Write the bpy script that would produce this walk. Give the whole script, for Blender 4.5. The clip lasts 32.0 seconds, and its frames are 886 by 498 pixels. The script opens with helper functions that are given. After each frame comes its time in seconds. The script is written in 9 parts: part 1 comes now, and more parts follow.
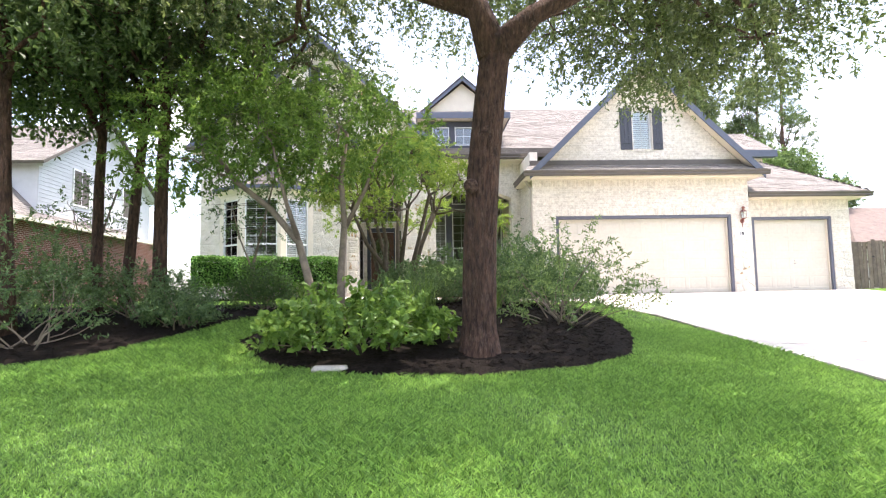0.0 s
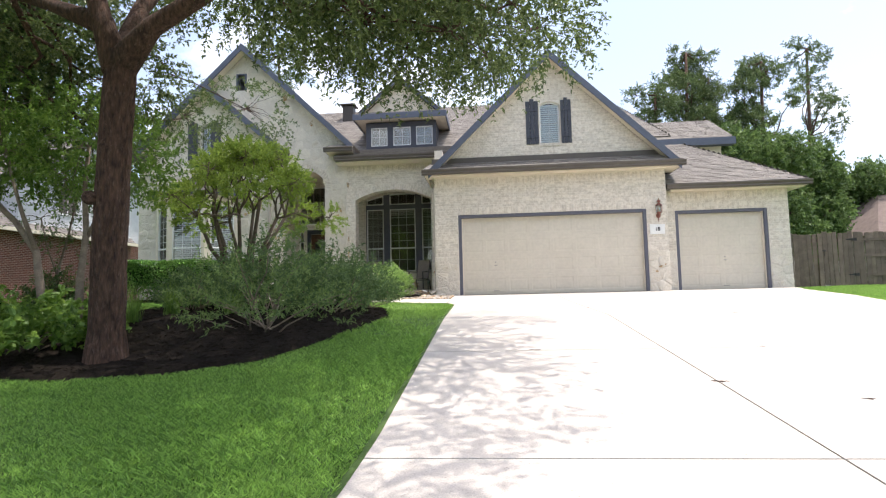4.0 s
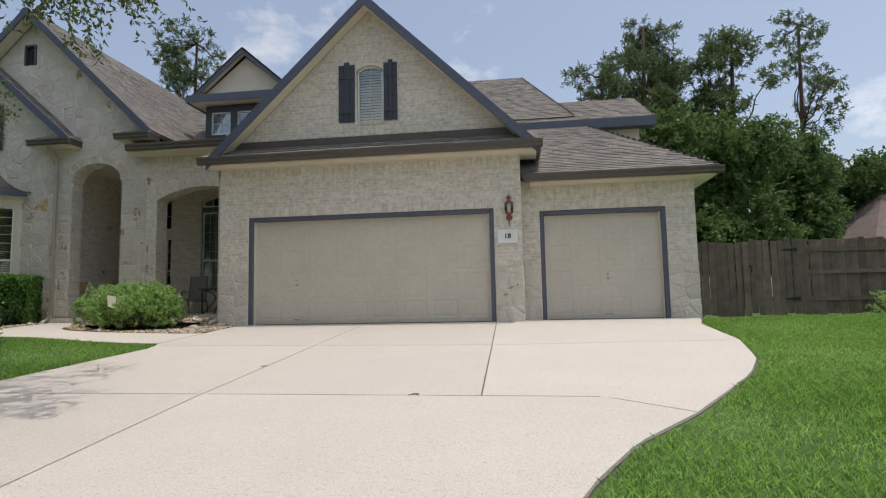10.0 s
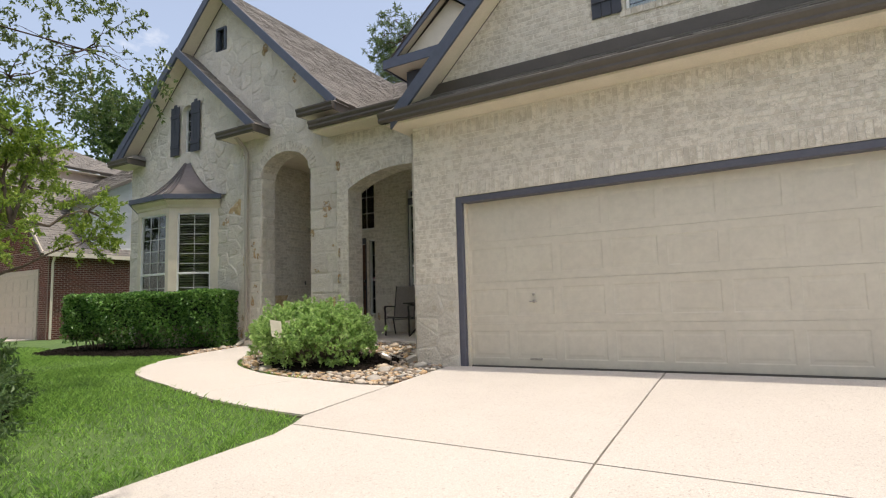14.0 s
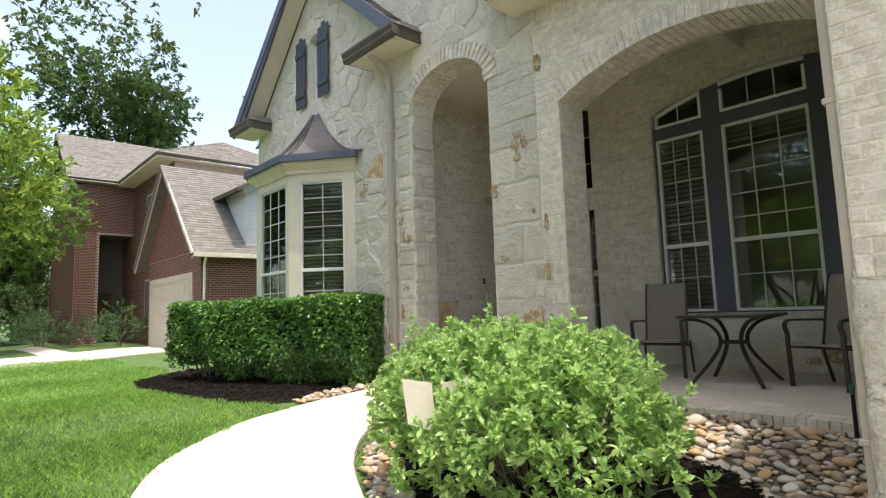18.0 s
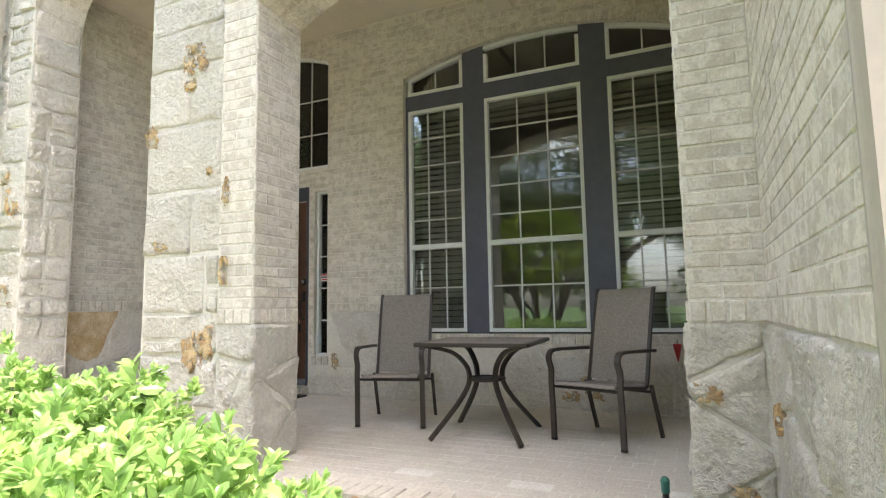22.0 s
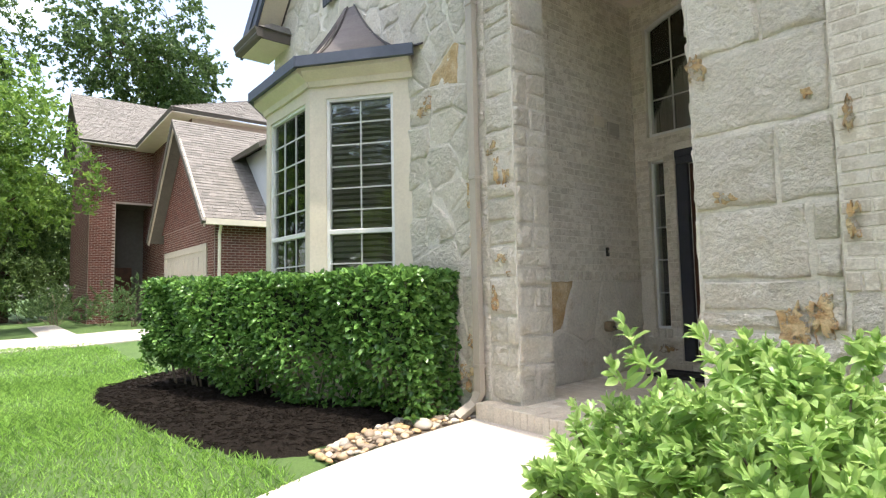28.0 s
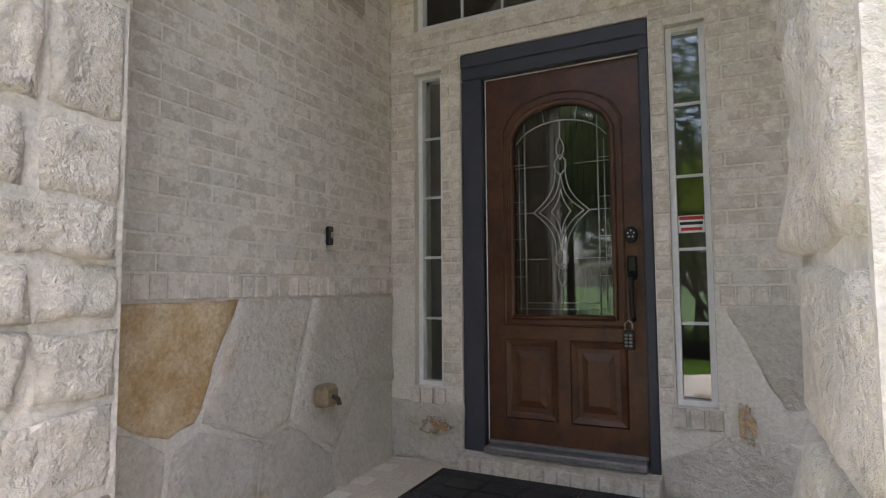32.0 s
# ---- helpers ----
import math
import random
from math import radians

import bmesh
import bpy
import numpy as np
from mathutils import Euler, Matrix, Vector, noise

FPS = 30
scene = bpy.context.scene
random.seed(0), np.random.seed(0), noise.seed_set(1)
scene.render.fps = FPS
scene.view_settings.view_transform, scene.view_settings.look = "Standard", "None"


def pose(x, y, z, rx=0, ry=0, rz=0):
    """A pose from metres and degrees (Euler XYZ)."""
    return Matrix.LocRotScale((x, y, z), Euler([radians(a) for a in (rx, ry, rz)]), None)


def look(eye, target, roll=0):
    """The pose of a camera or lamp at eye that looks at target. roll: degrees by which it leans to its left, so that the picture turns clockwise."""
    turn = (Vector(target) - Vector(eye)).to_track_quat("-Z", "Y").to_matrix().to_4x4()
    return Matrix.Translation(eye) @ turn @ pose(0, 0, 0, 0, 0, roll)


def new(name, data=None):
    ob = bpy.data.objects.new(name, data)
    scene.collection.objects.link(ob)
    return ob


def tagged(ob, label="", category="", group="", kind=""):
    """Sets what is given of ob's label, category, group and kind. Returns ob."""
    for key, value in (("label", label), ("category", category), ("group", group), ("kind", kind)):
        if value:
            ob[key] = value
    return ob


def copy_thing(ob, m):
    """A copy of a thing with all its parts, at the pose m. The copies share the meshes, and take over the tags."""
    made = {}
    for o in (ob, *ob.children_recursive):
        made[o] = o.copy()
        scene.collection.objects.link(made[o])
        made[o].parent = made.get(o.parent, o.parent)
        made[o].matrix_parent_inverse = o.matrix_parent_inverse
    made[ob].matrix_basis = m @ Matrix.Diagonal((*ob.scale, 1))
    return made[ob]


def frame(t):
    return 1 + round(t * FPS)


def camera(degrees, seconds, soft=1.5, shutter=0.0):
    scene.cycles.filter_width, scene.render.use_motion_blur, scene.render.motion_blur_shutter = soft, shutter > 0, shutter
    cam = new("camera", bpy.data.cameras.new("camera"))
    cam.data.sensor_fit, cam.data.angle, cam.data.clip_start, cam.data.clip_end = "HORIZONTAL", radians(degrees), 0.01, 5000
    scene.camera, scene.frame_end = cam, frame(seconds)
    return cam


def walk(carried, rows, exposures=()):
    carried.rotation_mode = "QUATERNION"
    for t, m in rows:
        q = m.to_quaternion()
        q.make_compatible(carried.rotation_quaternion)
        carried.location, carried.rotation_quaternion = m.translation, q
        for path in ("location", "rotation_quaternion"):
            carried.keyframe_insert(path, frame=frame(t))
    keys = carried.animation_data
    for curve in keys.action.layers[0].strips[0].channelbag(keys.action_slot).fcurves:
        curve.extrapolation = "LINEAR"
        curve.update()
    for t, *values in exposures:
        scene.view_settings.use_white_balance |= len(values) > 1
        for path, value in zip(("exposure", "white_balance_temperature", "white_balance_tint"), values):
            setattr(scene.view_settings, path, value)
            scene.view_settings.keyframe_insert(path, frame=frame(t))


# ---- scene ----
cam = camera(76.6, 32.0, 1.2)
METRES, EYE, TILT, LEAN, TURN = 34.0, 0.08, 0.0, 0.0, -2.7
ROWS = [
    (0.0, 0.0, 0.0, 0.0, 0.09, 4.78, 1.06),
    (0.5, 0.0197, 0.0012, 0.0009, 1.15, 4.69, 1.05),
    (1.0, 0.0388, 0.0005, 0.0015, 2.06, 4.7, 1.09),
    (1.5, 0.0587, 0.0032, 0.0013, 2.61, 4.72, 1.09),
    (2.0, 0.0782, 0.0043, 0.0012, 2.77, 4.65, 1.1),
    (2.5, 0.0976, 0.0068, -0.0004, 3.78, 4.65, 1.18),
    (3.0, 0.1179, 0.0081, 0.0, 4.41, 4.49, 1.16),
    (3.5, 0.1384, 0.009, -0.0001, 5.89, 4.53, 1.24),
    (5.5, 0.2155, 0.0266, 0.0036, 11.83, 4.68, 1.58),
    (6.0, 0.2343, 0.0286, 0.0038, 12.02, 4.62, 1.57),
    (6.5, 0.2513, 0.0311, 0.003, 12.53, 4.55, 1.59),
    (7.0, 0.2672, 0.0397, 0.0022, 15.11, 4.51, 1.67),
    (7.5, 0.282, 0.0544, 0.0023, 15.8, 4.48, 1.68),
    (8.0, 0.2926, 0.0738, 0.0035, 15.8, 4.34, 1.68),
    (8.5, 0.2998, 0.0958, 0.0057, 15.0, 4.27, 1.61),
    (9.0, 0.3033, 0.1202, 0.0076, 14.65, 4.19, 1.54),
    (9.5, 0.3044, 0.1427, 0.0106, 12.25, 4.4, 1.3),
    (10.0, 0.3042, 0.1665, 0.0132, 10.51, 5.2, 1.16),
    (10.5, 0.3026, 0.1877, 0.0144, 9.7, 5.6, 1.05),
    (11.0, 0.3002, 0.207, 0.0158, 9.47, 5.76, 0.97),
    (11.5, 0.2944, 0.2251, 0.0162, 10.96, 5.79, 0.96),
    (12.0, 0.2867, 0.2443, 0.0169, 13.19, 5.82, 0.99),
    (12.5, 0.2748, 0.2619, 0.0192, 17.51, 5.77, 1.15),
    (13.0, 0.2617, 0.279, 0.0221, 22.42, 5.64, 1.34),
    (13.5, 0.2474, 0.2951, 0.0233, 27.89, 5.68, 1.52),
    (14.0, 0.2326, 0.3103, 0.0248, 33.23, 5.73, 1.65),
    (14.5, 0.2158, 0.3262, 0.0249, 38.94, 5.86, 1.86),
    (15.0, 0.1982, 0.3413, 0.0254, 42.83, 5.92, 1.89),
    (15.5, 0.1797, 0.3568, 0.0265, 47.4, 6.06, 2.09),
    (17.5, 0.1177, 0.409, 0.0303, 52.61, 6.17, 1.97),
    (18.0, 0.1074, 0.4248, 0.0318, 50.87, 6.17, 1.9),
    (18.5, 0.0993, 0.4405, 0.0333, 47.52, 6.12, 1.68),
    (19.0, 0.0915, 0.4554, 0.035, 44.02, 6.02, 1.59),
    (19.5, 0.0863, 0.4659, 0.0358, 39.60, 5.98, 1.37),
    (20.0, 0.0827, 0.475, 0.037, 34.95, 5.96, 1.22),
    (20.5, 0.0800, 0.4813, 0.038, 32.46, 6.1, 1.08),
    (21.0, 0.0782, 0.4847, 0.0372, 29.96, 6.35, 1.04),
    (21.5, 0.0770, 0.4876, 0.0366, 28.20, 6.45, 0.96),
    (22.0, 0.0770, 0.4887, 0.0348, 27.17, 6.08, 0.95),
    (22.5, 0.0769, 0.4885, 0.034, 26.60, 5.03, 0.97),
    (23.0, 0.0768, 0.488, 0.0338, 26.56, 4.37, 0.98),
    (23.5, 0.0761, 0.4866, 0.0339, 26.73, 4.05, 1.0),
    (24.0, 0.0750, 0.4838, 0.0343, 27.81, 4.09, 1.04),
    (24.5, 0.0724, 0.4791, 0.0346, 31.50, 4.23, 1.02),
    (25.0, 0.0687, 0.4738, 0.0348, 37.14, 4.29, 1.09),
    (25.5, 0.0654, 0.4699, 0.0345, 43.25, 4.4, 1.21),
    (26.0, 0.0611, 0.4667, 0.0344, 48.66, 4.41, 1.28),
    (26.5, 0.0522, 0.4654, 0.0348, 51.35, 4.25, 1.33),
    (28.5, 0.0068, 0.4744, 0.0337, 54.37, 4.21, 1.1),
    (29.0, -0.0028, 0.4813, 0.0353, 53.09, 4.19, 0.96),
    (29.5, -0.013, 0.4905, 0.036, 50.76, 4.1, 0.86),
    (30.0, -0.0223, 0.5012, 0.0361, 47.62, 3.98, 0.75),
    (30.5, -0.0296, 0.5122, 0.0361, 42.89, 3.92, 0.59),
    (31.0, -0.035, 0.5245, 0.036, 37.17, 3.9, 0.46),
    (31.5, -0.0386, 0.5377, 0.0371, 32.66, 3.86, 0.42),
    (32.0, -0.0420, 0.5532, 0.0372, 29.0, 3.87, 0.41),
]
EXPOSURES = [(0.0, 2.15, 6600, 18), (2.0, 1.9, 6600, 17), (3.5, 1.35, 6600, 14), (5.5, 0.45, 6500, 10), (6.0, 0.2, 6500, 9), (9.0, 0.05, 6600, 9), (11.0, 0.1, 6600, 11), (12.0, 0.15, 6700, 11), (13.0, 0.3, 6800, 11),
             (14.0, 0.62, 6950, 12), (15.0, 1.12, 6900, 10), (15.5, 1.18, 6900, 9), (17.5, 1.28, 6850, 9), (18.0, 1.28, 6850, 9), (19.0, 1.5, 6850, 9), (20.0, 1.72, 6950, 10), (20.5, 1.95, 6900, 11), (21.5, 2.3, 6800, 12),
             (23.0, 3.0, 7000, 15), (24.0, 3.22, 6500, 16), (25.0, 2.75, 6800, 12), (26.0, 2.25, 6600, 11), (26.5, 2.05, 6900, 11), (28.5, 1.55, 6600, 10), (29.5, 1.4, 6550, 11), (30.0, 1.33, 6500, 13), (31.0, 1.7, 6650, 18), (32.0, 2.25, 6550, 20)]
walk(cam, [(t, pose(0, 0, EYE, TILT, LEAN, TURN) @ pose(METRES * x, METRES * y, METRES * z, 90 + pitch, roll, yaw)) for t, x, y, z, yaw, pitch, roll in ROWS], EXPOSURES)

# ---- world and sun ----
SUN_EL, SUN_AZ = radians(79), radians(99)   # azimuth from +y towards +x: a high noon sun
world = bpy.data.worlds.new("sky")
scene.world = world
world.use_nodes = True
wn = world.node_tree.nodes
sky = wn.new("ShaderNodeTexSky")
sky.sky_type, sky.sun_disc = "NISHITA", False
sky.sun_elevation, sky.sun_rotation = SUN_EL, SUN_AZ
sky.air_density, sky.dust_density, sky.ozone_density = 1.0, 3.0, 0.8
wn["Background"].inputs[1].default_value = 0.15
# thin fair-weather clouds over the whole sky
wl = world.node_tree.links
sky_at, lift_, tilt_, haze, whiten, blend = (wn.new(k) for k in ("ShaderNodeTexCoord", "ShaderNodeMapping", "ShaderNodeTexNoise", "ShaderNodeMapRange", "ShaderNodeHueSaturation", "ShaderNodeMix"))
lift_.inputs["Scale"].default_value, lift_.inputs["Location"].default_value = (1, 1, 1.5), (0.30, 0.1, 0.25)
wl.new(sky_at.outputs["Generated"], lift_.inputs["Vector"])
wl.new(lift_.outputs["Vector"], tilt_.inputs["Vector"])
tilt_.inputs["Scale"].default_value, tilt_.inputs["Detail"].default_value, tilt_.inputs["Roughness"].default_value = 2.3, 9.0, 0.6
wl.new(tilt_.outputs["Fac"], haze.inputs["Value"])
haze.inputs["From Min"].default_value, haze.inputs["From Max"].default_value = 0.55, 0.66
haze.inputs["To Min"].default_value = 0.15
whiten.inputs["Saturation"].default_value, whiten.inputs["Value"].default_value = 0.12, 1.55
wl.new(sky.outputs[0], whiten.inputs["Color"])
blend.data_type = "RGBA"
wl.new(haze.outputs["Result"], blend.inputs[0])
wl.new(sky.outputs[0], blend.inputs[6])
wl.new(whiten.outputs[0], blend.inputs[7])
wl.new(blend.outputs[2], wn["Background"].inputs[0])
sun = new("sun", bpy.data.lights.new("sun", "SUN"))
sun.data.energy, sun.data.angle, sun.data.color = 2.1, radians(0.53), (1.0, 0.95, 0.87)
sun_dir = Vector((math.sin(SUN_AZ) * math.cos(SUN_EL), math.cos(SUN_AZ) * math.cos(SUN_EL), math.sin(SUN_EL)))
sun.matrix_world = look(sun_dir * 60, (0, 0, 0))


# ---- helpers of this scene ----
rng = np.random.default_rng(7)


class MB:
    """A plain mesh builder: corners and faces."""

    def __init__(self):
        self.v, self.f = [], []

    def add(self, verts, faces):
        n = len(self.v)
        self.v.extend(tuple(map(float, p)) for p in verts)
        self.f.extend(tuple(i + n for i in f) for f in faces)
        return self

    def box(self, x0, x1, y0, y1, z0, z1):
        return self.add([(x0, y0, z0), (x1, y0, z0), (x1, y1, z0), (x0, y1, z0), (x0, y0, z1), (x1, y0, z1), (x1, y1, z1), (x0, y1, z1)],
                        [(0, 3, 2, 1), (4, 5, 6, 7), (0, 1, 5, 4), (1, 2, 6, 5), (2, 3, 7, 6), (3, 0, 4, 7)])

    def chamfer_box(self, x0, x1, y0, y1, z0, z1, c=0.008):
        """A box whose twelve edges are cut off."""
        bm = bmesh.new()
        bmesh.ops.create_cube(bm, size=1)
        for v in bm.verts:
            v.co = Vector(((x0 + x1) / 2 + v.co.x * (x1 - x0), (y0 + y1) / 2 + v.co.y * (y1 - y0), (z0 + z1) / 2 + v.co.z * (z1 - z0)))
        bmesh.ops.bevel(bm, geom=bm.edges[:], offset=min(c, 0.45 * min(x1 - x0, y1 - y0, z1 - z0)), segments=1, affect="EDGES")
        return self.take(bm)

    def take(self, bm, m=None):
        bm.verts.index_update()
        pts = [(m @ v.co) if m else v.co.copy() for v in bm.verts]
        self.add(pts, [[v.index for v in f.verts] for f in bm.faces])
        bm.free()
        return self

    def prism(self, base, top):
        """Joins two loops with equally many corners, and closes both."""
        n = len(base)
        return self.add([*base, *top], [tuple(range(n))[::-1], tuple(range(n, 2 * n))] + [(i, (i + 1) % n, n + (i + 1) % n, n + i) for i in range(n)])

    def tube(self, path, radii, n=10, closed=True):
        """A round tube along a path; radii one for all or one a point."""
        path = [Vector(p) for p in path]
        if not hasattr(radii, "__len__"):
            radii = [radii] * len(path)
        base = len(self.v)
        side = None
        for i, p in enumerate(path):
            d = (path[min(i + 1, len(path) - 1)] - path[max(i - 1, 0)]).normalized()
            if side is None:
                side = d.cross(Vector((0, 0, 1)) if abs(d.z) < 0.9 else Vector((1, 0, 0))).normalized()
            side = (side - d * side.dot(d)).normalized()
            up = d.cross(side)
            for k in range(n):
                a = 2 * math.pi * k / n
                self.v.append(tuple(p + (side * math.cos(a) + up * math.sin(a)) * radii[i]))
        for i in range(len(path) - 1):
            for k in range(n):
                a, b = base + i * n + k, base + i * n + (k + 1) % n
                self.f.append((a, b, b + n, a + n))
        if closed:
            self.f.append(tuple(range(base, base + n))[::-1])
            self.f.append(tuple(range(base + (len(path) - 1) * n, base + len(path) * n)))
        return self

    def extrude(self, profile, a, b, up=(0, 0, 1)):
        """A profile of (out, up) points drawn from a to b; 'out' is to the right of the way from a to b."""
        a, b, up = Vector(a), Vector(b), Vector(up)
        d = (b - a).normalized()
        out = d.cross(up).normalized()
        return self.prism([a + out * p + up * q for p, q in profile], [b + out * p + up * q for p, q in profile])

    def lathe(self, profile, n=20, centre=(0, 0, 0)):
        """Turns (radius, z) points round the upright axis through centre."""
        base = len(self.v)
        cx, cy, cz = centre
        for r, z in profile:
            for k in range(n):
                a = 2 * math.pi * k / n
                self.v.append((cx + r * math.cos(a), cy + r * math.sin(a), cz + z))
        for i in range(len(profile) - 1):
            for k in range(n):
                a, b = base + i * n + k, base + i * n + (k + 1) % n
                self.f.append((a, b, b + n, a + n))
        self.f.append(tuple(range(base, base + n))[::-1])
        self.f.append(tuple(range(base + (len(profile) - 1) * n, base + len(profile) * n)))
        return self

    def mesh(self, name, smooth=False):
        me = bpy.data.meshes.new(name)
        me.from_pydata(self.v, [], self.f)
        if smooth:
            me.polygons.foreach_set("use_smooth", [True] * len(me.polygons))
        me.update()
        return me


def part(name, mb, material, parent=None, label="", smooth=False, kind=""):
    me = mb.mesh(name, smooth) if isinstance(mb, MB) else mb
    if material and not me.materials:
        me.materials.append(material)
    ob = new(name, me)
    ob.parent = parent
    return tagged(ob, label, kind=kind)


def thing(name, at, label, category, group="", turn=0.0, kind=""):
    ob = new(name)
    ob.empty_display_size = 0.2
    ob.matrix_world = pose(*at, 0, 0, turn)
    return tagged(ob, label, category, group, kind)


def structure(name, mb, material, label="", category="", smooth=False):
    return tagged(part(name, mb, material, None, smooth=smooth), label, category, kind="structure")


def array_mesh(name, verts, faces, material, smooth=False):
    me = bpy.data.meshes.new(name)
    me.from_pydata(verts.reshape(-1, 3).tolist(), [], faces.tolist())
    if smooth:
        me.polygons.foreach_set("use_smooth", [True] * len(me.polygons))
    me.materials.append(material)
    return me


def ground_z(x, y):
    """The height of the ground: the drive falls to the street, the beds beside it lie higher."""
    d = np.interp(y, [-45, -6.7, -1.1, 3.4, 7.3, 10.4, 13.9, 16.6, 17.4], [-1.95, -1.57, -1.29, -1.01, -0.65, -0.37, -0.19, -0.02, 0.02])
    b = np.interp(y, [-45, -6.7, -1.1, 3.4, 5.6, 6.9, 8.6, 11, 14, 17.4, 19.25], [-1.95, -1.57, -1.29, -1.01, -0.8, -0.6, -0.22, -0.1, -0.06, 0.0, 0.085])
    w = np.clip((x - 1.2) / 3.0, 0, 1)
    w = w * w * (3 - 2 * w)
    return b * (1 - w) + d * w


# ---- materials ----
def nodes_of(m):
    m.use_nodes = True
    t = m.node_tree
    return t, t.nodes["Principled BSDF"]


def surface(name, colours, rough=0.8, scale=6.0, fine=60.0, bump=0.3, bump_scale=80.0, metal=0.0, per_piece=0.0, island=False,
            specular=0.5, stretch=1.0, stain=None, stain_scale=1.2, stain_amount=0.35, transmission=0.0, depth=0.01, grain=0.2, stain_edge=0.0):
    """A worn surface: two colours mixed by coarse noise, lightened and darkened by fine noise, with relief; per_piece varies each piece."""
    m = bpy.data.materials.new(name)
    t, b = nodes_of(m)
    ns, lk = t.nodes, t.links
    co = ns.new("ShaderNodeTexCoord").outputs["Object"]
    # shift by the piece's place, so that pieces of one mesh do not repeat
    shift = ns.new("ShaderNodeVectorMath")
    lk.new(co, shift.inputs[0])
    lk.new(ns.new("ShaderNodeObjectInfo").outputs["Location"], shift.inputs[1])
    co = shift.outputs[0]
    if stretch != 1.0:
        mp = ns.new("ShaderNodeMapping")
        mp.inputs["Scale"].default_value = (1, 1, stretch)
        lk.new(co, mp.inputs["Vector"])
        co = mp.outputs["Vector"]

    def noise_at(sc, detail=6, ro=0.6):
        n = ns.new("ShaderNodeTexNoise")
        n.inputs["Scale"].default_value, n.inputs["Detail"].default_value, n.inputs["Roughness"].default_value = sc, detail, ro
        lk.new(co, n.inputs["Vector"])
        return n.outputs["Fac"]

    def ramp(fac, a, z):
        r = ns.new("ShaderNodeMapRange")
        r.inputs["From Min"].default_value, r.inputs["From Max"].default_value = a, z
        lk.new(fac, r.inputs["Value"])
        return r.outputs["Result"]

    def mix(fac, a, c, mode="MIX"):
        x = ns.new("ShaderNodeMix")
        x.data_type, x.blend_type = "RGBA", mode
        for sock, val in ((x.inputs[0], fac), (x.inputs[6], a), (x.inputs[7], c)):
            if isinstance(val, (int, float)):
                sock.default_value = val
            elif isinstance(val, tuple):
                sock.default_value = (*val, 1)
            else:
                lk.new(val, sock)
        return x.outputs[2]

    col = mix(ramp(noise_at(scale), 0.35, 0.65), colours[0], colours[1])
    if stain:
        col = mix(ramp(noise_at(stain_scale, 8, 0.7), 0.62 - stain_amount * 0.4, 0.62 - stain_amount * 0.4 + stain_edge if stain_edge else 0.75), col, stain)
    fine_f = noise_at(fine, 4)
    val = ns.new("ShaderNodeHueSaturation")
    m1 = ns.new("ShaderNodeMapRange")
    m1.inputs["From Min"].default_value, m1.inputs["From Max"].default_value = 0.3, 0.7
    m1.inputs["To Min"].default_value, m1.inputs["To Max"].default_value = 1 - grain, 1 + grain
    lk.new(fine_f, m1.inputs["Value"])
    value = m1.outputs["Result"]
    if per_piece:
        src = ns.new("ShaderNodeNewGeometry").outputs["Random Per Island"] if island else ns.new("ShaderNodeObjectInfo").outputs["Random"]
        m2 = ns.new("ShaderNodeMapRange")
        m2.inputs["To Min"].default_value, m2.inputs["To Max"].default_value = 1 - per_piece, 1 + per_piece
        lk.new(src, m2.inputs["Value"])
        mul = ns.new("ShaderNodeMath")
        mul.operation = "MULTIPLY"
        lk.new(value, mul.inputs[0])
        lk.new(m2.outputs["Result"], mul.inputs[1])
        value = mul.outputs[0]
    lk.new(value, val.inputs["Value"])
    lk.new(col, val.inputs["Color"])
    lk.new(val.outputs[0], b.inputs["Base Color"])
    b.inputs["Metallic"].default_value = metal
    b.inputs["Specular IOR Level"].default_value = specular
    if transmission:
        b.inputs["Transmission Weight"].default_value = transmission
    mr = ns.new("ShaderNodeMapRange")
    mr.inputs["To Min"].default_value, mr.inputs["To Max"].default_value = max(0, rough - 0.12), min(1, rough + 0.12)
    lk.new(fine_f, mr.inputs["Value"])
    lk.new(mr.outputs["Result"], b.inputs["Roughness"])
    if bump:
        bp = ns.new("ShaderNodeBump")
        bp.inputs["Strength"].default_value, bp.inputs["Distance"].default_value = bump, depth
        lk.new(noise_at(bump_scale, 5, 0.65), bp.inputs["Height"])
        lk.new(bp.outputs[0], b.inputs["Normal"])
    return m


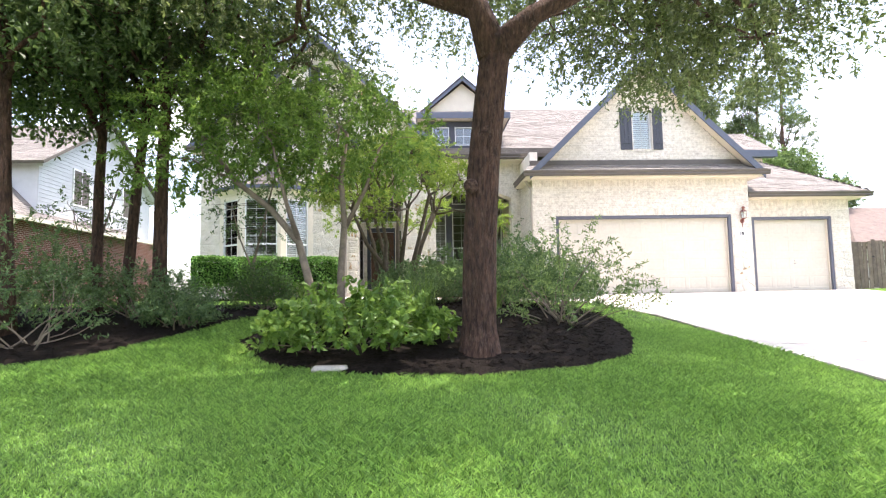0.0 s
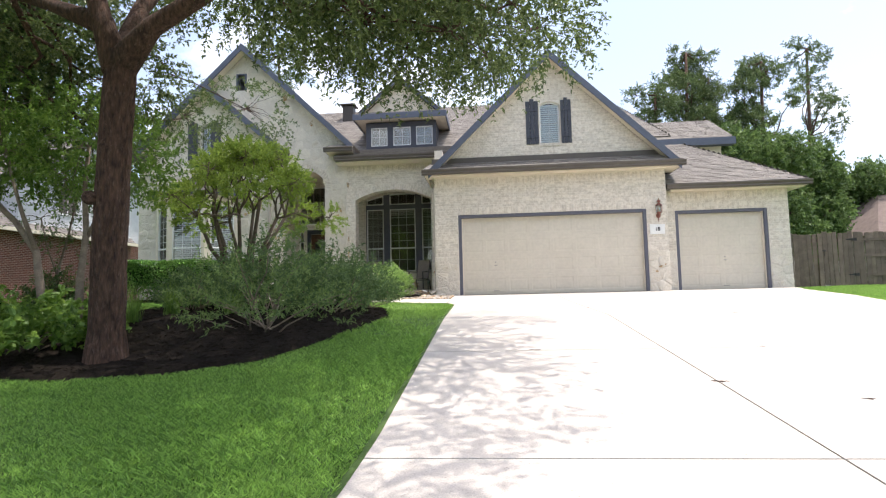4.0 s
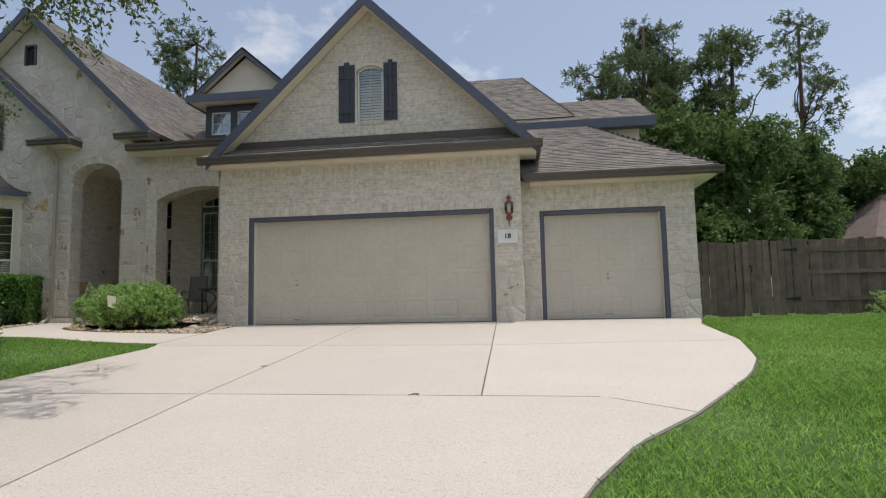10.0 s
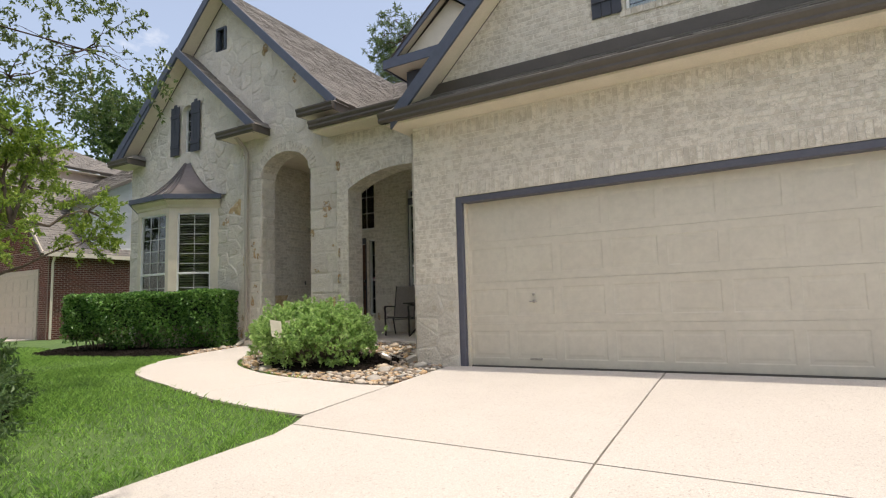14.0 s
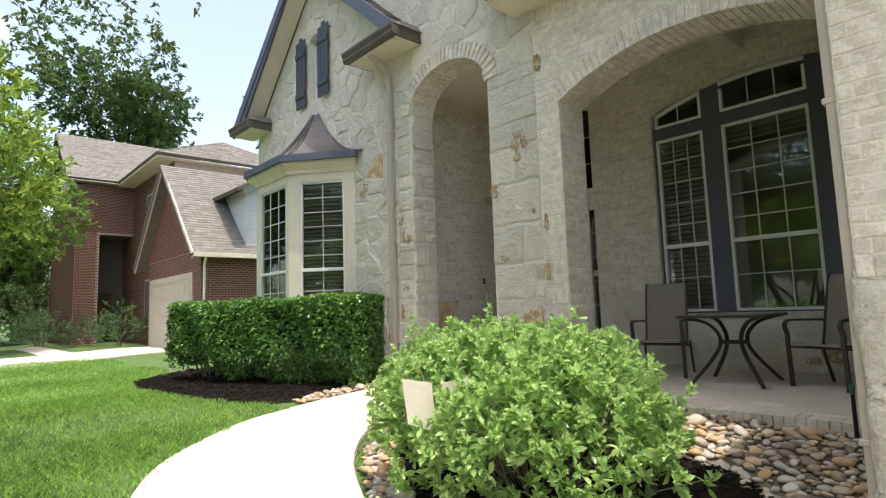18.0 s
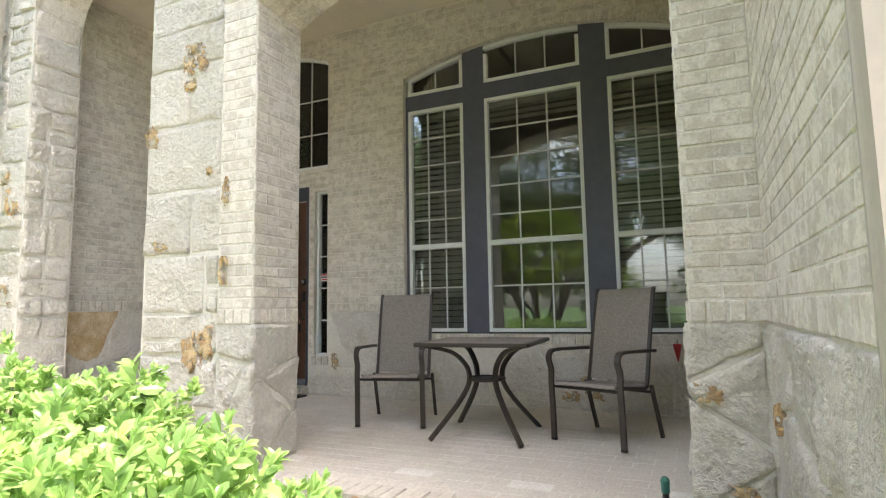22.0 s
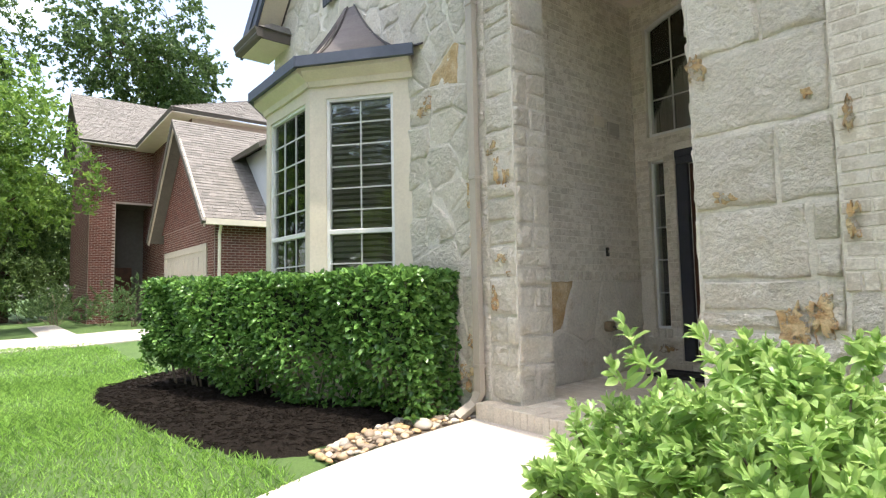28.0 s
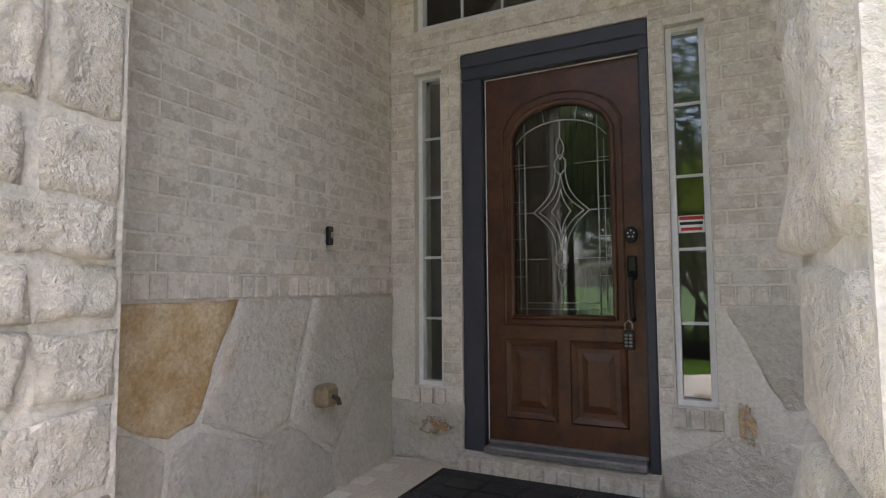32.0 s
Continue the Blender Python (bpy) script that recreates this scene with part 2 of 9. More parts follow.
def leaf_material(name, dark, light, rough=0.45, shine=0.35, island=True):
    """Leaves: each its own green, with light shining through."""
    m = bpy.data.materials.new(name)
    t, b = nodes_of(m)
    ns, lk = t.nodes, t.links
    rnd = ns.new("ShaderNodeNewGeometry").outputs["Random Per Island"]
    ramp = ns.new("ShaderNodeValToRGB")
    ramp.color_ramp.elements[0].color, ramp.color_ramp.elements[1].color = (*dark, 1), (*light, 1)
    lk.new(rnd, ramp.inputs[0])
    lk.new(ramp.outputs[0], b.inputs["Base Color"])
    b.inputs["Roughness"].default_value = rough
    b.inputs["Specular IOR Level"].default_value = 0.4
    tr = ns.new("ShaderNodeBsdfTranslucent")
    hue = ns.new("ShaderNodeHueSaturation")
    hue.inputs["Value"].default_value, hue.inputs["Hue"].default_value = 1.6, 0.485
    lk.new(ramp.outputs[0], hue.inputs["Color"])
    lk.new(hue.outputs[0], tr.inputs["Color"])
    mx = ns.new("ShaderNodeMixShader")
    mx.inputs[0].default_value = shine
    lk.new(b.outputs[0], mx.inputs[1])
    lk.new(tr.outputs[0], mx.inputs[2])
    lk.new(mx.outputs[0], ns["Material Output"].inputs["Surface"])
    return m


def glass_material(name, tint=(0.75, 0.8, 0.8), rough=0.02, clear=0.45):
    """Window glass: a mirror by grazing angle over a clear pane."""
    m = bpy.data.materials.new(name)
    t, b = nodes_of(m)
    ns, lk = t.nodes, t.links
    tr, gl, mx, fr = (ns.new(k) for k in ("ShaderNodeBsdfTransparent", "ShaderNodeBsdfGlossy", "ShaderNodeMixShader", "ShaderNodeFresnel"))
    tr.inputs["Color"].default_value = (*[c * clear for c in tint], 1)
    gl.inputs["Roughness"].default_value = rough
    gl.inputs["Color"].default_value = (0.9, 0.92, 0.92, 1)
    fr.inputs["IOR"].default_value = 1.8
    lk.new(fr.outputs[0], mx.inputs[0])
    lk.new(tr.outputs[0], mx.inputs[1])
    lk.new(gl.outputs[0], mx.inputs[2])
    lk.new(mx.outputs[0], ns["Material Output"].inputs["Surface"])
    return m


M_MORTAR = surface("limewashed mortar", ((0.76, 0.71, 0.625), (0.68, 0.63, 0.545)), 0.92, 4, 60, 0.8, 22, grain=0.13, depth=0.02)
M_BRICK = surface("limewashed brick", ((0.54, 0.48, 0.395), (0.63, 0.57, 0.48)), 0.88, 9, 70, 0.5, 90, per_piece=0.09, stain=(0.70, 0.645, 0.56), stain_scale=11, stain_amount=0.36, stain_edge=0.05, grain=0.13)
M_BRICK_J = surface("limewashed brick field", ((0.54, 0.48, 0.395), (0.63, 0.57, 0.48)), 0.88, 9, 70, 0.5, 90, per_piece=0.09, island=True, stain=(0.70, 0.645, 0.56), stain_scale=11, stain_amount=0.36, stain_edge=0.05, grain=0.13)
M_STONE = surface("cream limestone", ((0.76, 0.71, 0.62), (0.69, 0.635, 0.54)), 0.92, 5, 40, 1.0, 26, per_piece=0.08, stain=(0.56, 0.47, 0.33), stain_scale=3.2, stain_amount=0.12, depth=0.05, specular=0.2, grain=0.12)
M_ORANGE = surface("rust-stained limestone", ((0.46, 0.29, 0.13), (0.62, 0.50, 0.30)), 0.9, 9, 60, 0.8, 30, per_piece=0.15, stain=(0.36, 0.15, 0.06), stain_scale=12, stain_amount=0.3, depth=0.02)
M_OCHRE = surface("ochre limestone", ((0.46, 0.31, 0.15), (0.62, 0.50, 0.32)), 0.9, 9, 60, 0.8, 30, per_piece=0.1, depth=0.02)
# iron stains: ragged, with bare stone between
t_, b_ = nodes_of(M_ORANGE)
nz_, mr_, ms_, tp_, tc_ = (t_.nodes.new(k) for k in ("ShaderNodeTexNoise", "ShaderNodeMapRange", "ShaderNodeMixShader", "ShaderNodeBsdfTransparent", "ShaderNodeTexCoord"))
nz_.inputs["Scale"].default_value, nz_.inputs["Detail"].default_value, nz_.inputs["Roughness"].default_value = 17, 7, 0.65
mr_.inputs["From Min"].default_value, mr_.inputs["From Max"].default_value = 0.43, 0.52
t_.links.new(tc_.outputs["Object"], nz_.inputs["Vector"])
t_.links.new(nz_.outputs["Fac"], mr_.inputs["Value"])
t_.links.new(mr_.outputs["Result"], ms_.inputs[0])
t_.links.new(tp_.outputs[0], ms_.inputs[1])
t_.links.new(b_.outputs[0], ms_.inputs[2])
t_.links.new(ms_.outputs[0], t_.nodes["Material Output"].inputs["Surface"])
M_SLATE = surface("slate-blue paint", ((0.072, 0.086, 0.120), (0.085, 0.100, 0.140)), 0.55, 8, 40, 0.1, 120, grain=0.06)
M_NAVY = surface("dark navy-grey paint", ((0.036, 0.040, 0.054), (0.046, 0.050, 0.066)), 0.5, 8, 40, 0.12, 120, grain=0.06)
M_FRAME = surface("weathered slate-blue door frame paint", ((0.088, 0.090, 0.118), (0.105, 0.106, 0.135)), 0.5, 8, 40, 0.1, 120, grain=0.06)
M_SPOUT = surface("taupe downspout paint", ((0.45, 0.40, 0.335), (0.41, 0.365, 0.305)), 0.5, 3, 40, 0.05, 90, grain=0.05)
M_GUTTER = surface("brown-grey gutter paint", ((0.105, 0.088, 0.072), (0.085, 0.072, 0.06)), 0.5, 4, 30, 0.05, 60, grain=0.06)
M_CREAM = surface("cream trim paint", ((0.72, 0.65, 0.53), (0.66, 0.59, 0.48)), 0.6, 3, 40, 0.08, 90, grain=0.06)
M_DOORP = surface("beige garage door paint", ((0.60, 0.55, 0.455), (0.565, 0.515, 0.425)), 0.55, 1.5, 12, 0.06, 90, stain=(0.57, 0.53, 0.45), stain_scale=1.0, stain_amount=0.2, grain=0.06)
M_WHITE = surface("white vinyl", ((0.78, 0.78, 0.76), (0.72, 0.72, 0.70)), 0.45, 5, 40, 0.03, 80, grain=0.06)
M_SHINGLE = surface("weathered asphalt shingle", ((0.205, 0.188, 0.168), (0.155, 0.142, 0.127)), 0.95, 7, 160, 0.7, 260, per_piece=0.17, island=True)
M_ROOFBASE = surface("roof underlay", ((0.125, 0.11, 0.095), (0.10, 0.088, 0.076)), 0.95)
M_CONCRETE = surface("exposed-aggregate concrete", ((0.545, 0.503, 0.452), (0.52, 0.478, 0.428)), 0.9, 1.3, 95, 0.5, 200, per_piece=0.04, stain=(0.36, 0.32, 0.275), stain_scale=42, stain_amount=0.10, stain_edge=0.06, grain=0.2)
M_JOINT = surface("weathered joint filler", ((0.13, 0.11, 0.085), (0.24, 0.21, 0.17)), 0.95, 9, 90, 0.5, 120)
M_SOIL = surface("lawn soil", ((0.085, 0.15, 0.035), (0.06, 0.11, 0.028)), 1.0, 1.5, 40, 0.8, 90)
M_MULCH = surface("black shredded mulch", ((0.012, 0.010, 0.008), (0.026, 0.020, 0.016)), 0.98, 25, 120, 1.0, 70, depth=0.03, specular=0.08)
M_PORCH = surface("pale porch brick paver", ((0.60, 0.53, 0.44), (0.66, 0.59, 0.49)), 0.85, 3, 60, 0.4, 90, per_piece=0.05, stain=(0.52, 0.46, 0.385), stain_scale=3, stain_amount=0.2, grain=0.15)
M_BARK = surface("furrowed brown bark", ((0.036, 0.019, 0.013), (0.125, 0.068, 0.045)), 0.95, 24, 60, 1.0, 34, stretch=0.25, stain=(0.17, 0.115, 0.088), stain_scale=30, stain_amount=0.2, depth=0.06)
M_PALEBARK = surface("smooth grey-brown bark", ((0.25, 0.2, 0.15), (0.16, 0.125, 0.095)), 0.85, 8, 50, 0.5, 40)
M_GLASS = glass_material("window glass", (0.94, 0.97, 0.96), clear=1.0)
M_BLIND = surface("dark blinds", ((0.36, 0.33, 0.295), (0.33, 0.30, 0.27)), 0.6, grain=0.06)
M_GRILLE = surface("white muntin bars", ((0.62, 0.62, 0.60), (0.56, 0.56, 0.55)), 0.5, 5, 40, 0.03, 80, grain=0.06)
# dark paint stands in for the shade inside rooms and recesses
M_DIM = surface("dark paint for dim rooms", ((0.13, 0.115, 0.10), (0.11, 0.095, 0.082)), 0.9, grain=0.06)
M_IRON = surface("dark bronze metal", ((0.045, 0.038, 0.032), (0.06, 0.05, 0.042)), 0.5, 20, 80, 0.1, 150, metal=0.3)
M_FENCE = surface("weathered grey cedar", ((0.165, 0.13, 0.10), (0.105, 0.082, 0.063)), 0.9, 4, 60, 0.5, 50, per_piece=0.22)
M_PINK = surface("faded red copper paint", ((0.26, 0.09, 0.065), (0.20, 0.07, 0.05)), 0.6, 15, 60, 0.2, 90)
M_REDBRICK = surface("dark red brick", ((0.105, 0.036, 0.026), (0.175, 0.065, 0.046)), 0.9, 6, 60, 0.4, 80, per_piece=0.25, island=True)
M_SIDING = surface("white lap siding", ((0.55, 0.56, 0.57), (0.50, 0.51, 0.52)), 0.6, 3, 40, 0.05, 60, grain=0.06)

# ---- ground, drive, walks ----
def graded(lo, hi, step, far):
    return sorted({*[-f for f in far], *np.arange(lo, hi + step / 2, step).tolist(), *far})


xs, ys = graded(-26, 26, 0.5, (34, 50, 90, 200, 600, 2400)), graded(-12, 30, 0.5, (40, 60, 90, 200, 600, 2400))
mb = MB()
for yy in ys:
    for xx in xs:
        mb.v.append((xx, yy, float(ground_z(xx, yy)) - 0.012 + (0.012 * noise.noise((xx * 0.7, yy * 0.7, 0)) if abs(xx) < 30 else 0)))
nx = len(xs)
mb.f = [(j * nx + i, j * nx + i + 1, (j + 1) * nx + i + 1, (j + 1) * nx + i) for j in range(len(ys) - 1) for i in range(nx - 1)]
structure("ground", mb, M_SOIL, "grassy ground that falls gently towards the street", "ground", smooth=True)


def draped(left, right, y0, y1, lift, gap=0.011, thick=0.10, n=7, step=0.35):
    """A slab between two edges given as functions of y, laid on the ground."""
    m, rows = MB(), max(2, int((y1 - y0) / step) + 1)
    top = []
    for j in range(rows + 1):
        yy = y0 + gap + (y1 - y0 - 2 * gap) * j / rows
        a, b = left(yy) + gap, right(yy) - gap
        top.append([(a + (b - a) * i / n, yy, float(ground_z(a + (b - a) * i / n, yy)) + lift) for i in range(n + 1)])
    for row in top:
        m.v.extend(row)
    w = n + 1
    m.f = [(j * w + i, j * w + i + 1, (j + 1) * w + i + 1, (j + 1) * w + i) for j in range(rows) for i in range(n)]
    rim = [i for i in range(w)] + [j * w + n for j in range(1, rows + 1)] + [rows * w + i for i in range(n - 1, -1, -1)] + [j * w for j in range(rows - 1, 0, -1)]
    low = len(m.v)
    m.v.extend((m.v[i][0], m.v[i][1], m.v[i][2] - thick) for i in rim)
    k = len(rim)
    m.f.extend((rim[i], low + i, low + (i + 1) % k, rim[(i + 1) % k]) for i in range(k))
    return m


def drive_right(y):
    return float(np.interp(y, [3.7, 4.4, 5.8, 6.4, 6.8, 7.2, 7.75, 8.5, 9.2, 9.9, 10.5, 11.5, 12.5, 13.1, 14.2, 16.4, 17.1, 18], [10.42, 10.35, 10.37, 10.4, 10.44, 10.52, 10.67, 10.97, 11.36, 11.95, 12.36, 12.97, 13.42, 13.57, 13.85, 13.97, 14.2, 14.4]))


def drive_left(y):
    return float(np.interp(y, [2.7, 3.1, 4.2, 13.9, 14.4, 18], [4.25, 4.5, 4.54, 4.46, 4.24, 4.2]))


def drive_mid(y):
    return float(np.interp(y, [3, 10.5, 14.1, 17.4], [7.47, 7.45, 7.27, 7.2]))


def drive_third(y):
    return float(np.interp(y, [10.3, 17.4], [10.22, 10.08]))


def second_joint(x):
    return float(np.interp(x, [4.4, 7.45, 11.31, 11.96, 14], [10.46, 10.44, 10.38, 9.92, 8.6]))


driveway = structure("road", draped(drive_left, drive_right, 2.7, 17.42, 0.004, gap=0.0, n=12), M_JOINT, "sunlit concrete driveway with dark weathered joints", "driveway")


def slab_between(l, r, near, far, lift=0.022, gap=0.009, n=10, rows=12):
    """A slab whose near and far edges are functions of x."""
    m = MB()
    for j in range(rows + 1):
        for i in range(n + 1):
            y = 0.5 * (near(7) + far(7))
            for _ in range(16):
                a, b = l(y) + gap, r(y) - gap
                x = a + (b - a) * i / n
                y = near(x) + gap + (far(x) - near(x) - 2 * gap) * j / rows
            m.v.append((x, y, float(ground_z(x, y)) + lift))
    w = n + 1
    m.f = [(j * w + i, j * w + i + 1, (j + 1) * w + i + 1, (j + 1) * w + i) for j in range(rows) for i in range(n)]
    rim = [i for i in range(w)] + [j * w + n for j in range(1, rows + 1)] + [rows * w + i for i in range(n - 1, -1, -1)] + [j * w for j in range(rows - 1, 0, -1)]
    low, k = len(m.v), len(rim)
    m.v.extend((m.v[i][0], m.v[i][1], m.v[i][2] - 0.1) for i in rim)
    m.f.extend((rim[i], low + i, low + (i + 1) % k, rim[(i + 1) % k]) for i in range(k))
    return m


EDGE, START, FIRST, THIRD, DOORS = (lambda x: 2.7), (lambda x: 3.80),  (lambda x: 7.27), (lambda x: 14.12 - 0.04 * (x - 4.4) if x < 10.1 else 13.88 + 0.08 * (x - 10.1)), (lambda x: 17.4)
for l, r, a, b in ((drive_left, drive_mid, EDGE, START), (drive_mid, drive_right, EDGE, START), (drive_left, drive_mid, START, FIRST), (drive_mid, drive_right, START, FIRST), (drive_left, drive_mid, FIRST, second_joint), (drive_mid, drive_right, FIRST, second_joint),
                   (drive_left, drive_mid, second_joint, THIRD), (drive_mid, drive_third, second_joint, THIRD), (drive_third, drive_right, second_joint, THIRD),
                   (drive_left, drive_mid, THIRD, DOORS), (drive_mid, drive_third, THIRD, DOORS), (drive_third, drive_right, THIRD, lambda x: 17.95)):
    part("slab", slab_between(l, r, a, b), M_CONCRETE, driveway)
pavement = structure("pavement", draped(lambda y: -30, lambda y: 40, 0.75, 2.7, 0.0, gap=0.0, n=60), M_JOINT, "pale concrete footpath along the street", "pavement")
for k in range(-16, 22):
    part("slab", draped(lambda y: k * 1.83 - 0.9, lambda y: k * 1.83 + 0.93, 0.8, 2.65, 0.018, n=3), M_CONCRETE, pavement)
structure("kerb", draped(lambda y: -40, lambda y: 50, -1.5, -1.25, 0.03, n=60), M_CONCRETE, "pale concrete kerb beside the street", "kerb")
structure("street", draped(lambda y: -60, lambda y: 60, -9.5, -1.55, -0.0, n=60), M_ROOFBASE, "dark asphalt street", "street")

WALK_OUT = [(4.22, 14.42), (3.15, 14.46), (2.37, 14.54), (1.13, 14.88), (-0.27, 15.38), (-1.09, 15.93), (-1.93, 16.89), (-2.32, 18.0), (-2.42, 19.24)]
WALK_IN = [(4.22, 15.9), (3.65, 15.86), (2.93, 15.92), (2.11, 16.01), (1.3, 16.29), (0.3, 16.85), (-0.5, 17.6), (-0.82, 18.4), (-0.88, 19.24)]


def smooth_line(pts, n):
    """n points along a soft curve through pts."""
    pts = [Vector((*p, 0)) for p in pts]
    out = []
    for k in range(n):
        s = k / (n - 1) * (len(pts) - 1)
        i = min(int(s), len(pts) - 2)
        f = s - i
        a, b, c, d = pts[max(i - 1, 0)], pts[i], pts[i + 1], pts[min(i + 2, len(pts) - 1)]
        q = 0.5 * ((2 * b) + (c - a) * f + (2 * a - 5 * b + 4 * c - d) * f * f + (3 * b - a - 3 * c + d) * f ** 3)
        out.append((q.x, q.y))
    return out


def ribbon(a, b, lift, thick=0.1, n=4):
    """A slab between two lines of equally many points."""
    m, w = MB(), n + 1
    for p, q in zip(a, b):
        for i in range(w):
            x, y = p[0] + (q[0] - p[0]) * i / n, p[1] + (q[1] - p[1]) * i / n
            m.v.append((x, y, float(ground_z(x, y)) + lift))
    rows = len(a) - 1
    m.f = [(j * w + i, (j + 1) * w + i, (j + 1) * w + i + 1, j * w + i + 1) for j in range(rows) for i in range(n)]
    rim = [i for i in range(w)] + [j * w + n for j in range(1, rows + 1)] + [rows * w + i for i in range(n - 1, -1, -1)] + [j * w for j in range(rows - 1, 0, -1)]
    low = len(m.v)
    m.v.extend((m.v[i][0], m.v[i][1], m.v[i][2] - thick) for i in rim)
    k = len(rim)
    m.f.extend((rim[i], rim[(i + 1) % k], low + (i + 1) % k, low + i) for i in range(k))
    return m


wa, wb = smooth_line(WALK_OUT, 49), smooth_line(WALK_IN, 49)
path = structure("path", ribbon(wa, wb, 0.006), M_JOINT, "curved concrete path from the drive to the porch", "path")
for i, j in ((0, 13), (13, 34), (34, 48)):
    cut = [(p[0] * 0.992 + q[0] * 0.008, p[1] * 0.992 + q[1] * 0.008) for p, q in zip(wa, wb)], [(q[0] * 0.992 + p[0] * 0.008, q[1] * 0.992 + p[1] * 0.008) for p, q in zip(wa, wb)]
    aa, bb = cut[0][i:j + 1], cut[1][i:j + 1]
    aa[0], bb[0] = [tuple(np.array(l[0]) * 0.97 + np.array(l[1]) * 0.03) for l in (aa, bb)]
    part("slab", ribbon(aa, bb, 0.024), M_CONCRETE, path)


# ---- walls ----
def as_f(z):
    return z if callable(z) else (lambda x: z)


def wall_x(m, y0, y1, segs, n=24):
    """Adds pieces of a wall that runs along x: (x0, x1, low, high), low and high numbers or functions of x."""
    for x0, x1, lo, hi in segs:
        k = n if callable(lo) or callable(hi) else 1
        lo, hi = as_f(lo), as_f(hi)
        for i in range(k):
            a, b = x0 + (x1 - x0) * i / k, x0 + (x1 - x0) * (i + 1) / k
            if max(hi(a) - lo(a), hi(b) - lo(b)) < 0.005:
                continue
            m.prism([(a, y0, lo(a)), (b, y0, lo(b)), (b, y1, lo(b)), (a, y1, lo(a))], [(a, y0, max(hi(a), lo(a) + 1e-3)), (b, y0, max(hi(b), lo(b) + 1e-3)), (b, y1, max(hi(b), lo(b) + 1e-3)), (a, y1, max(hi(a), lo(a) + 1e-3))])
    return m


def arch(x0, x1, spring, top):
    """The lower edge of a segment or ellipse arch."""
    c, h = (x0 + x1) / 2, (x1 - x0) / 2
    rise = top - spring
    if rise > 0.45 * h:
        return lambda x: spring + rise * math.sqrt(max(0.0, 1 - ((x - c) / h) ** 2))
    r = (h * h + rise * rise) / (2 * rise)
    return lambda x: top - r + math.sqrt(max(0.0, r * r - (x - c) ** 2))


GF, SF, STONE_Y, BACK = 17.38, 17.95, 19.41, 21.92       # faces of garage, single garage, stone front, porch back wall
FLOOR, EDGE = 0.295, 0.24                               # porch floor at the back wall and at its front edge


def floor_z(y):
    return EDGE + (FLOOR - EDGE) * min(1, max(0, (y - 19.4) / (BACK - 19.4)))


LEDGE, LEDGE_P, LEDGE_E = 1.24, 1.18, 1.30   # garage front, porch piers and side, entry wall
G_DOOR, S_DOOR = (4.40, 10.08, 2.52), (11.09, 13.83, 2.50)


def gable_g(x):
    return 7.29 - 0.965 * abs(x - 7.3)


def gable_big(x):
    return 9.09 - 0.96 * abs(x + 3.35)


def gable_small(x):
    return 7.73 - 0.88 * abs(x + 4.75)


ATTIC = (7.0, 7.62, 4.66, 5.98)
attic_arch = arch(ATTIC[0], ATTIC[1], 5.86, 5.98)
m = MB()
wall_x(m, GF, GF + 0.25, [(3.68, G_DOOR[0], 0, 4.15), (G_DOOR[0], G_DOOR[1], G_DOOR[2], 4.15), (G_DOOR[1], 10.68, 0, 4.15),
                          (3.72, ATTIC[0], 4.15, gable_g), (ATTIC[0], ATTIC[1], 4.15, ATTIC[2]), (ATTIC[0], ATTIC[1], attic_arch, gable_g), (ATTIC[1], 10.68, 4.15, gable_g)])
wall_garage = structure("wall_garage", m, M_MORTAR, "cream limewashed brick garage front with a tall gable", "wall")
m = MB().box(3.68, 3.93, GF + 0.25, BACK + 0.2, 0, 4.65)
wall_garage_side = structure("wall_garage_side", m, M_MORTAR, "cream limewashed brick side wall beside the porch", "wall")
m = MB()
wall_x(m, SF, SF + 0.25, [(10.68, S_DOOR[0], 0, 3.2), (S_DOOR[0], S_DOOR[1], S_DOOR[2], 3.2), (S_DOOR[1], 14.45, 0, 3.2)])
m.box(10.43, 10.68, GF + 0.25, SF + 0.25, 0, 3.9)
m.box(14.2, 14.45, SF + 0.25, 27, 0, 3.2)
wall_single = structure("wall_single_garage", m, M_MORTAR, "cream limewashed brick wall of the single garage", "wall")

ARCH2 = (0.673, 3.35, 3.46, 3.80)
arch2 = arch(*ARCH2)
m = MB()
wall_x(m, STONE_Y - 0.03, STONE_Y + 0.44, [(0.36, ARCH2[0], 0, 4.72), (ARCH2[0], ARCH2[1], arch2, 4.72), (ARCH2[1], 3.68, 0, 4.72)])
wall_porch = structure("wall_porch", m, M_MORTAR, "cream limewashed brick porch arch on stone bases", "wall")
ARCH1 = (-2.02, -0.43, 4.08, 4.62)
arch1 = arch(*ARCH1)
SWIN = (-5.11, -4.66, 5.20, 6.50)
swin_arch = arch(SWIN[0], SWIN[1], 6.38, 6.50)
VENT = (-3.67, -3.35, 7.68, 8.24)
m = MB()
wall_x(m, STONE_Y, STONE_Y + 0.44, [(-7.38, SWIN[0], 0, lambda x: max(gable_big(x), gable_small(x))), (SWIN[0], SWIN[1], 0, SWIN[2]), (SWIN[0], SWIN[1], swin_arch, lambda x: max(gable_big(x), gable_small(x))), (SWIN[1], VENT[0], 0, lambda x: max(gable_big(x), gable_small(x))),
                                    (VENT[0], VENT[1], 0, VENT[2]), (VENT[0], VENT[1], VENT[3], gable_big), (VENT[1], ARCH1[0], 0, gable_big),
                                    (ARCH1[0], ARCH1[1], arch1, gable_big), (ARCH1[1], 0.36, 0, gable_big)], 30)
wall_stone = structure("wall_stone", m, M_MORTAR, "cream and rust limestone front with two gables and an entry arch", "wall")
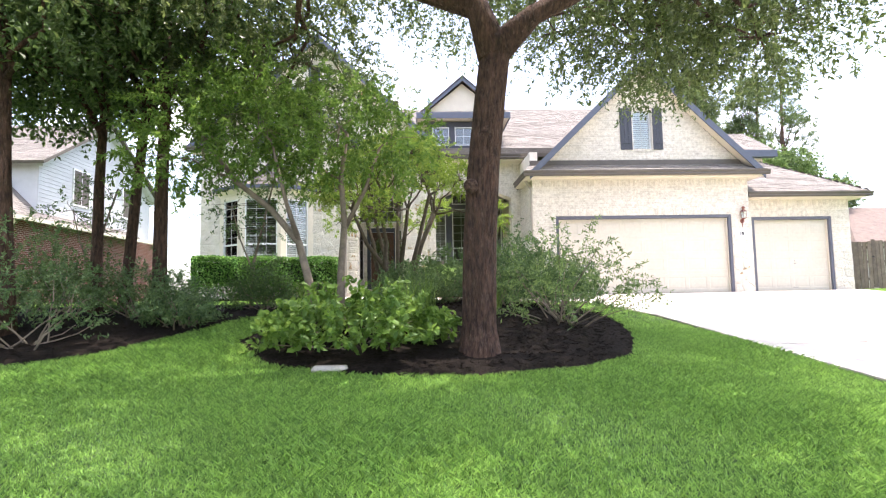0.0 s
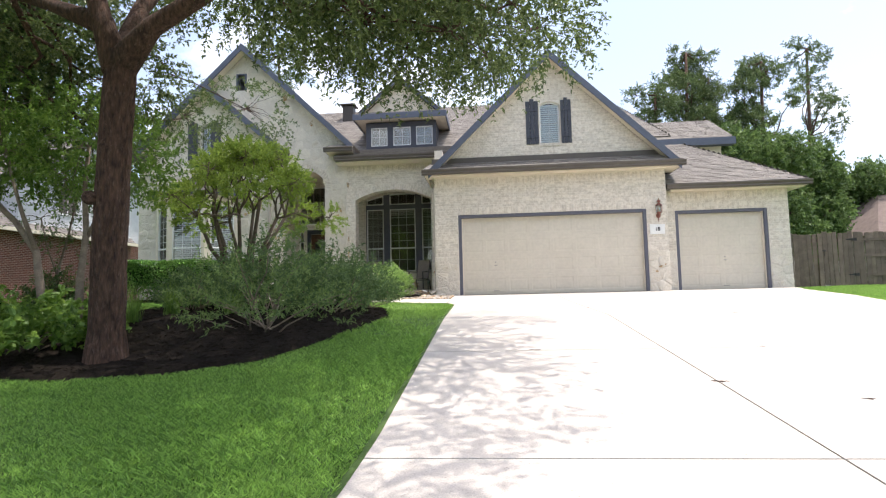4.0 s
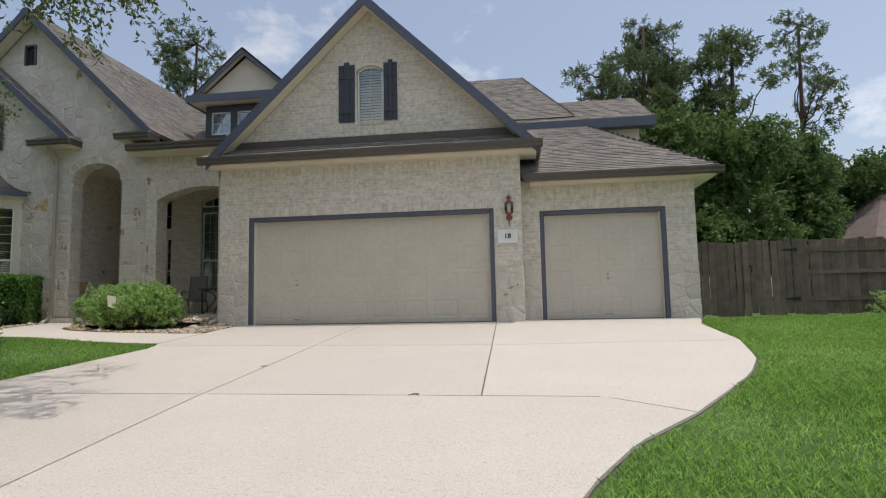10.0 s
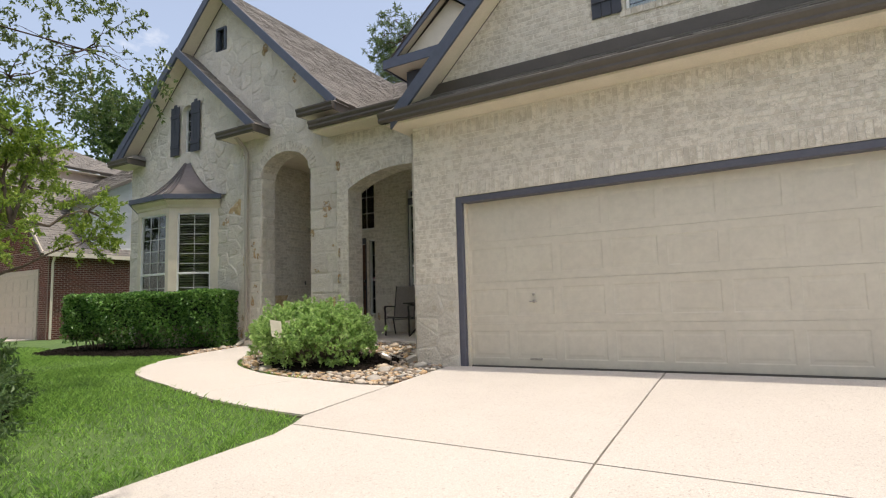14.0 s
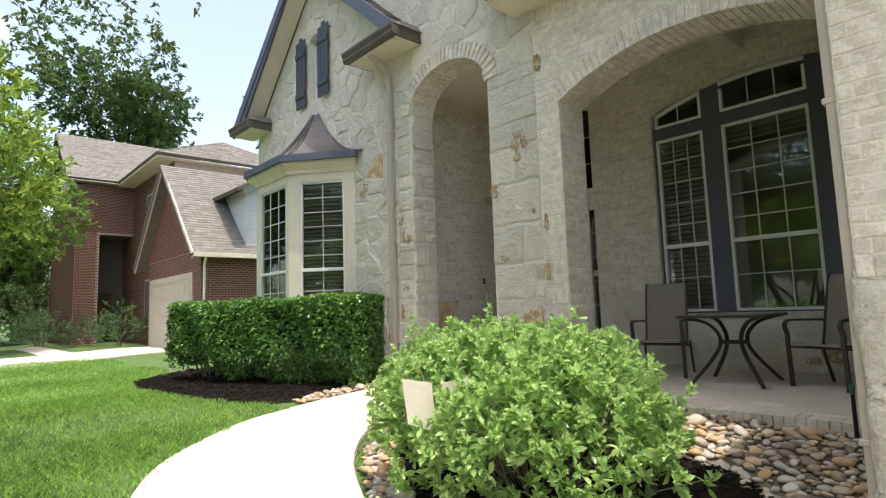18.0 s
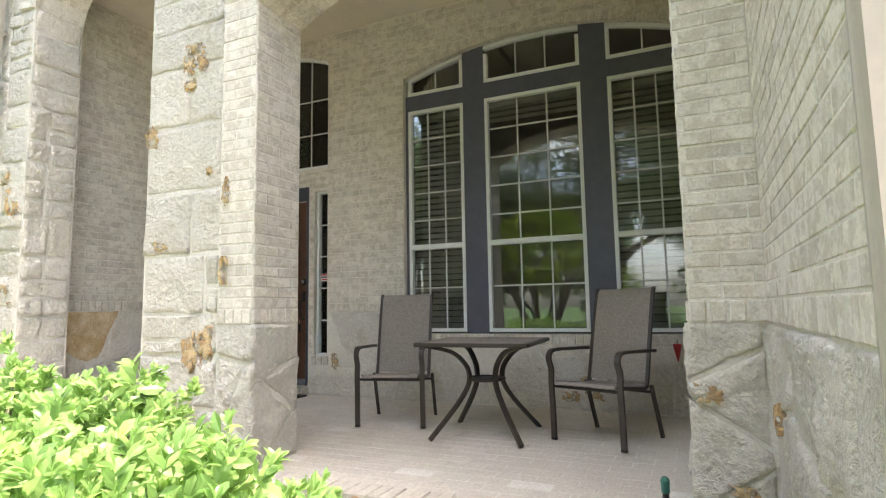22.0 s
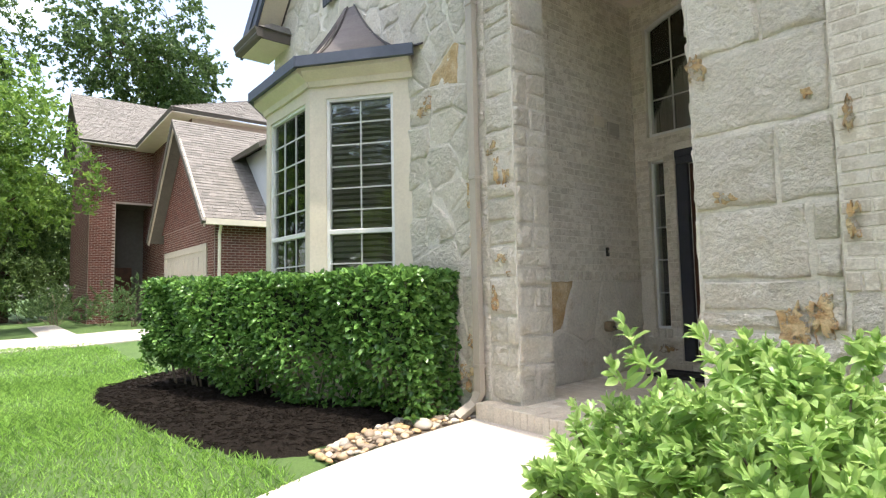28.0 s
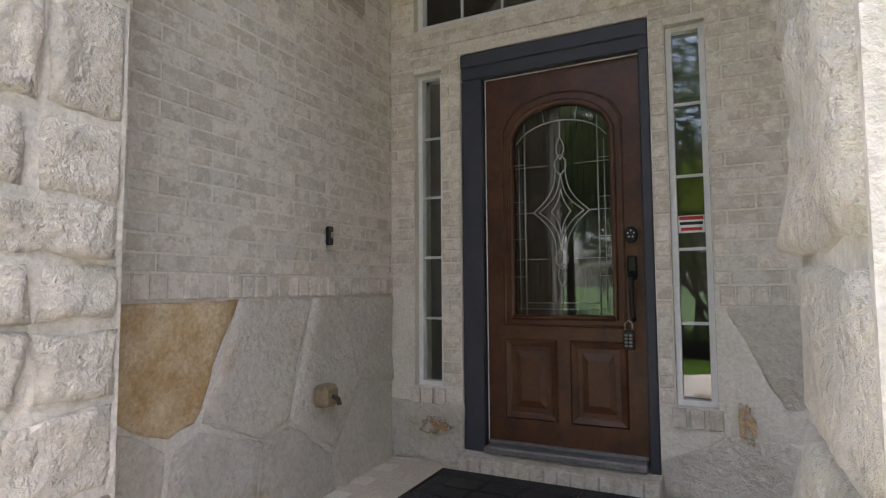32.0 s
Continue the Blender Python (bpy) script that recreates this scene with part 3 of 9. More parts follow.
m = MB().box(-2.7, -2.42, STONE_Y + 0.44, BACK + 0.2, 0, 4.65)
wall_entry = structure("wall_entry", m, M_MORTAR, "limewashed brick entry wall over a stone base", "wall")
DOORO = (-1.93, -0.84, 2.77)
SL_L, SL_R = (-2.25, -2.06, 0.74, 2.70), (-0.76, -0.57, 0.74, 2.70)
TRANS = (-2.25, -0.57, 2.98, 4.32, 4.5)
trans_arch = arch(TRANS[0], TRANS[1], TRANS[3], TRANS[4])
WIN = (0.46, 3.42, 1.0, 3.88, 4.14)
win_arch = arch(WIN[0], WIN[1], WIN[3], WIN[4])
m = MB()
wall_x(m, BACK, BACK + 0.22, [(-2.7, SL_L[0], 0, 4.65), (SL_L[0], SL_L[1], 0, SL_L[2]), (SL_L[0], SL_L[1], SL_L[3], TRANS[2]), (SL_L[1], DOORO[0], 0, TRANS[2]),
                              (DOORO[0], DOORO[1], 0, FLOOR + 0.095), (DOORO[0], DOORO[1], DOORO[2], TRANS[2]), (DOORO[1], SL_R[0], 0, TRANS[2]), (SL_R[0], SL_R[1], 0, SL_R[2]), (SL_R[0], SL_R[1], SL_R[3], TRANS[2]),
                              (TRANS[0], TRANS[1], trans_arch, 4.65), (SL_R[1], WIN[0], 0, 4.65), (WIN[0], WIN[1], 0, WIN[2]), (WIN[0], WIN[1], win_arch, 4.65), (WIN[1], 3.68, 0, 4.65)])
wall_back = structure("wall_porch_back", m, M_MORTAR, "limewashed brick wall behind the porch", "wall")
structure("ceiling_porch", MB().box(-2.6, 3.9, STONE_Y + 0.44, BACK + 0.2, 4.652, 4.75), M_CREAM, "plain cream porch ceiling", "ceiling")
structure("trim_ceiling_beam", MB().chamfer_box(1.55, 1.80, STONE_Y + 0.45, BACK - 0.004, 4.40, 4.648, 0.01), M_CREAM, "cream boxed beam under the porch ceiling", "beam")
structure("trim_ceiling_rail", MB().box(1.20, 1.24, STONE_Y + 0.9, BACK - 0.5, 4.60, 4.648), M_GUTTER, "dark strip along the porch ceiling", "trim")
# dark-painted walls for dim rooms behind glass, and outer walls that close the house
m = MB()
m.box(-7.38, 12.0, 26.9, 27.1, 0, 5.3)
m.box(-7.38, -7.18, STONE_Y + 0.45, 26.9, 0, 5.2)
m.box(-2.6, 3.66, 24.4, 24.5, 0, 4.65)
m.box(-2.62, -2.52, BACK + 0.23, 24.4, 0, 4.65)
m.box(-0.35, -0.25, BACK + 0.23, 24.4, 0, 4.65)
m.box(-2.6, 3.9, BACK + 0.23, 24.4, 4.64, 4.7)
structure("wall_inner", m, M_DIM, "plain inner walls painted dark for dim rooms", "wall")
floor = structure("floor", MB().prism([(-2.42, 19.26, 0), (3.68, 19.26, 0), (3.68, BACK, 0), (-2.42, BACK, 0)], [(-2.42, 19.26, EDGE - 0.011), (3.68, 19.26, EDGE - 0.011), (3.68, BACK, FLOOR - 0.010), (-2.42, BACK, FLOOR - 0.010)]).box(-2.6, 3.68, BACK, 26, 0, FLOOR - 0.010), M_MORTAR, "raised porch floor of pale brick pavers", "floor")


# ---- roofs ----
roofs = []


def roof_plane(name, corners, label="", thick=0.12):
    """A roof slope as a slab; the first two corners are its eave, from one end to the other as seen from outside. Keeps its frame for the shingles."""
    c = [Vector(p) for p in corners]
    u = (c[1] - c[0]).normalized()
    nrm = u.cross(c[-1] - c[0]).normalized()
    if nrm.z < 0:
        nrm = -nrm
    v = nrm.cross(u)
    m = MB().prism([p - nrm * thick for p in c], [p for p in c])
    ob = structure(name, m, M_ROOFBASE, label or "slope of weathered brown asphalt shingles", "roof")
    roofs.append((ob, c[0], u, v, nrm, [((p - c[0]).dot(u), (p - c[0]).dot(v)) for p in c]))
    return ob


roof_plane("roof_garage_west", [(3.50, 24.5, 3.82), (3.50, 17.02, 3.82), (7.3, 17.02, 7.48), (7.3, 24.5, 7.48)])
roof_plane("roof_garage_east", [(11.10, 17.02, 3.82), (11.10, 24.5, 3.82), (7.3, 24.5, 7.48), (7.3, 17.02, 7.48)])
roof_plane("roof_skirt", [(3.40, 16.97, 3.90), (11.12, 16.97, 3.90), (10.86, GF, 4.16), (3.62, GF, 4.16)], thick=0.05)
roof_plane("roof_single", [(10.72, 17.50, 3.26), (14.88, 17.50, 3.26), (12.35, 22.4, 5.9), (9.0, 22.4, 5.9)])
roof_plane("roof_single_side", [(14.88, 17.50, 3.26), (14.88, 27.0, 3.26), (12.35, 22.4, 5.9)])
roof_plane("roof_upper", [(10.5, 21.72, 5.72), (14.62, 21.72, 5.72), (14.45, 23.6, 6.95), (9.5, 23.6, 6.95)])
roof_plane("roof_upper_back", [(14.62, 25.5, 5.72), (10.5, 25.5, 5.72), (9.5, 23.6, 6.95), (14.45, 23.6, 6.95)])
roof_plane("roof_main", [(-4.0, 22.0, 5.95), (12.4, 22.0, 5.95), (10.9, 26.6, 9.1), (-4.0, 26.6, 9.1)])
roof_plane("roof_main_back", [(12.4, 31.0, 5.95), (-4.0, 31.0, 5.95), (-4.0, 26.6, 9.1), (10.9, 26.6, 9.1)])
roof_plane("roof_main_hip", [(12.4, 22.0, 5.95), (12.4, 31.0, 5.95), (10.9, 26.6, 9.1)])
roof_plane("roof_porch", [(0.05, 18.82, 4.92), (6.0, 18.82, 4.92), (6.0, 22.1, 5.98), (-0.6, 22.1, 5.98)])
roof_plane("roof_stone_east", [(0.72, 19.02, 5.33), (0.72, 27.0, 5.33), (-3.35, 27.0, 9.25), (-3.35, 19.02, 9.25)])
roof_plane("roof_stone_west", [(-7.42, 27.0, 5.33), (-7.42, 19.02, 5.33), (-3.35, 19.02, 9.25), (-3.35, 27.0, 9.25)])
roof_plane("roof_small_east", [(-1.78, 19.0, 5.29), (-1.78, STONE_Y, 5.29), (-4.75, STONE_Y, 7.90), (-4.75, 19.0, 7.90)], thick=0.08)
roof_plane("roof_small_west", [(-7.72, STONE_Y, 5.29), (-7.72, 19.0, 5.29), (-4.75, 19.0, 7.90), (-4.75, STONE_Y, 7.90)], thick=0.08)

# barge boards, soffits, gutters
trim = []


def barge(x, peak, slope, x0, x1, y, drop=0.24, proud=0.03):
    for xa, xb in ((x0, x), (x, x1)):
        m = MB()
        za, zb = peak - slope * abs(xa - x), peak - slope * abs(xb - x)
        m.prism([(xa, y - proud, za - drop), (xb, y - proud, zb - drop), (xb, y + 0.012, zb - drop), (xa, y + 0.012, za - drop)],
                [(xa, y - proud, za + 0.015), (xb, y - proud, zb + 0.015), (xb, y + 0.012, zb + 0.015), (xa, y + 0.012, za + 0.015)])
        trim.append(structure("trim_barge_board", m, M_SLATE, "slate-blue painted barge board along the gable", "trim"))


barge(7.3, 7.48, 0.963, 3.54, 11.06, 17.0)
barge(-3.35, 9.25, 0.963, -7.38, 0.68, 19.0)
barge(-4.75, 7.90, 0.879, -7.70, -1.80, 18.98)


def soffit(x, peak, slope, x0, x1, y0, y1):
    for xa, xb in ((x0, x), (x, x1)):
        za, zb = peak - slope * abs(xa - x), peak - slope * abs(xb - x)
        structure("trim_soffit", MB().prism([(xa, y0, za - 0.2), (xb, y0, zb - 0.2), (xb, y1, zb - 0.2), (xa, y1, za - 0.2)], [(xa, y0, za - 0.17), (xb, y0, zb - 0.17), (xb, y1, zb - 0.17), (xa, y1, za - 0.17)]), M_CREAM, "cream soffit under the gable's edge", "trim")


soffit(7.3, 7.48, 0.963, 3.85, 10.75, 17.02, GF - 0.02)
soffit(-3.35, 9.25, 0.963, -7.36, 0.66, 19.03, STONE_Y - 0.04)
soffit(-4.75, 7.90, 0.879, -7.68, -1.82, 19.02, STONE_Y - 0.04)

GUTTER = [(0, -0.155), (0.075, -0.155), (0.1, -0.12), (0.09, -0.085), (0.125, -0.03), (0.125, 0.0), (0.112, 0.0), (0.108, -0.02), (0.0, -0.02)]


def gutter(a, b, label="brown-grey painted gutter along the eave"):
    structure("trim_gutter", MB().extrude(GUTTER, a, b), M_GUTTER, label, "gutter")


gutter((3.34, 17.02, 3.885), (11.18, 17.02, 3.885))
gutter((11.05, 16.95, 3.885), (11.05, 18.3, 3.885))
gutter((3.47, 18.9, 3.885), (3.47, 16.95, 3.885))
gutter((10.75, 17.55, 3.25), (14.95, 17.55, 3.25))
gutter((14.82, 17.5, 3.25), (14.82, 26.0, 3.25))
gutter((0.1, 18.88, 4.90), (3.75, 18.88, 4.90))
m = MB().box(3.42, 11.05, 17.02, GF - 0.002, 3.70, 3.74).box(3.42, 3.67, GF, 18.95, 3.70, 3.74).box(10.69, 11.05, GF, SF - 0.01, 3.70, 3.74)
structure("trim_soffit", m, M_CREAM, "cream soffit under the garage eave", "trim")
structure("trim_soffit", MB().box(10.9, 14.82, 17.55, SF - 0.002, 3.07, 3.11).box(14.46, 14.82, SF, 26, 3.07, 3.11), M_CREAM, "cream soffit under the single garage eave", "trim")
structure("trim_soffit", MB().box(0.1, 3.7, 18.88, STONE_Y - 0.034, 4.70, 4.74), M_CREAM, "cream soffit under the porch eave", "trim")
structure("trim_apron", MB().box(3.62, 10.86, GF - 0.05, GF - 0.002, 4.14, 4.30), M_GUTTER, "brown flashing board at the foot of the gable", "trim")


def eave_return(x0, x1, y0, y1, z):
    """The boxed end of a gable's eave: soffit, gutter nose and little roof."""
    c = tagged(part("trim_eave_return", MB().box(x0, x1, y0, y1, z - 0.16, z - 0.1), M_CREAM), "boxed eave end at the foot of the gable", "trim", kind="structure")
    m = MB()
    m.extrude(GUTTER, (x0 - 0.05, y0, z), (x1 + 0.05, y0, z))
    part("gutter_end", m, M_GUTTER, c)
    part("cap", MB().prism([(x0 - 0.06, y0 - 0.06, z), (x1 + 0.06, y0 - 0.06, z), (x1 + 0.06, y1, z), (x0 - 0.06, y1, z)], [(x0 + 0.05, y0 + 0.18, z + 0.14), (x1 - 0.05, y0 + 0.18, z + 0.14), (x1 - 0.05, y1, z + 0.14), (x0 + 0.05, y1, z + 0.14)]), M_SHINGLE, c)
    part("side", MB().box(x1, x1 + 0.02, y0, y1, z - 0.16, z).box(x0 - 0.02, x0, y0, y1, z - 0.16, z), M_GUTTER, c)


eave_return(-0.27, 0.66, 18.95, STONE_Y, 5.27)
eave_return(-2.95, -1.74, 18.95, STONE_Y, 5.24)
eave_return(-7.62, -6.75, 18.95, STONE_Y, 5.24)

# upper block behind the single garage, and dormer
structure("wall_upper", MB().box(10.0, 14.25, 22.05, 22.25, 3.5, 5.6).box(14.05, 14.25, 22.25, 25.5, 3.5, 5.6), M_CREAM, "cream siding of the upper storey", "wall")
structure("trim_fascia", MB().box(10.5, 14.66, 21.68, 21.72, 5.46, 5.74).box(10.5, 14.64, 21.72, 22.04, 5.47, 5.5), M_SLATE, "slate-blue fascia of the upper roof", "trim")
D = (0.5, 3.34, 22.02)
dorm = thing("dormer", (0, 0, 0), "slate-blue dormer with three small windows", "dormer", kind="structure")
m = MB()
for a, b in ((D[0], 0.70), (1.37, 1.60), (2.32, 2.53), (3.20, D[1])):
    m.box(a, b, D[2], D[2] + 0.1, 5.7, 7.05)
for a, b in ((0.70, 1.37), (1.60, 2.32), (2.53, 3.20)):
    m.box(a, b, D[2], D[2] + 0.1, 5.7, 6.08).box(a, b, D[2], D[2] + 0.1, 6.84, 7.05)
m.box(D[0], D[0] + 0.1, D[2] + 0.1, 25, 5.7, 7.05).box(D[1] - 0.1, D[1], D[2] + 0.1, 25, 5.7, 7.05)
part("wall", m, M_NAVY, dorm)
part("eave", MB().box(0.1, 3.75, 21.6, 25.5, 7.1, 7.14), M_CREAM, dorm)
part("fascia", MB().box(0.06, 3.79, 21.56, 21.6, 7.06, 7.3).box(0.06, 0.1, 21.6, 25.5, 7.06, 7.3).box(3.75, 3.79, 21.6, 25.5, 7.06, 7.3), M_SLATE, dorm)
part("skirt", MB().prism([(0.06, 21.56, 7.3), (3.79, 21.56, 7.3), (3.79, 25.5, 7.3), (0.06, 25.5, 7.3)], [(0.4, 21.9, 7.45), (3.45, 21.9, 7.45), (3.45, 25.5, 7.45), (0.4, 25.5, 7.45)]), M_SHINGLE, dorm)
part("gable", MB().prism([(0.45, 21.95, 7.4), (3.4, 21.95, 7.4), (1.92, 21.95, 8.6)], [(0.45, 22.1, 7.4), (3.4, 22.1, 7.4), (1.92, 22.1, 8.6)]), M_CREAM, dorm)
for s in (-1, 1):
    a, b = (1.92 + s * 1.72, 7.32), (1.92, 8.82)
    part("barge_board", MB().prism([(a[0], 21.66, a[1] - 0.16), (b[0], 21.66, b[1] - 0.2), (b[0], 21.7, b[1] - 0.2), (a[0], 21.7, a[1] - 0.16)], [(a[0], 21.66, a[1]), (b[0], 21.66, b[1]), (b[0], 21.7, b[1]), (a[0], 21.7, a[1])]), M_SLATE, dorm)
    part("soffit", MB().prism([(a[0], 21.7, a[1] - 0.1), (b[0], 21.7, b[1] - 0.1), (b[0], 21.95, b[1] - 0.1), (a[0], 21.95, a[1] - 0.1)], [(a[0], 21.7, a[1] - 0.07), (b[0], 21.7, b[1] - 0.07), (b[0], 21.95, b[1] - 0.07), (a[0], 21.95, a[1] - 0.07)]), M_CREAM, dorm)
roof_plane("roof_dormer_west", [(0.2, 27.0, 7.34), (0.2, 21.66, 7.34), (1.92, 21.66, 8.84), (1.92, 27.0, 8.84)], thick=0.05)
roof_plane("roof_dormer_east", [(3.64, 21.66, 7.34), (3.64, 27.0, 7.34), (1.92, 27.0, 8.84), (1.92, 21.66, 8.84)], thick=0.05)
vent_box = thing("roof_vent", (-1.1, 25.6, 8.4), "small dark metal vent box on the roof", "roof vent")
part("body", MB().chamfer_box(-0.25, 0.25, -0.25, 0.25, -0.3, 0.62, 0.02), M_IRON, vent_box)
part("cap", MB().chamfer_box(-0.36, 0.36, -0.36, 0.36, 0.62, 0.68, 0.02), M_IRON, vent_box)


# ---- windows ----
def window(name, x0, x1, z0, z1, y, nx, rows, label, top=None, rail=None, place=None, deep=0.06, fw=0.035, bar=0.0075):
    """A white framed window that faces -y, at (x0..x1, z0..z1); rows are (z0, z1, bars across): one sash each. top: an arch over it."""
    w = thing(name, (0, 0, 0), label, "window", kind="structure")
    if place:
        w.matrix_world = place
    m = MB()
    m.box(x0, x0 + fw, y, y + deep, z0, z1).box(x1 - fw, x1, y, y + deep, z0, z1).box(x0 + fw, x1 - fw, y, y + deep, z0, z0 + fw)
    if top:
        wall_x(m, y, y + deep, [(x0, x1, lambda x: top(x) - fw, top)], 16)
    else:
        m.box(x0 + fw, x1 - fw, y, y + deep, z1 - fw, z1)
    part("frame", m, M_WHITE, w)
    for za, zb, nz in rows:
        m = MB()
        for i in range(1, nx):
            x = x0 + fw + (x1 - x0 - 2 * fw) * i / nx
            m.box(x - bar, x + bar, y + 0.026, y + 0.036, za, (top(x) - fw) if top else zb)
        for j in range(1, nz):
            z = za + (zb - za) * j / nz
            m.box(x0 + fw, x1 - fw, y + 0.0265, y + 0.0365, z - bar, z + bar)
        if m.v:
            part("grille", m, M_GRILLE, w)
        m = MB()
        if top:
            wall_x(m, y + 0.04, y + 0.045, [(x0 + 0.01, x1 - 0.01, za, lambda x: top(x) - 0.01)], 16)
        else:
            m.box(x0 + 0.01, x1 - 0.01, y + 0.04, y + 0.045, za, zb)
        pane = part("pane", m, M_GLASS, w)
        pane.visible_shadow = False
    if rail:
        part("sash_rail", MB().chamfer_box(x0 + fw, x1 - fw, y - 0.008, y + 0.038, rail - 0.028, rail + 0.028, 0.006), M_WHITE, w)
    return w


def blind(x0, x1, z0, z1, y, tilt=60, pitch=0.066, place=None, colour=None):
    b = thing("blind", (0, 0, 0), "dark slatted blind hanging behind the window", "blind", "blinds")
    if place:
        b.matrix_world = place
    m = MB()
    dz, dy = 0.031 * math.sin(radians(tilt)), 0.031 * math.cos(radians(tilt))
    z = z0
    while z < z1:
        m.add([(x0, y - dy, z - dz), (x1, y - dy, z - dz), (x1, y + dy, z + dz), (x0, y + dy, z + dz)], [(0, 1, 2, 3)])
        z += pitch
    part("slats", m, colour or M_BLIND, b, kind="stuff")
    part("headrail", MB().box(x0, x1, y - 0.03, y + 0.03, z1, z1 + 0.05), colour or M_BLIND, b)


WY = BACK + 0.05
window("window_1", 0.50, 1.17, 1.02, 3.50, WY, 3, ((1.05, 1.93, 2), (1.93, 3.47, 5)), "white double-hung window with a grille, beside a slate-blue post", rail=1.94)
window("window_2", 1.42, 2.44, 1.02, 3.50, WY, 3, ((1.05, 1.93, 2), (1.93, 3.47, 5)), "wide white double-hung window with a grille behind the bistro table", rail=1.94)
window("window_3", 2.70, 3.38, 1.02, 3.50, WY, 3, ((1.05, 1.93, 2), (1.93, 3.47, 5)), "white double-hung window with a grille and drawn blind", rail=1.94)
for n, a, b, k in (("window_4", 0.50, 1.17, 2), ("window_5", 1.42, 2.44, 3), ("window_6", 2.70, 3.38, 2)):
    window(n, a, b, 3.68, 4.0, WY, k, ((3.71, 4.0, 1),), "low curved transom window with a white frame", top=lambda x: win_arch(x) - 0.02)
m = MB()
m.box(0.462, 3.418, WY + 0.012, WY + 0.09, 3.50, 3.68).box(0.462, 0.5, WY + 0.012, WY + 0.09, 1.0, 3.5).box(3.38, 3.418, WY + 0.012, WY + 0.09, 1.0, 3.5)
for a, b in ((1.17, 1.42), (2.44, 2.70)):
    wall_x(m, WY + 0.01, WY + 0.09, [(a, b, 1.0, lambda x: win_arch(x) - 0.004)], 4)
structure("trim_window_posts", m, M_FRAME, "slate-blue posts and band between the porch windows", "trim")
for a, b in ((0.52, 1.15), (2.72, 3.36)):
    blind(a, b, 1.08, 3.4, WY + 0.12)
blind(1.44, 2.42, 3.28, 3.42, WY + 0.12)
window("window_7", SL_L[0] + 0.002, SL_L[1] - 0.002, SL_L[2], SL_L[3], WY, 1, ((0.77, 2.67, 5),), "narrow sidelight window beside the front door", fw=0.028)
window("window_8", SL_R[0] + 0.002, SL_R[1] - 0.002, SL_R[2], SL_R[3], WY, 1, ((0.77, 2.67, 5),), "narrow sidelight window with a small security sticker", fw=0.028)
window("window_9", TRANS[0] + 0.002, TRANS[1] - 0.002, TRANS[2] + 0.01, TRANS[3], WY, 6, ((3.0, 4.3, 3),), "tall transom window over the front door", top=lambda x: trans_arch(x) - 0.004)
window("window_10", ATTIC[0] + 0.01, ATTIC[1] - 0.01, ATTIC[2], ATTIC[3], GF + 0.08, 2, ((4.69, 5.9, 4),), "small arched window between slate-blue shutters", top=lambda x: attic_arch(x) - 0.004)
blind(7.03, 7.59, 4.7, 5.85, GF + 0.16, 70, colour=M_WHITE)
window("window_11", SWIN[0] + 0.01, SWIN[1] - 0.01, SWIN[2], SWIN[3], STONE_Y + 0.12, 2, ((5.23, 6.42, 4),), "small arched upstairs window between shutters", top=lambda x: swin_arch(x) - 0.004)
for k, (a, b) in enumerate(((0.70, 1.37), (1.60, 2.32), (2.53, 3.20))):
    window("window_%d" % (12 + k), a, b, 6.08, 6.84, D[2] + 0.03, 2, ((6.1, 6.82, 2),), "small dormer window with a white grille")
# dark panels added where dim rooms lie behind the upper panes
structure("wall_behind_windows", MB().box(0.6, 3.3, 22.5, 22.6, 5.9, 7.0).box(-5.5, -4.6, 20.2, 20.3, 5.0, 6.8).box(6.8, 7.8, 18.2, 18.3, 4.4, 6.1), M_DIM, "dark-painted panels for dim rooms behind the upper windows", "wall")


def shutter(x0, x1, z0, z1, y, arch_side):
    s = thing("shutter", (x0, y, z0), "slate-blue board shutter beside the window", "shutter", "shutters")
    w, h = x1 - x0, z1 - z0
    for k in range(3):
        top = h + (0.05 if k == arch_side else 0.0) - 0.02 * abs(k - 1)
        part("board", MB().chamfer_box(k * w / 3 + 0.003, (k + 1) * w / 3 - 0.003, 0.012, 0.035, 0, top, 0.004), M_NAVY, s)
    for z in (0.18 * h, 0.78 * h):
        part("batten", MB().chamfer_box(0.01, w - 0.01, -0.008, 0.012, z - 0.05, z + 0.05, 0.004), M_NAVY, s)


for a, b in ((6.58, 6.97), (7.65, 7.97)):
    shutter(a, b, 4.64, 6.02, GF - 0.045, 1)
for a, b in ((-5.50, -5.13), (-4.64, -4.27)):
    shutter(a, b, 5.15, 6.52, STONE_Y - 0.09, 1)
m = MB().box(VENT[0], VENT[1], STONE_Y + 0.2, STONE_Y + 0.22, VENT[2], VENT[3])
v = thing("gable_vent", (0, 0, 0), "slate-blue louvred vent in the stone gable", "vent")
part("backing", m, M_DIM, v)
for k in range(8):
    z = VENT[2] + 0.03 + k * 0.062
    part("slat", MB().prism([(VENT[0], STONE_Y + 0.02, z), (VENT[1], STONE_Y + 0.02, z), (VENT[1], STONE_Y + 0.12, z + 0.05), (VENT[0], STONE_Y + 0.12, z + 0.05)], [(VENT[0], STONE_Y + 0.02, z + 0.01), (VENT[1], STONE_Y + 0.02, z + 0.01), (VENT[1], STONE_Y + 0.12, z + 0.06), (VENT[0], STONE_Y + 0.12, z + 0.06)]), M_SLATE, v)
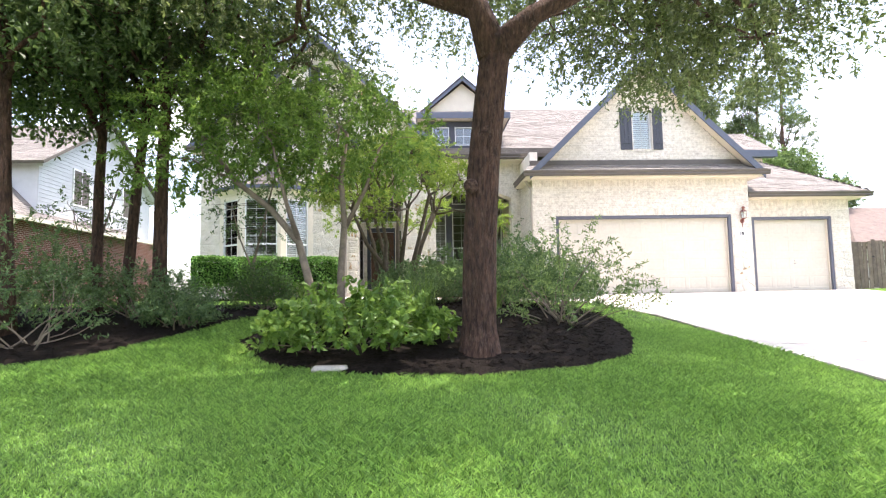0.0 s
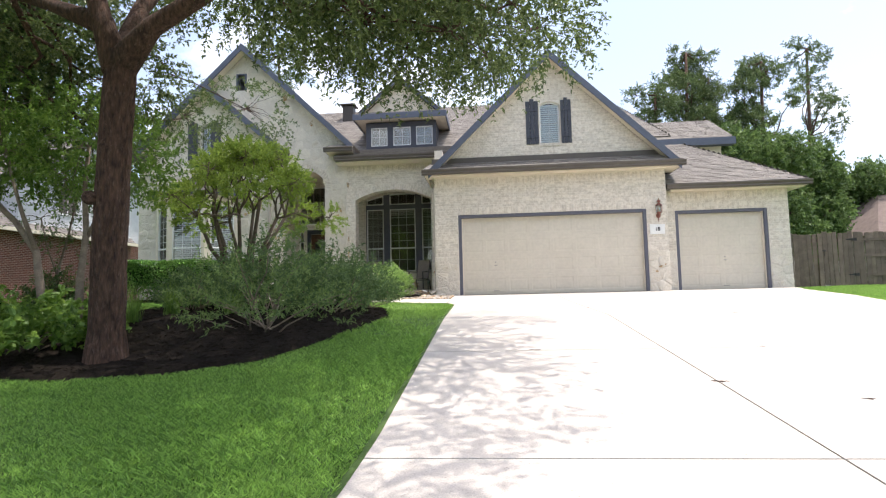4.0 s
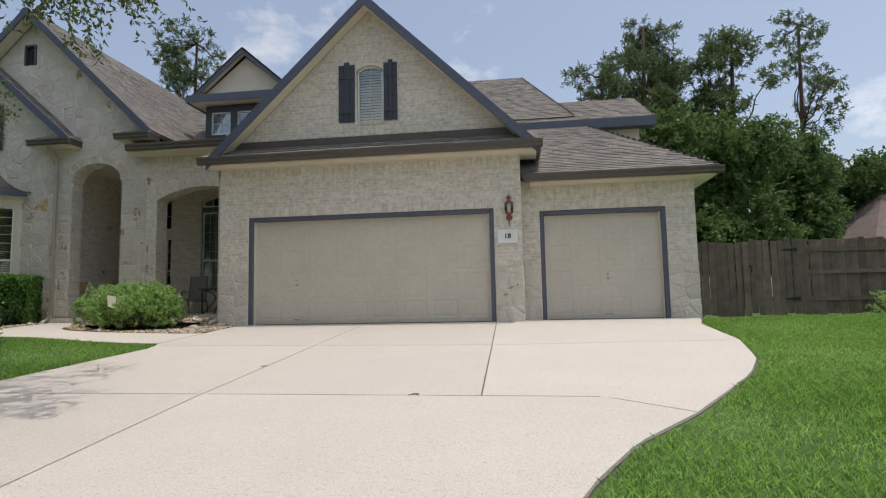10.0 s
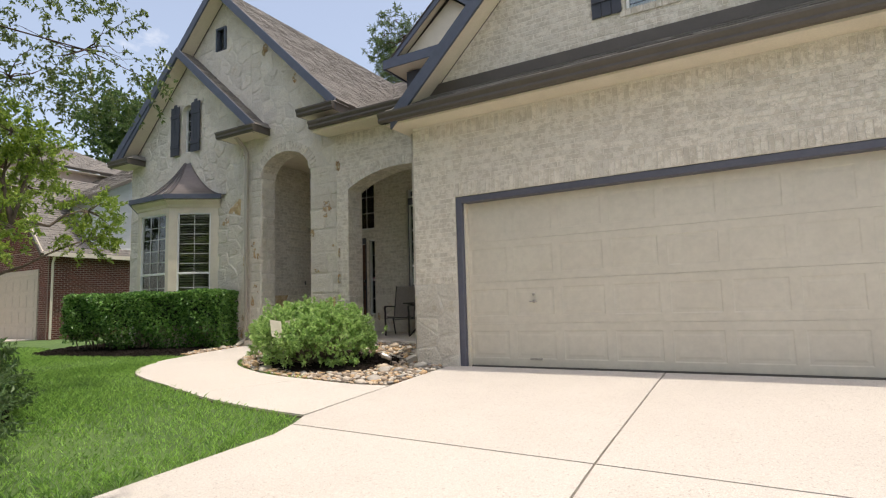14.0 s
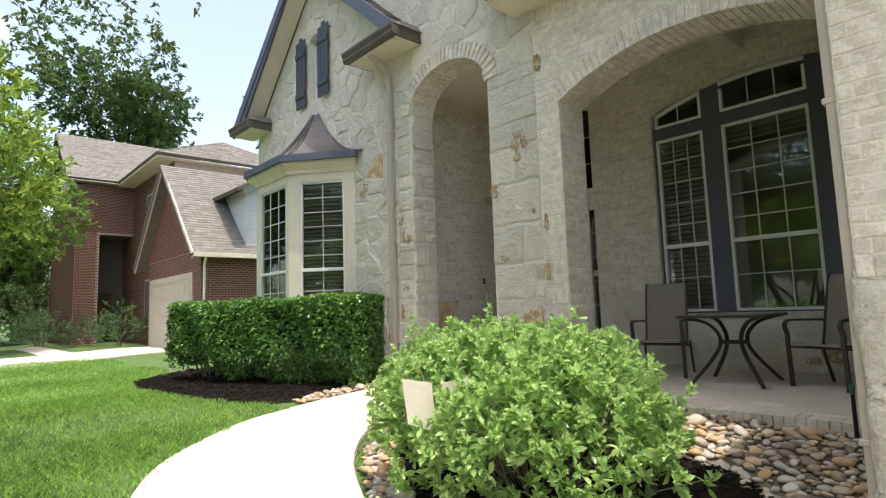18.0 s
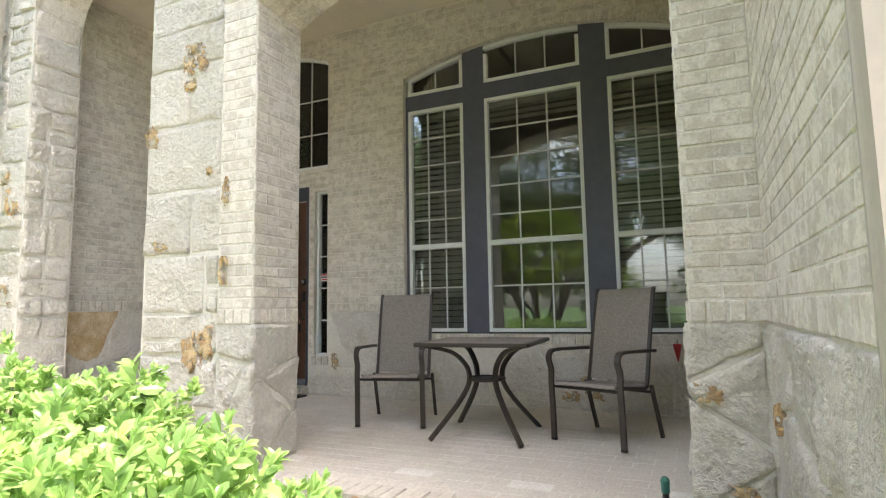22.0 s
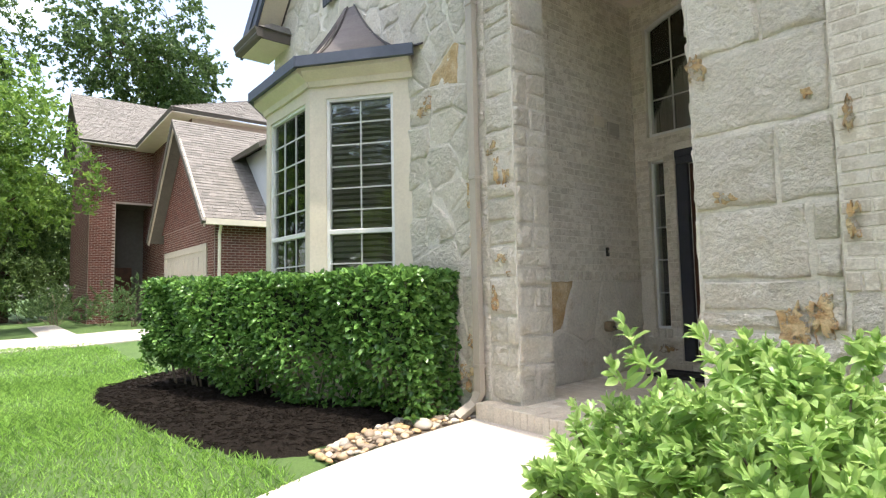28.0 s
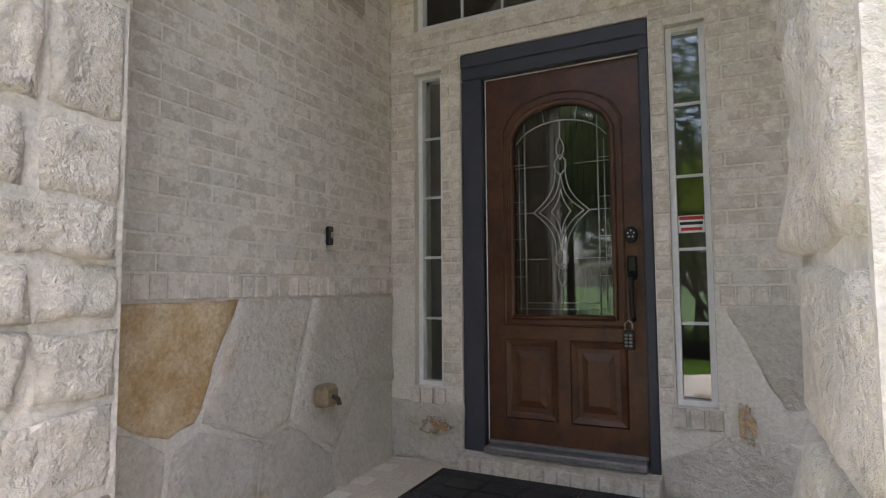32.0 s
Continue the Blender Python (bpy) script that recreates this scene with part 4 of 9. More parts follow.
part("frame", MB().box(VENT[0] - 0.03, VENT[0] + 0.02, STONE_Y - 0.05, STONE_Y + 0.1, VENT[2], VENT[3]).box(VENT[1] - 0.02, VENT[1] + 0.03, STONE_Y - 0.05, STONE_Y + 0.1, VENT[2], VENT[3]).box(VENT[0] - 0.03, VENT[1] + 0.03, STONE_Y - 0.05, STONE_Y + 0.1, VENT[3], VENT[3] + 0.05), M_SLATE, v)

# bay window
BAY = [(-6.72, STONE_Y), (-5.78, 18.66), (-4.48, 18.66), (-3.55, STONE_Y)]
bay = thing("bay_window", (0, 0, 0), "cream panelled bay window under a curved metal roof", "bay window", kind="structure")
for i in range(3):
    a, b = Vector((*BAY[i], 0)), Vector((*BAY[i + 1], 0))
    L, ang = (b - a).length, math.degrees(math.atan2(b.y - a.y, b.x - a.x))
    pl = pose(a.x, a.y, 0, 0, 0, ang)
    side = 0.2 if i != 1 else 0.12
    m = MB().box(0, side, 0, 0.1, 0, 3.62).box(L - side, L, 0, 0.1, 0, 3.62).box(side, L - side, 0, 0.1, 0, 0.78).box(side, L - side, 0, 0.1, 3.42, 3.62)
    w = part("panel", m, M_CREAM, bay)
    w.matrix_local = pl
    w = part("cornice", MB().extrude([(0, 3.56), (0.03, 3.56), (0.05, 3.62), (0.16, 3.70), (0.16, 3.76), (0, 3.76)], (-0.03, 0, 0), (L + 0.03, 0, 0)), M_CREAM, bay)
    w.matrix_local = pl
    w = part("fascia", MB().box(-0.09, L + 0.09, -0.22, -0.17, 3.74, 3.86), M_SLATE, bay)
    w.matrix_local = pl
    n = 2 if i != 1 else 3
    window("window_%d" % (15 + i), side, L - side, 0.8, 3.42, 0.02, n, ((0.84, 1.9, 3), (1.9, 3.38, 6 if i != 1 else 5)), "white double-hung window in the bay", rail=1.9, place=pl)
    blind(side + 0.04, L - side - 0.04, 0.85, 3.32, 0.12, 45, place=pl)
# solid dark block in place of the bay's dim room
structure("wall_bay_back", MB().prism([(-6.5, 19.35, 0), (-5.7, 19.0, 0), (-4.55, 19.0, 0), (-3.75, 19.35, 0)], [(-6.5, 19.35, 3.6), (-5.7, 19.0, 3.6), (-4.55, 19.0, 3.6), (-3.75, 19.35, 3.6)]), M_DIM, "dark-painted block for the dim room behind the bay", "wall")
m = MB()
m.prism([(*p, 3.74) for p in BAY], [(*p, 3.80) for p in BAY])
part("ceiling", m, M_CREAM, bay)
# concave metal roof: rings from the eave to the ridge on the wall
M_METAL = surface("dark bronze standing-seam metal", ((0.10, 0.088, 0.085), (0.13, 0.115, 0.11)), 0.45, 3, 30, 0.05, 50, metal=0.35)
out = [(-6.98, STONE_Y - 0.02), (-5.86, 18.45), (-4.40, 18.45), (-3.28, STONE_Y - 0.02)]
m, steps = MB(), 10
for k in range(steps + 1):
    s = k / steps
    c = s ** 0.72
    z = 3.84 + 1.03 * (s ** 1.7 * 0.65 + s * 0.35)
    for p, q in zip(out, [(-4.98, STONE_Y - 0.02), (-4.88, STONE_Y - 0.06), (-4.82, STONE_Y - 0.06), (-4.72, STONE_Y - 0.02)]):
        m.v.append((p[0] + (q[0] - p[0]) * c, p[1] + (q[1] - p[1]) * c, z))
m.f = [(k * 4 + i, k * 4 + i + 1, k * 4 + i + 5, k * 4 + i + 4) for k in range(steps) for i in range(3)]
roof_verts = list(m.v)
part("roof", m, M_METAL, bay, "dark bronze metal roof with standing seams")
for fr in (0.0, 1.0, 1.33, 1.67, 2.0, 3.0):
    i = min(int(fr), 2)
    f = fr - i
    line = [tuple(np.array(roof_verts[k * 4 + i]) * (1 - f) + np.array(roof_verts[k * 4 + i + 1]) * f + np.array((0, -0.005, 0.012))) for k in range(steps + 1)]
    part("seam", MB().tube(line, 0.012, 5), M_METAL, bay)


# ---- garage doors ----
def garage_door(name, x0, x1, top, y, cols, label):
    g = thing(name, ((x0 + x1) / 2, y, 0.02), label, "garage door", kind="structure")
    fw, w = 0.10, (x1 - x0) / 2
    part("door_frame", MB().chamfer_box(-w, -w + fw, -0.09, 0.12, 0, top - 0.02, 0.012), M_FRAME, g, "slate-blue jamb")
    part("door_frame", MB().chamfer_box(w - fw, w, -0.09, 0.12, 0, top - 0.02, 0.012), M_FRAME, g, "slate-blue jamb")
    part("door_frame", MB().chamfer_box(-w + fw, w - fw, -0.09, 0.12, top - 0.02 - fw, top - 0.02, 0.012), M_FRAME, g, "slate-blue head")
    part("stop", MB().box(-w + fw, -w + fw + 0.03, -0.02, 0.1, 0, top - 0.12).box(w - fw - 0.03, w - fw, -0.02, 0.1, 0, top - 0.12), M_CREAM, g)
    W, H = w - fw, top - 0.02 - fw
    for r in range(4):
        z0, z1 = 0.03 + (H - 0.03) * r / 4 + 0.0015, 0.03 + (H - 0.03) * (r + 1) / 4 - 0.0015
        m = MB()
        cw = 2 * W / cols
        for c in range(cols):
            a, b = -W + c * cw, -W + (c + 1) * cw
            rings = [(a, b, z0, z1, 0.0), (a + 0.055, b - 0.055, z0 + 0.10, z1 - 0.10, 0.0), (a + 0.07, b - 0.07, z0 + 0.115, z1 - 0.115, 0.005), (a + 0.10, b - 0.10, z0 + 0.145, z1 - 0.145, 0.005), (a + 0.125, b - 0.125, z0 + 0.17, z1 - 0.17, 0.002)]
            base = len(m.v)
            for p, q, s, t, d in rings:
                m.v.extend([(p, 0.05 + d, s), (q, 0.05 + d, s), (q, 0.05 + d, t), (p, 0.05 + d, t)])
            for k in range(4):
                m.f.extend((base + 4 * k + i, base + 4 * k + (i + 1) % 4, base + 4 * k + 4 + (i + 1) % 4, base + 4 * k + 4 + i) for i in range(4))
            m.f.append(tuple(base + 16 + i for i in range(4)))
        m.add([(-W, 0.05, z1), (W, 0.05, z1), (W, 0.1, z1 + 0.006), (-W, 0.1, z1 + 0.006), (-W, 0.05, z0), (W, 0.05, z0), (W, 0.1, z0 - 0.006), (-W, 0.1, z0 - 0.006)], [(0, 1, 2, 3), (7, 6, 5, 4)])
        part("panel", m, M_DOORP, g)
    part("backing", MB().box(-W, W, 0.09, 0.11, 0, H), M_DIM, g)
    part("seal", MB().box(-W, W, 0.03, 0.09, 0.0, 0.03), M_ROOFBASE, g, "black rubber seal")
    return g, W, H


M_STEEL = surface("worn steel", ((0.45, 0.42, 0.38), (0.35, 0.33, 0.3)), 0.35, 20, 60, 0.1, 90, metal=0.9)
for args, hx in ((("door_1", *G_DOOR, GF + 0.1, 8, "wide beige panelled garage door in a slate-blue frame"), -1.72), (("door_2", *S_DOOR, SF + 0.1, 4, "single beige panelled garage door in a slate-blue frame"), 0.1)):
    g, W, H = garage_door(*args)
    lock = part("lock", MB().lathe([(0.02, 0), (0.02, 0.012), (0.012, 0.02), (0.0, 0.021)], 12), M_STEEL, g, "round steel lock")
    lock.matrix_local = pose(hx, 0.05, 1.02, 90)
    hd = part("handle", MB().tube([(-0.055, 0, 0.025), (0, 0, 0.04), (0.055, 0, 0.025)], 0.009, 8).lathe([(0.022, 0), (0.022, 0.02), (0.012, 0.04)], 12), M_STEEL, g, "small steel T-handle")
    hd.matrix_local = pose(hx, 0.05, 0.92, 90)
    part("lift_handle", MB().chamfer_box(hx - 0.09, hx + 0.09, 0.03, 0.052, 0.12, 0.15, 0.006), M_STEEL, g)

# ---- plants ----
def unit(a):
    return a / np.maximum(np.linalg.norm(a, axis=-1, keepdims=True), 1e-9)


def leaf_mesh(name, base, way, length, width, material, fold=0.12, r=None):
    """One folded leaf at each base, along way; length and width one number each or one a leaf."""
    r = r or rng
    n = len(base)
    side = unit(np.cross(way, unit(r.normal(size=(n, 3)) + np.array([0, 0, 0.8]))))
    up = np.cross(side, way)
    L, W = np.broadcast_to(length, n)[:, None], np.broadcast_to(width, n)[:, None]
    mid = base + way * L * 0.48 + up * W * fold
    v = np.stack([base, mid + side * W / 2 + up * W * fold, base + way * L - up * L * 0.10, mid - side * W / 2 + up * W * fold], 1)
    return array_mesh(name, v, np.arange(4 * n).reshape(n, 4), material)


def broad_leaf_mesh(name, base, way, length, width, material, r=None):
    """Larger leaves for plants seen from near: six faces each, with a folded midrib and a drooping tip."""
    r = r or rng
    n = len(base)
    side = unit(np.cross(way, unit(r.normal(size=(n, 3)) * 0.7 + np.array([0, 0, 1.0]))))
    up = np.cross(side, way)
    L, W = np.broadcast_to(length, n)[:, None], np.broadcast_to(width, n)[:, None]
    m1, m2 = base + way * L * 0.35, base + way * L * 0.7 - up * L * 0.03
    v = np.stack([base, m1 + side * W * 0.42 + up * W * 0.2, m2 + side * W * 0.46 + up * W * 0.16, base + way * L - up * L * 0.12, m2 - side * W * 0.46 + up * W * 0.16, m1 - side * W * 0.42 + up * W * 0.2, m1, m2], 1)
    f = np.array([[0, 1, 6, 6], [0, 6, 5, 5], [6, 1, 2, 7], [5, 6, 7, 4], [7, 2, 3, 3], [4, 7, 3, 3]])
    me = bpy.data.meshes.new(name)
    faces = [tuple(k + 8 * i for k in (q if q[2] != q[3] else q[:3])) for i in range(n) for q in f.tolist()]
    me.from_pydata(v.reshape(-1, 3).tolist(), [], faces)
    me.materials.append(material)
    return me


def sprays(points, ways, length, per, spread, r, droop=0.3):
    """Leaves along twigs: bases and directions."""
    n = len(points)
    t = r.uniform(0.05, 1.0, (n, per))
    sag = np.zeros((n, per, 3))
    sag[..., 2] = -droop * t ** 2 * length
    base = points[:, None] + ways[:, None] * (t * length)[..., None] + sag
    out = unit(r.normal(size=(n, per, 3)))
    way = unit(ways[:, None] * (1 - spread) + out * spread + np.array([0, 0, -droop * 0.5]))
    return base.reshape(-1, 3), way.reshape(-1, 3)


def in_blob(r, c, rad, n, shell=0.55):
    d = unit(r.normal(size=(n, 3)))
    s = r.uniform(shell ** 3, 1, (n, 1)) ** (1 / 3)
    return np.array(c) + d * s * np.array(rad), unit(d / np.array(rad))


def bent(a, b, r, wobble=0.08, n=6):
    a, b = np.array(a, float), np.array(b, float)
    L = np.linalg.norm(b - a)
    off = r.normal(size=(n + 1, 3)) * wobble * L * np.sin(np.linspace(0, math.pi, n + 1))[:, None]
    off = (off + np.roll(off, 1, 0)) / 2
    off[0] = off[-1] = 0
    return [tuple(p) for p in a + (b - a) * np.linspace(0, 1, n + 1)[:, None] + off]


def tree(name, at, trunks, blobs, bark, leaf, label, leaf_size=(0.06, 0.025), per=14, twig=0.35, spread=0.75, droop=0.35, seed=1, twigs=9, group="", category="tree", broad=False, trunk_sides=12):
    """trunks: (path, radius at foot, radius at top); blobs: (centre, radii, number of twigs, trunk they grow from)."""
    r = np.random.default_rng(seed)
    t = thing(name, at, label, category, group)
    for path, r0, r1 in trunks:
        n = len(path)
        rad = [(r0 + (r1 - r0) * (i / (n - 1)) ** 0.8) * (1.28 if i == 0 and r0 > 0.08 else 1.0) for i in range(n)]
        if r0 > 0.19 and trunk_sides == 20:
            # a near trunk: a fine skin with long furrows
            k = 150
            s_ = np.linspace(0, n - 1, k)
            fine_path = np.stack([np.interp(s_, range(n), [q[j] for q in path]) for j in range(3)], 1)
            for _ in range(14):
                fine_path[1:-1] = (fine_path[:-2] + 2 * fine_path[1:-1] + fine_path[2:]) / 4
            me = MB().tube([tuple(q) for q in fine_path], np.interp(s_, range(n), rad), 96)
            ctr = np.repeat(fine_path, 96, 0)
            v_ = np.array(me.v)
            out_ = unit(v_ - ctr)
            dep = np.array([abs(noise.noise((o[0] * 5.5 + 0.35 * noise.noise((0, 0, p[2] * 4)), o[1] * 5.5, p[2] * 2.6))) + 0.55 * abs(noise.noise((o[0] * 12, o[1] * 12, p[2] * 7))) for o, p in zip(out_, v_)])
            me.v = [tuple(q) for q in v_ + out_ * (np.minimum(dep, 0.42) * 0.060 - 0.014)[:, None]]
        else:
            me = MB().tube(path, rad, trunk_sides)
        if r0 > 0.12 and trunk_sides != 20:
            me.v = [tuple(Vector(p) * 1.0 + Vector((0.02 * noise.noise((p[0] * 6, p[1] * 6, p[2] * 1.5)), 0.02 * noise.noise((p[0] * 6 + 9, p[1] * 6, p[2] * 1.5)), 0))) for p in me.v]
        part("trunk", me, bark, t, smooth=True)
    wood, pts, ways = MB(), [], []
    for c, rad, n, ti in blobs:
        path, r0, r1 = trunks[ti]
        start = min(path[len(path) // 2:], key=lambda p: (Vector(p) - Vector(c)).length + max(0, p[2] - c[2]) * 2)
        wood.tube(bent(start, c, r), [max(0.012, r1 * 0.75) * (1 - 0.12 * k) for k in range(7)], 7)
        p, d = in_blob(r, c, rad, n)
        for k in range(0, n, max(1, n // twigs)):
            wood.tube(bent(c, p[k], r, 0.1, 4), [max(0.006, r1 * 0.3), max(0.005, r1 * 0.2), 0.006, 0.005, 0.003], 5)
        pts.append(p)
        ways.append(unit(d + r.normal(size=d.shape) * 0.5 + np.array([0, 0, 0.1])))
    part("branching", wood, bark, t, smooth=True, kind="stuff")
    b, w = sprays(np.concatenate(pts), np.concatenate(ways), twig, per, spread, r, droop)
    s = r.uniform(0.7, 1.25, len(b))
    part("crown", (broad_leaf_mesh if broad else leaf_mesh)("crown", b, w, leaf_size[0] * s, leaf_size[1] * s, leaf, r=r), None, t)
    return t


L_OAK = leaf_material("oak leaves", (0.045, 0.075, 0.026), (0.135, 0.185, 0.06), 0.4, 0.46)
L_DARK = leaf_material("dark tree leaves", (0.04, 0.08, 0.028), (0.115, 0.19, 0.055), 0.45, 0.34)
L_LIME = leaf_material("lime green leaves", (0.10, 0.18, 0.032), (0.30, 0.41, 0.075), 0.45, 0.42)
L_MID = leaf_material("fresh green leaves", (0.075, 0.155, 0.03), (0.18, 0.30, 0.06), 0.45, 0.45)
L_BUSH = leaf_material("yellow-green glossy leaves", (0.16, 0.29, 0.08), (0.41, 0.565, 0.215), 0.32, 0.42)
L_HEDGE = leaf_material("glossy hedge leaves", (0.035, 0.10, 0.025), (0.22, 0.42, 0.105), 0.25, 0.34)
L_BLUE = leaf_material("dull blue-green leaves", (0.055, 0.11, 0.042), (0.15, 0.235, 0.085), 0.5, 0.3)
L_PINE = leaf_material("pine needles", (0.05, 0.085, 0.035), (0.15, 0.21, 0.075), 0.5, 0.3)
L_NAND = leaf_material("airy yellow-green leaves", (0.075, 0.135, 0.045), (0.21, 0.31, 0.10), 0.45, 0.42)
L_WOOD = leaf_material("woodland leaves", (0.05, 0.095, 0.03), (0.15, 0.235, 0.07), 0.5, 0.35)
L_GRASS = leaf_material("lawn blades", (0.095, 0.195, 0.045), (0.34, 0.55, 0.135), 0.45, 0.42)

M_YAUPON = surface("mottled grey-brown bark", ((0.15, 0.115, 0.085), (0.09, 0.068, 0.05)), 0.9, 14, 60, 0.6, 50)
# big oak in the island bed
ox, oy, oz = 0.72, 6.62, -0.38
tree("oak_tree", (ox, oy, oz), [
    ([(0, 0, -0.38), (0.0, 0.0, 0.12), (0.03, -0.03, 1.1), (0.09, -0.08, 2.0), (0.19, -0.16, 2.9), (0.27, -0.22, 3.5)], 0.205, 0.165),
    ([(0.22, -0.2, 3.3), (0.02, -0.25, 3.9), (-0.2, -0.3, 4.8), (-0.5, -0.2, 6.2)], 0.15, 0.08),
    ([(0.25, -0.2, 3.35), (0.7, -0.3, 3.75), (1.5, -0.35, 4.15), (2.6, -0.2, 4.7), (3.6, 0.2, 5.3)], 0.15, 0.06),
    ([(0.24, -0.2, 3.4), (0.1, 0.4, 4.4), (0.3, 1.3, 5.8), (0.5, 2.0, 6.8)], 0.13, 0.06),
    ([(0.05, -0.25, 3.85), (-1.0, 0.2, 4.4), (-2.2, 0.8, 5.0), (-3.4, 1.0, 5.6)], 0.11, 0.05)],
    [((3.6, 0.2, 5.0), (1.5, 1.5, 0.9), 170, 2), ((2.3, 0.9, 4.9), (1.3, 1.3, 0.8), 140, 2), ((2.2, -1.5, 5.1), (1.3, 1.1, 0.8), 110, 2), ((4.3, 1.6, 4.9), (1.1, 1.3, 0.8), 110, 2),
     ((3.0, -0.3, 4.25), (1.1, 1.0, 0.45), 110, 2), ((4.2, 0.9, 4.05), (0.7, 0.8, 0.5), 90, 2), ((5.1, 1.5, 4.7), (1.1, 1.1, 0.7), 90, 2), ((5.2, 0.2, 5.1), (1.0, 1.0, 0.7), 120, 2), ((4.6, 2.9, 4.9), (1.0, 1.0, 0.6), 110, 3), ((0.6, -0.8, 6.8), (2.2, 2.0, 1.3), 300, 3), ((-1.6, -1.2, 6.0), (1.4, 1.3, 0.9), 130, 1),
     ((-3.2, 0.6, 5.4), (1.6, 1.7, 1.0), 260, 4), ((-1.9, 1.8, 6.0), (1.6, 1.5, 0.9), 240, 4), ((0.8, 2.4, 6.4), (2.0, 1.6, 1.1), 260, 3), ((2.7, 1.9, 6.0), (1.6, 1.5, 0.9), 200, 3),
     ((-4.6, -0.8, 5.0), (1.2, 1.2, 0.8), 110, 4), ((1.0, -2.4, 5.3), (1.2, 1.0, 0.7), 80, 2), ((-1.0, -2.6, 5.3), (1.1, 1.0, 0.7), 70, 1),
     ((3.3, 3.0, 4.9), (1.2, 1.0, 0.7), 150, 3), ((2.0, 3.7, 5.5), (1.1, 1.0, 0.7), 110, 3), ((2.9, 1.4, 4.5), (1.0, 0.9, 0.55), 130, 2),
     # unseen clumps above the lawn, added only to shade it
     *[((x + 0.35 * math.sin(7.3 * k), y + 0.35 * math.cos(5.1 * k), 5.7 + 0.3 * math.sin(3.7 * k)), (0.95 + 0.25 * math.sin(2.9 * k), 0.85, 0.55), 300, 1 if x < 0.5 else 2) for k, (x, y) in enumerate((x, y) for x in (-6.2, -4.3, -2.4, -0.5, 1.4, 3.2) for y in (-3.6, -2.0))],
     # high clumps added to shade beds and lawn, mostly out of view
     *[((x, y, z), (1.4, 1.3, 0.8), 190, 3 if y > 0 else 2) for x, y, z in ((1.0, 3.4, 7.3), (2.4, 1.0, 7.1), (2.2, 4.6, 6.9), (0.4, 5.6, 7.0), (-1.2, 3.2, 7.1), (3.0, -1.4, 6.7), (-3.0, 3.4, 6.6), (3.4, 3.4, 6.6))],
     # clumps added to shade the drive's left side, mostly above the view
     *[((x, y, z), (0.95, 0.9, 0.5), 95, 2) for x, y, z in ((5.5, 3.2, 5.1), (4.7, 4.5, 5.2), (5.6, -0.6, 5.7), (5.4, -2.0, 5.8), (5.1, -3.7, 6.0), (4.6, 0.8, 6.2), (4.9, -2.9, 6.3))],
     *[((x, y, z), (1.2, 1.1, 0.85), n_, 4) for x, y, z, n_ in ((-2.7, 3.9, 4.9, 250), (-3.5, 3.0, 4.3, 220), (-3.6, 4.4, 3.7, 170), (-4.6, 3.4, 5.2, 220), (-2.1, 8.4, 5.8, 90), (-3.6, 7.9, 5.5, 90))]],
    M_BARK, L_OAK, "mature oak with furrowed brown trunk in a mulch bed", (0.088, 0.038), 22, 0.55, 0.75, 0.5, 3, 10, trunk_sides=20)
for kx, kz, dx in ((0.235, 2.36, 0.33), (0.02, 1.72, -0.02)):
    k = part("pruning_scar", MB().lathe([(0.085, -0.03), (0.085, 0.02), (0.06, 0.045), (0.03, 0.04), (0.0, 0.036)], 14), M_BARK, bpy.data.objects["oak_tree"], "round brown pruning scar", smooth=True)
    k.matrix_local = pose(kx - 0.1, -0.245, kz, 90, 0, 25)

# tall trees of the left bed
for i, (x, y, rr, lean, h) in enumerate(((-4.30, 9.55, 0.15, 0.05, 6.5), (-5.0, 9.9, 0.125, 0.35, 6.0), (-5.55, 9.95, 0.12, 0.05, 6.2), (-5.6, 7.9, 0.15, -0.25, 5.6))):
    z = float(ground_z(x, y))
    tree("tree", (x, y, z), [([(0, 0, -0.1), (0.02, 0, 0.6), (lean * 0.4, 0, 2.2), (lean * 0.7, 0.05, 3.6), (lean, 0, h)], rr, rr * 0.45), ([(lean * 0.6, 0, 3.2), (lean * 0.6 - 0.8, 0.3, 4.4), (lean - 1.6, 0.3, 5.4)], rr * 0.5, rr * 0.2)],
         [((lean, -0.2, h + 0.2), (1.9, 1.6, 1.1), 340, 0), ((lean + 1.2, -0.8, h - 1.0), (1.2, 1.1, 0.7), 120, 0), ((lean - 1.5, -0.5, h - 0.7), (1.5, 1.4, 0.9), 270, 1), ((lean - 0.2, 0.9, h - 1.4), (1.5, 1.2, 0.8), 170, 0), ((lean - 1.6, 0.6, h - 1.7), (1.1, 1.0, 0.6), 150, 1), ((lean - 0.3, -1.2, h - 1.9), (0.9, 0.7, 0.5), 50, 0)],
         M_BARK, L_DARK, ("slim dark-trunked tree with dense crown in the mulch bed", "slim leaning dark-trunked tree in the mulch bed")[i % 2], (0.11, 0.055), 18, 0.5, 0.75, 0.4, 20 + i, 8, group="trees of the side bed")

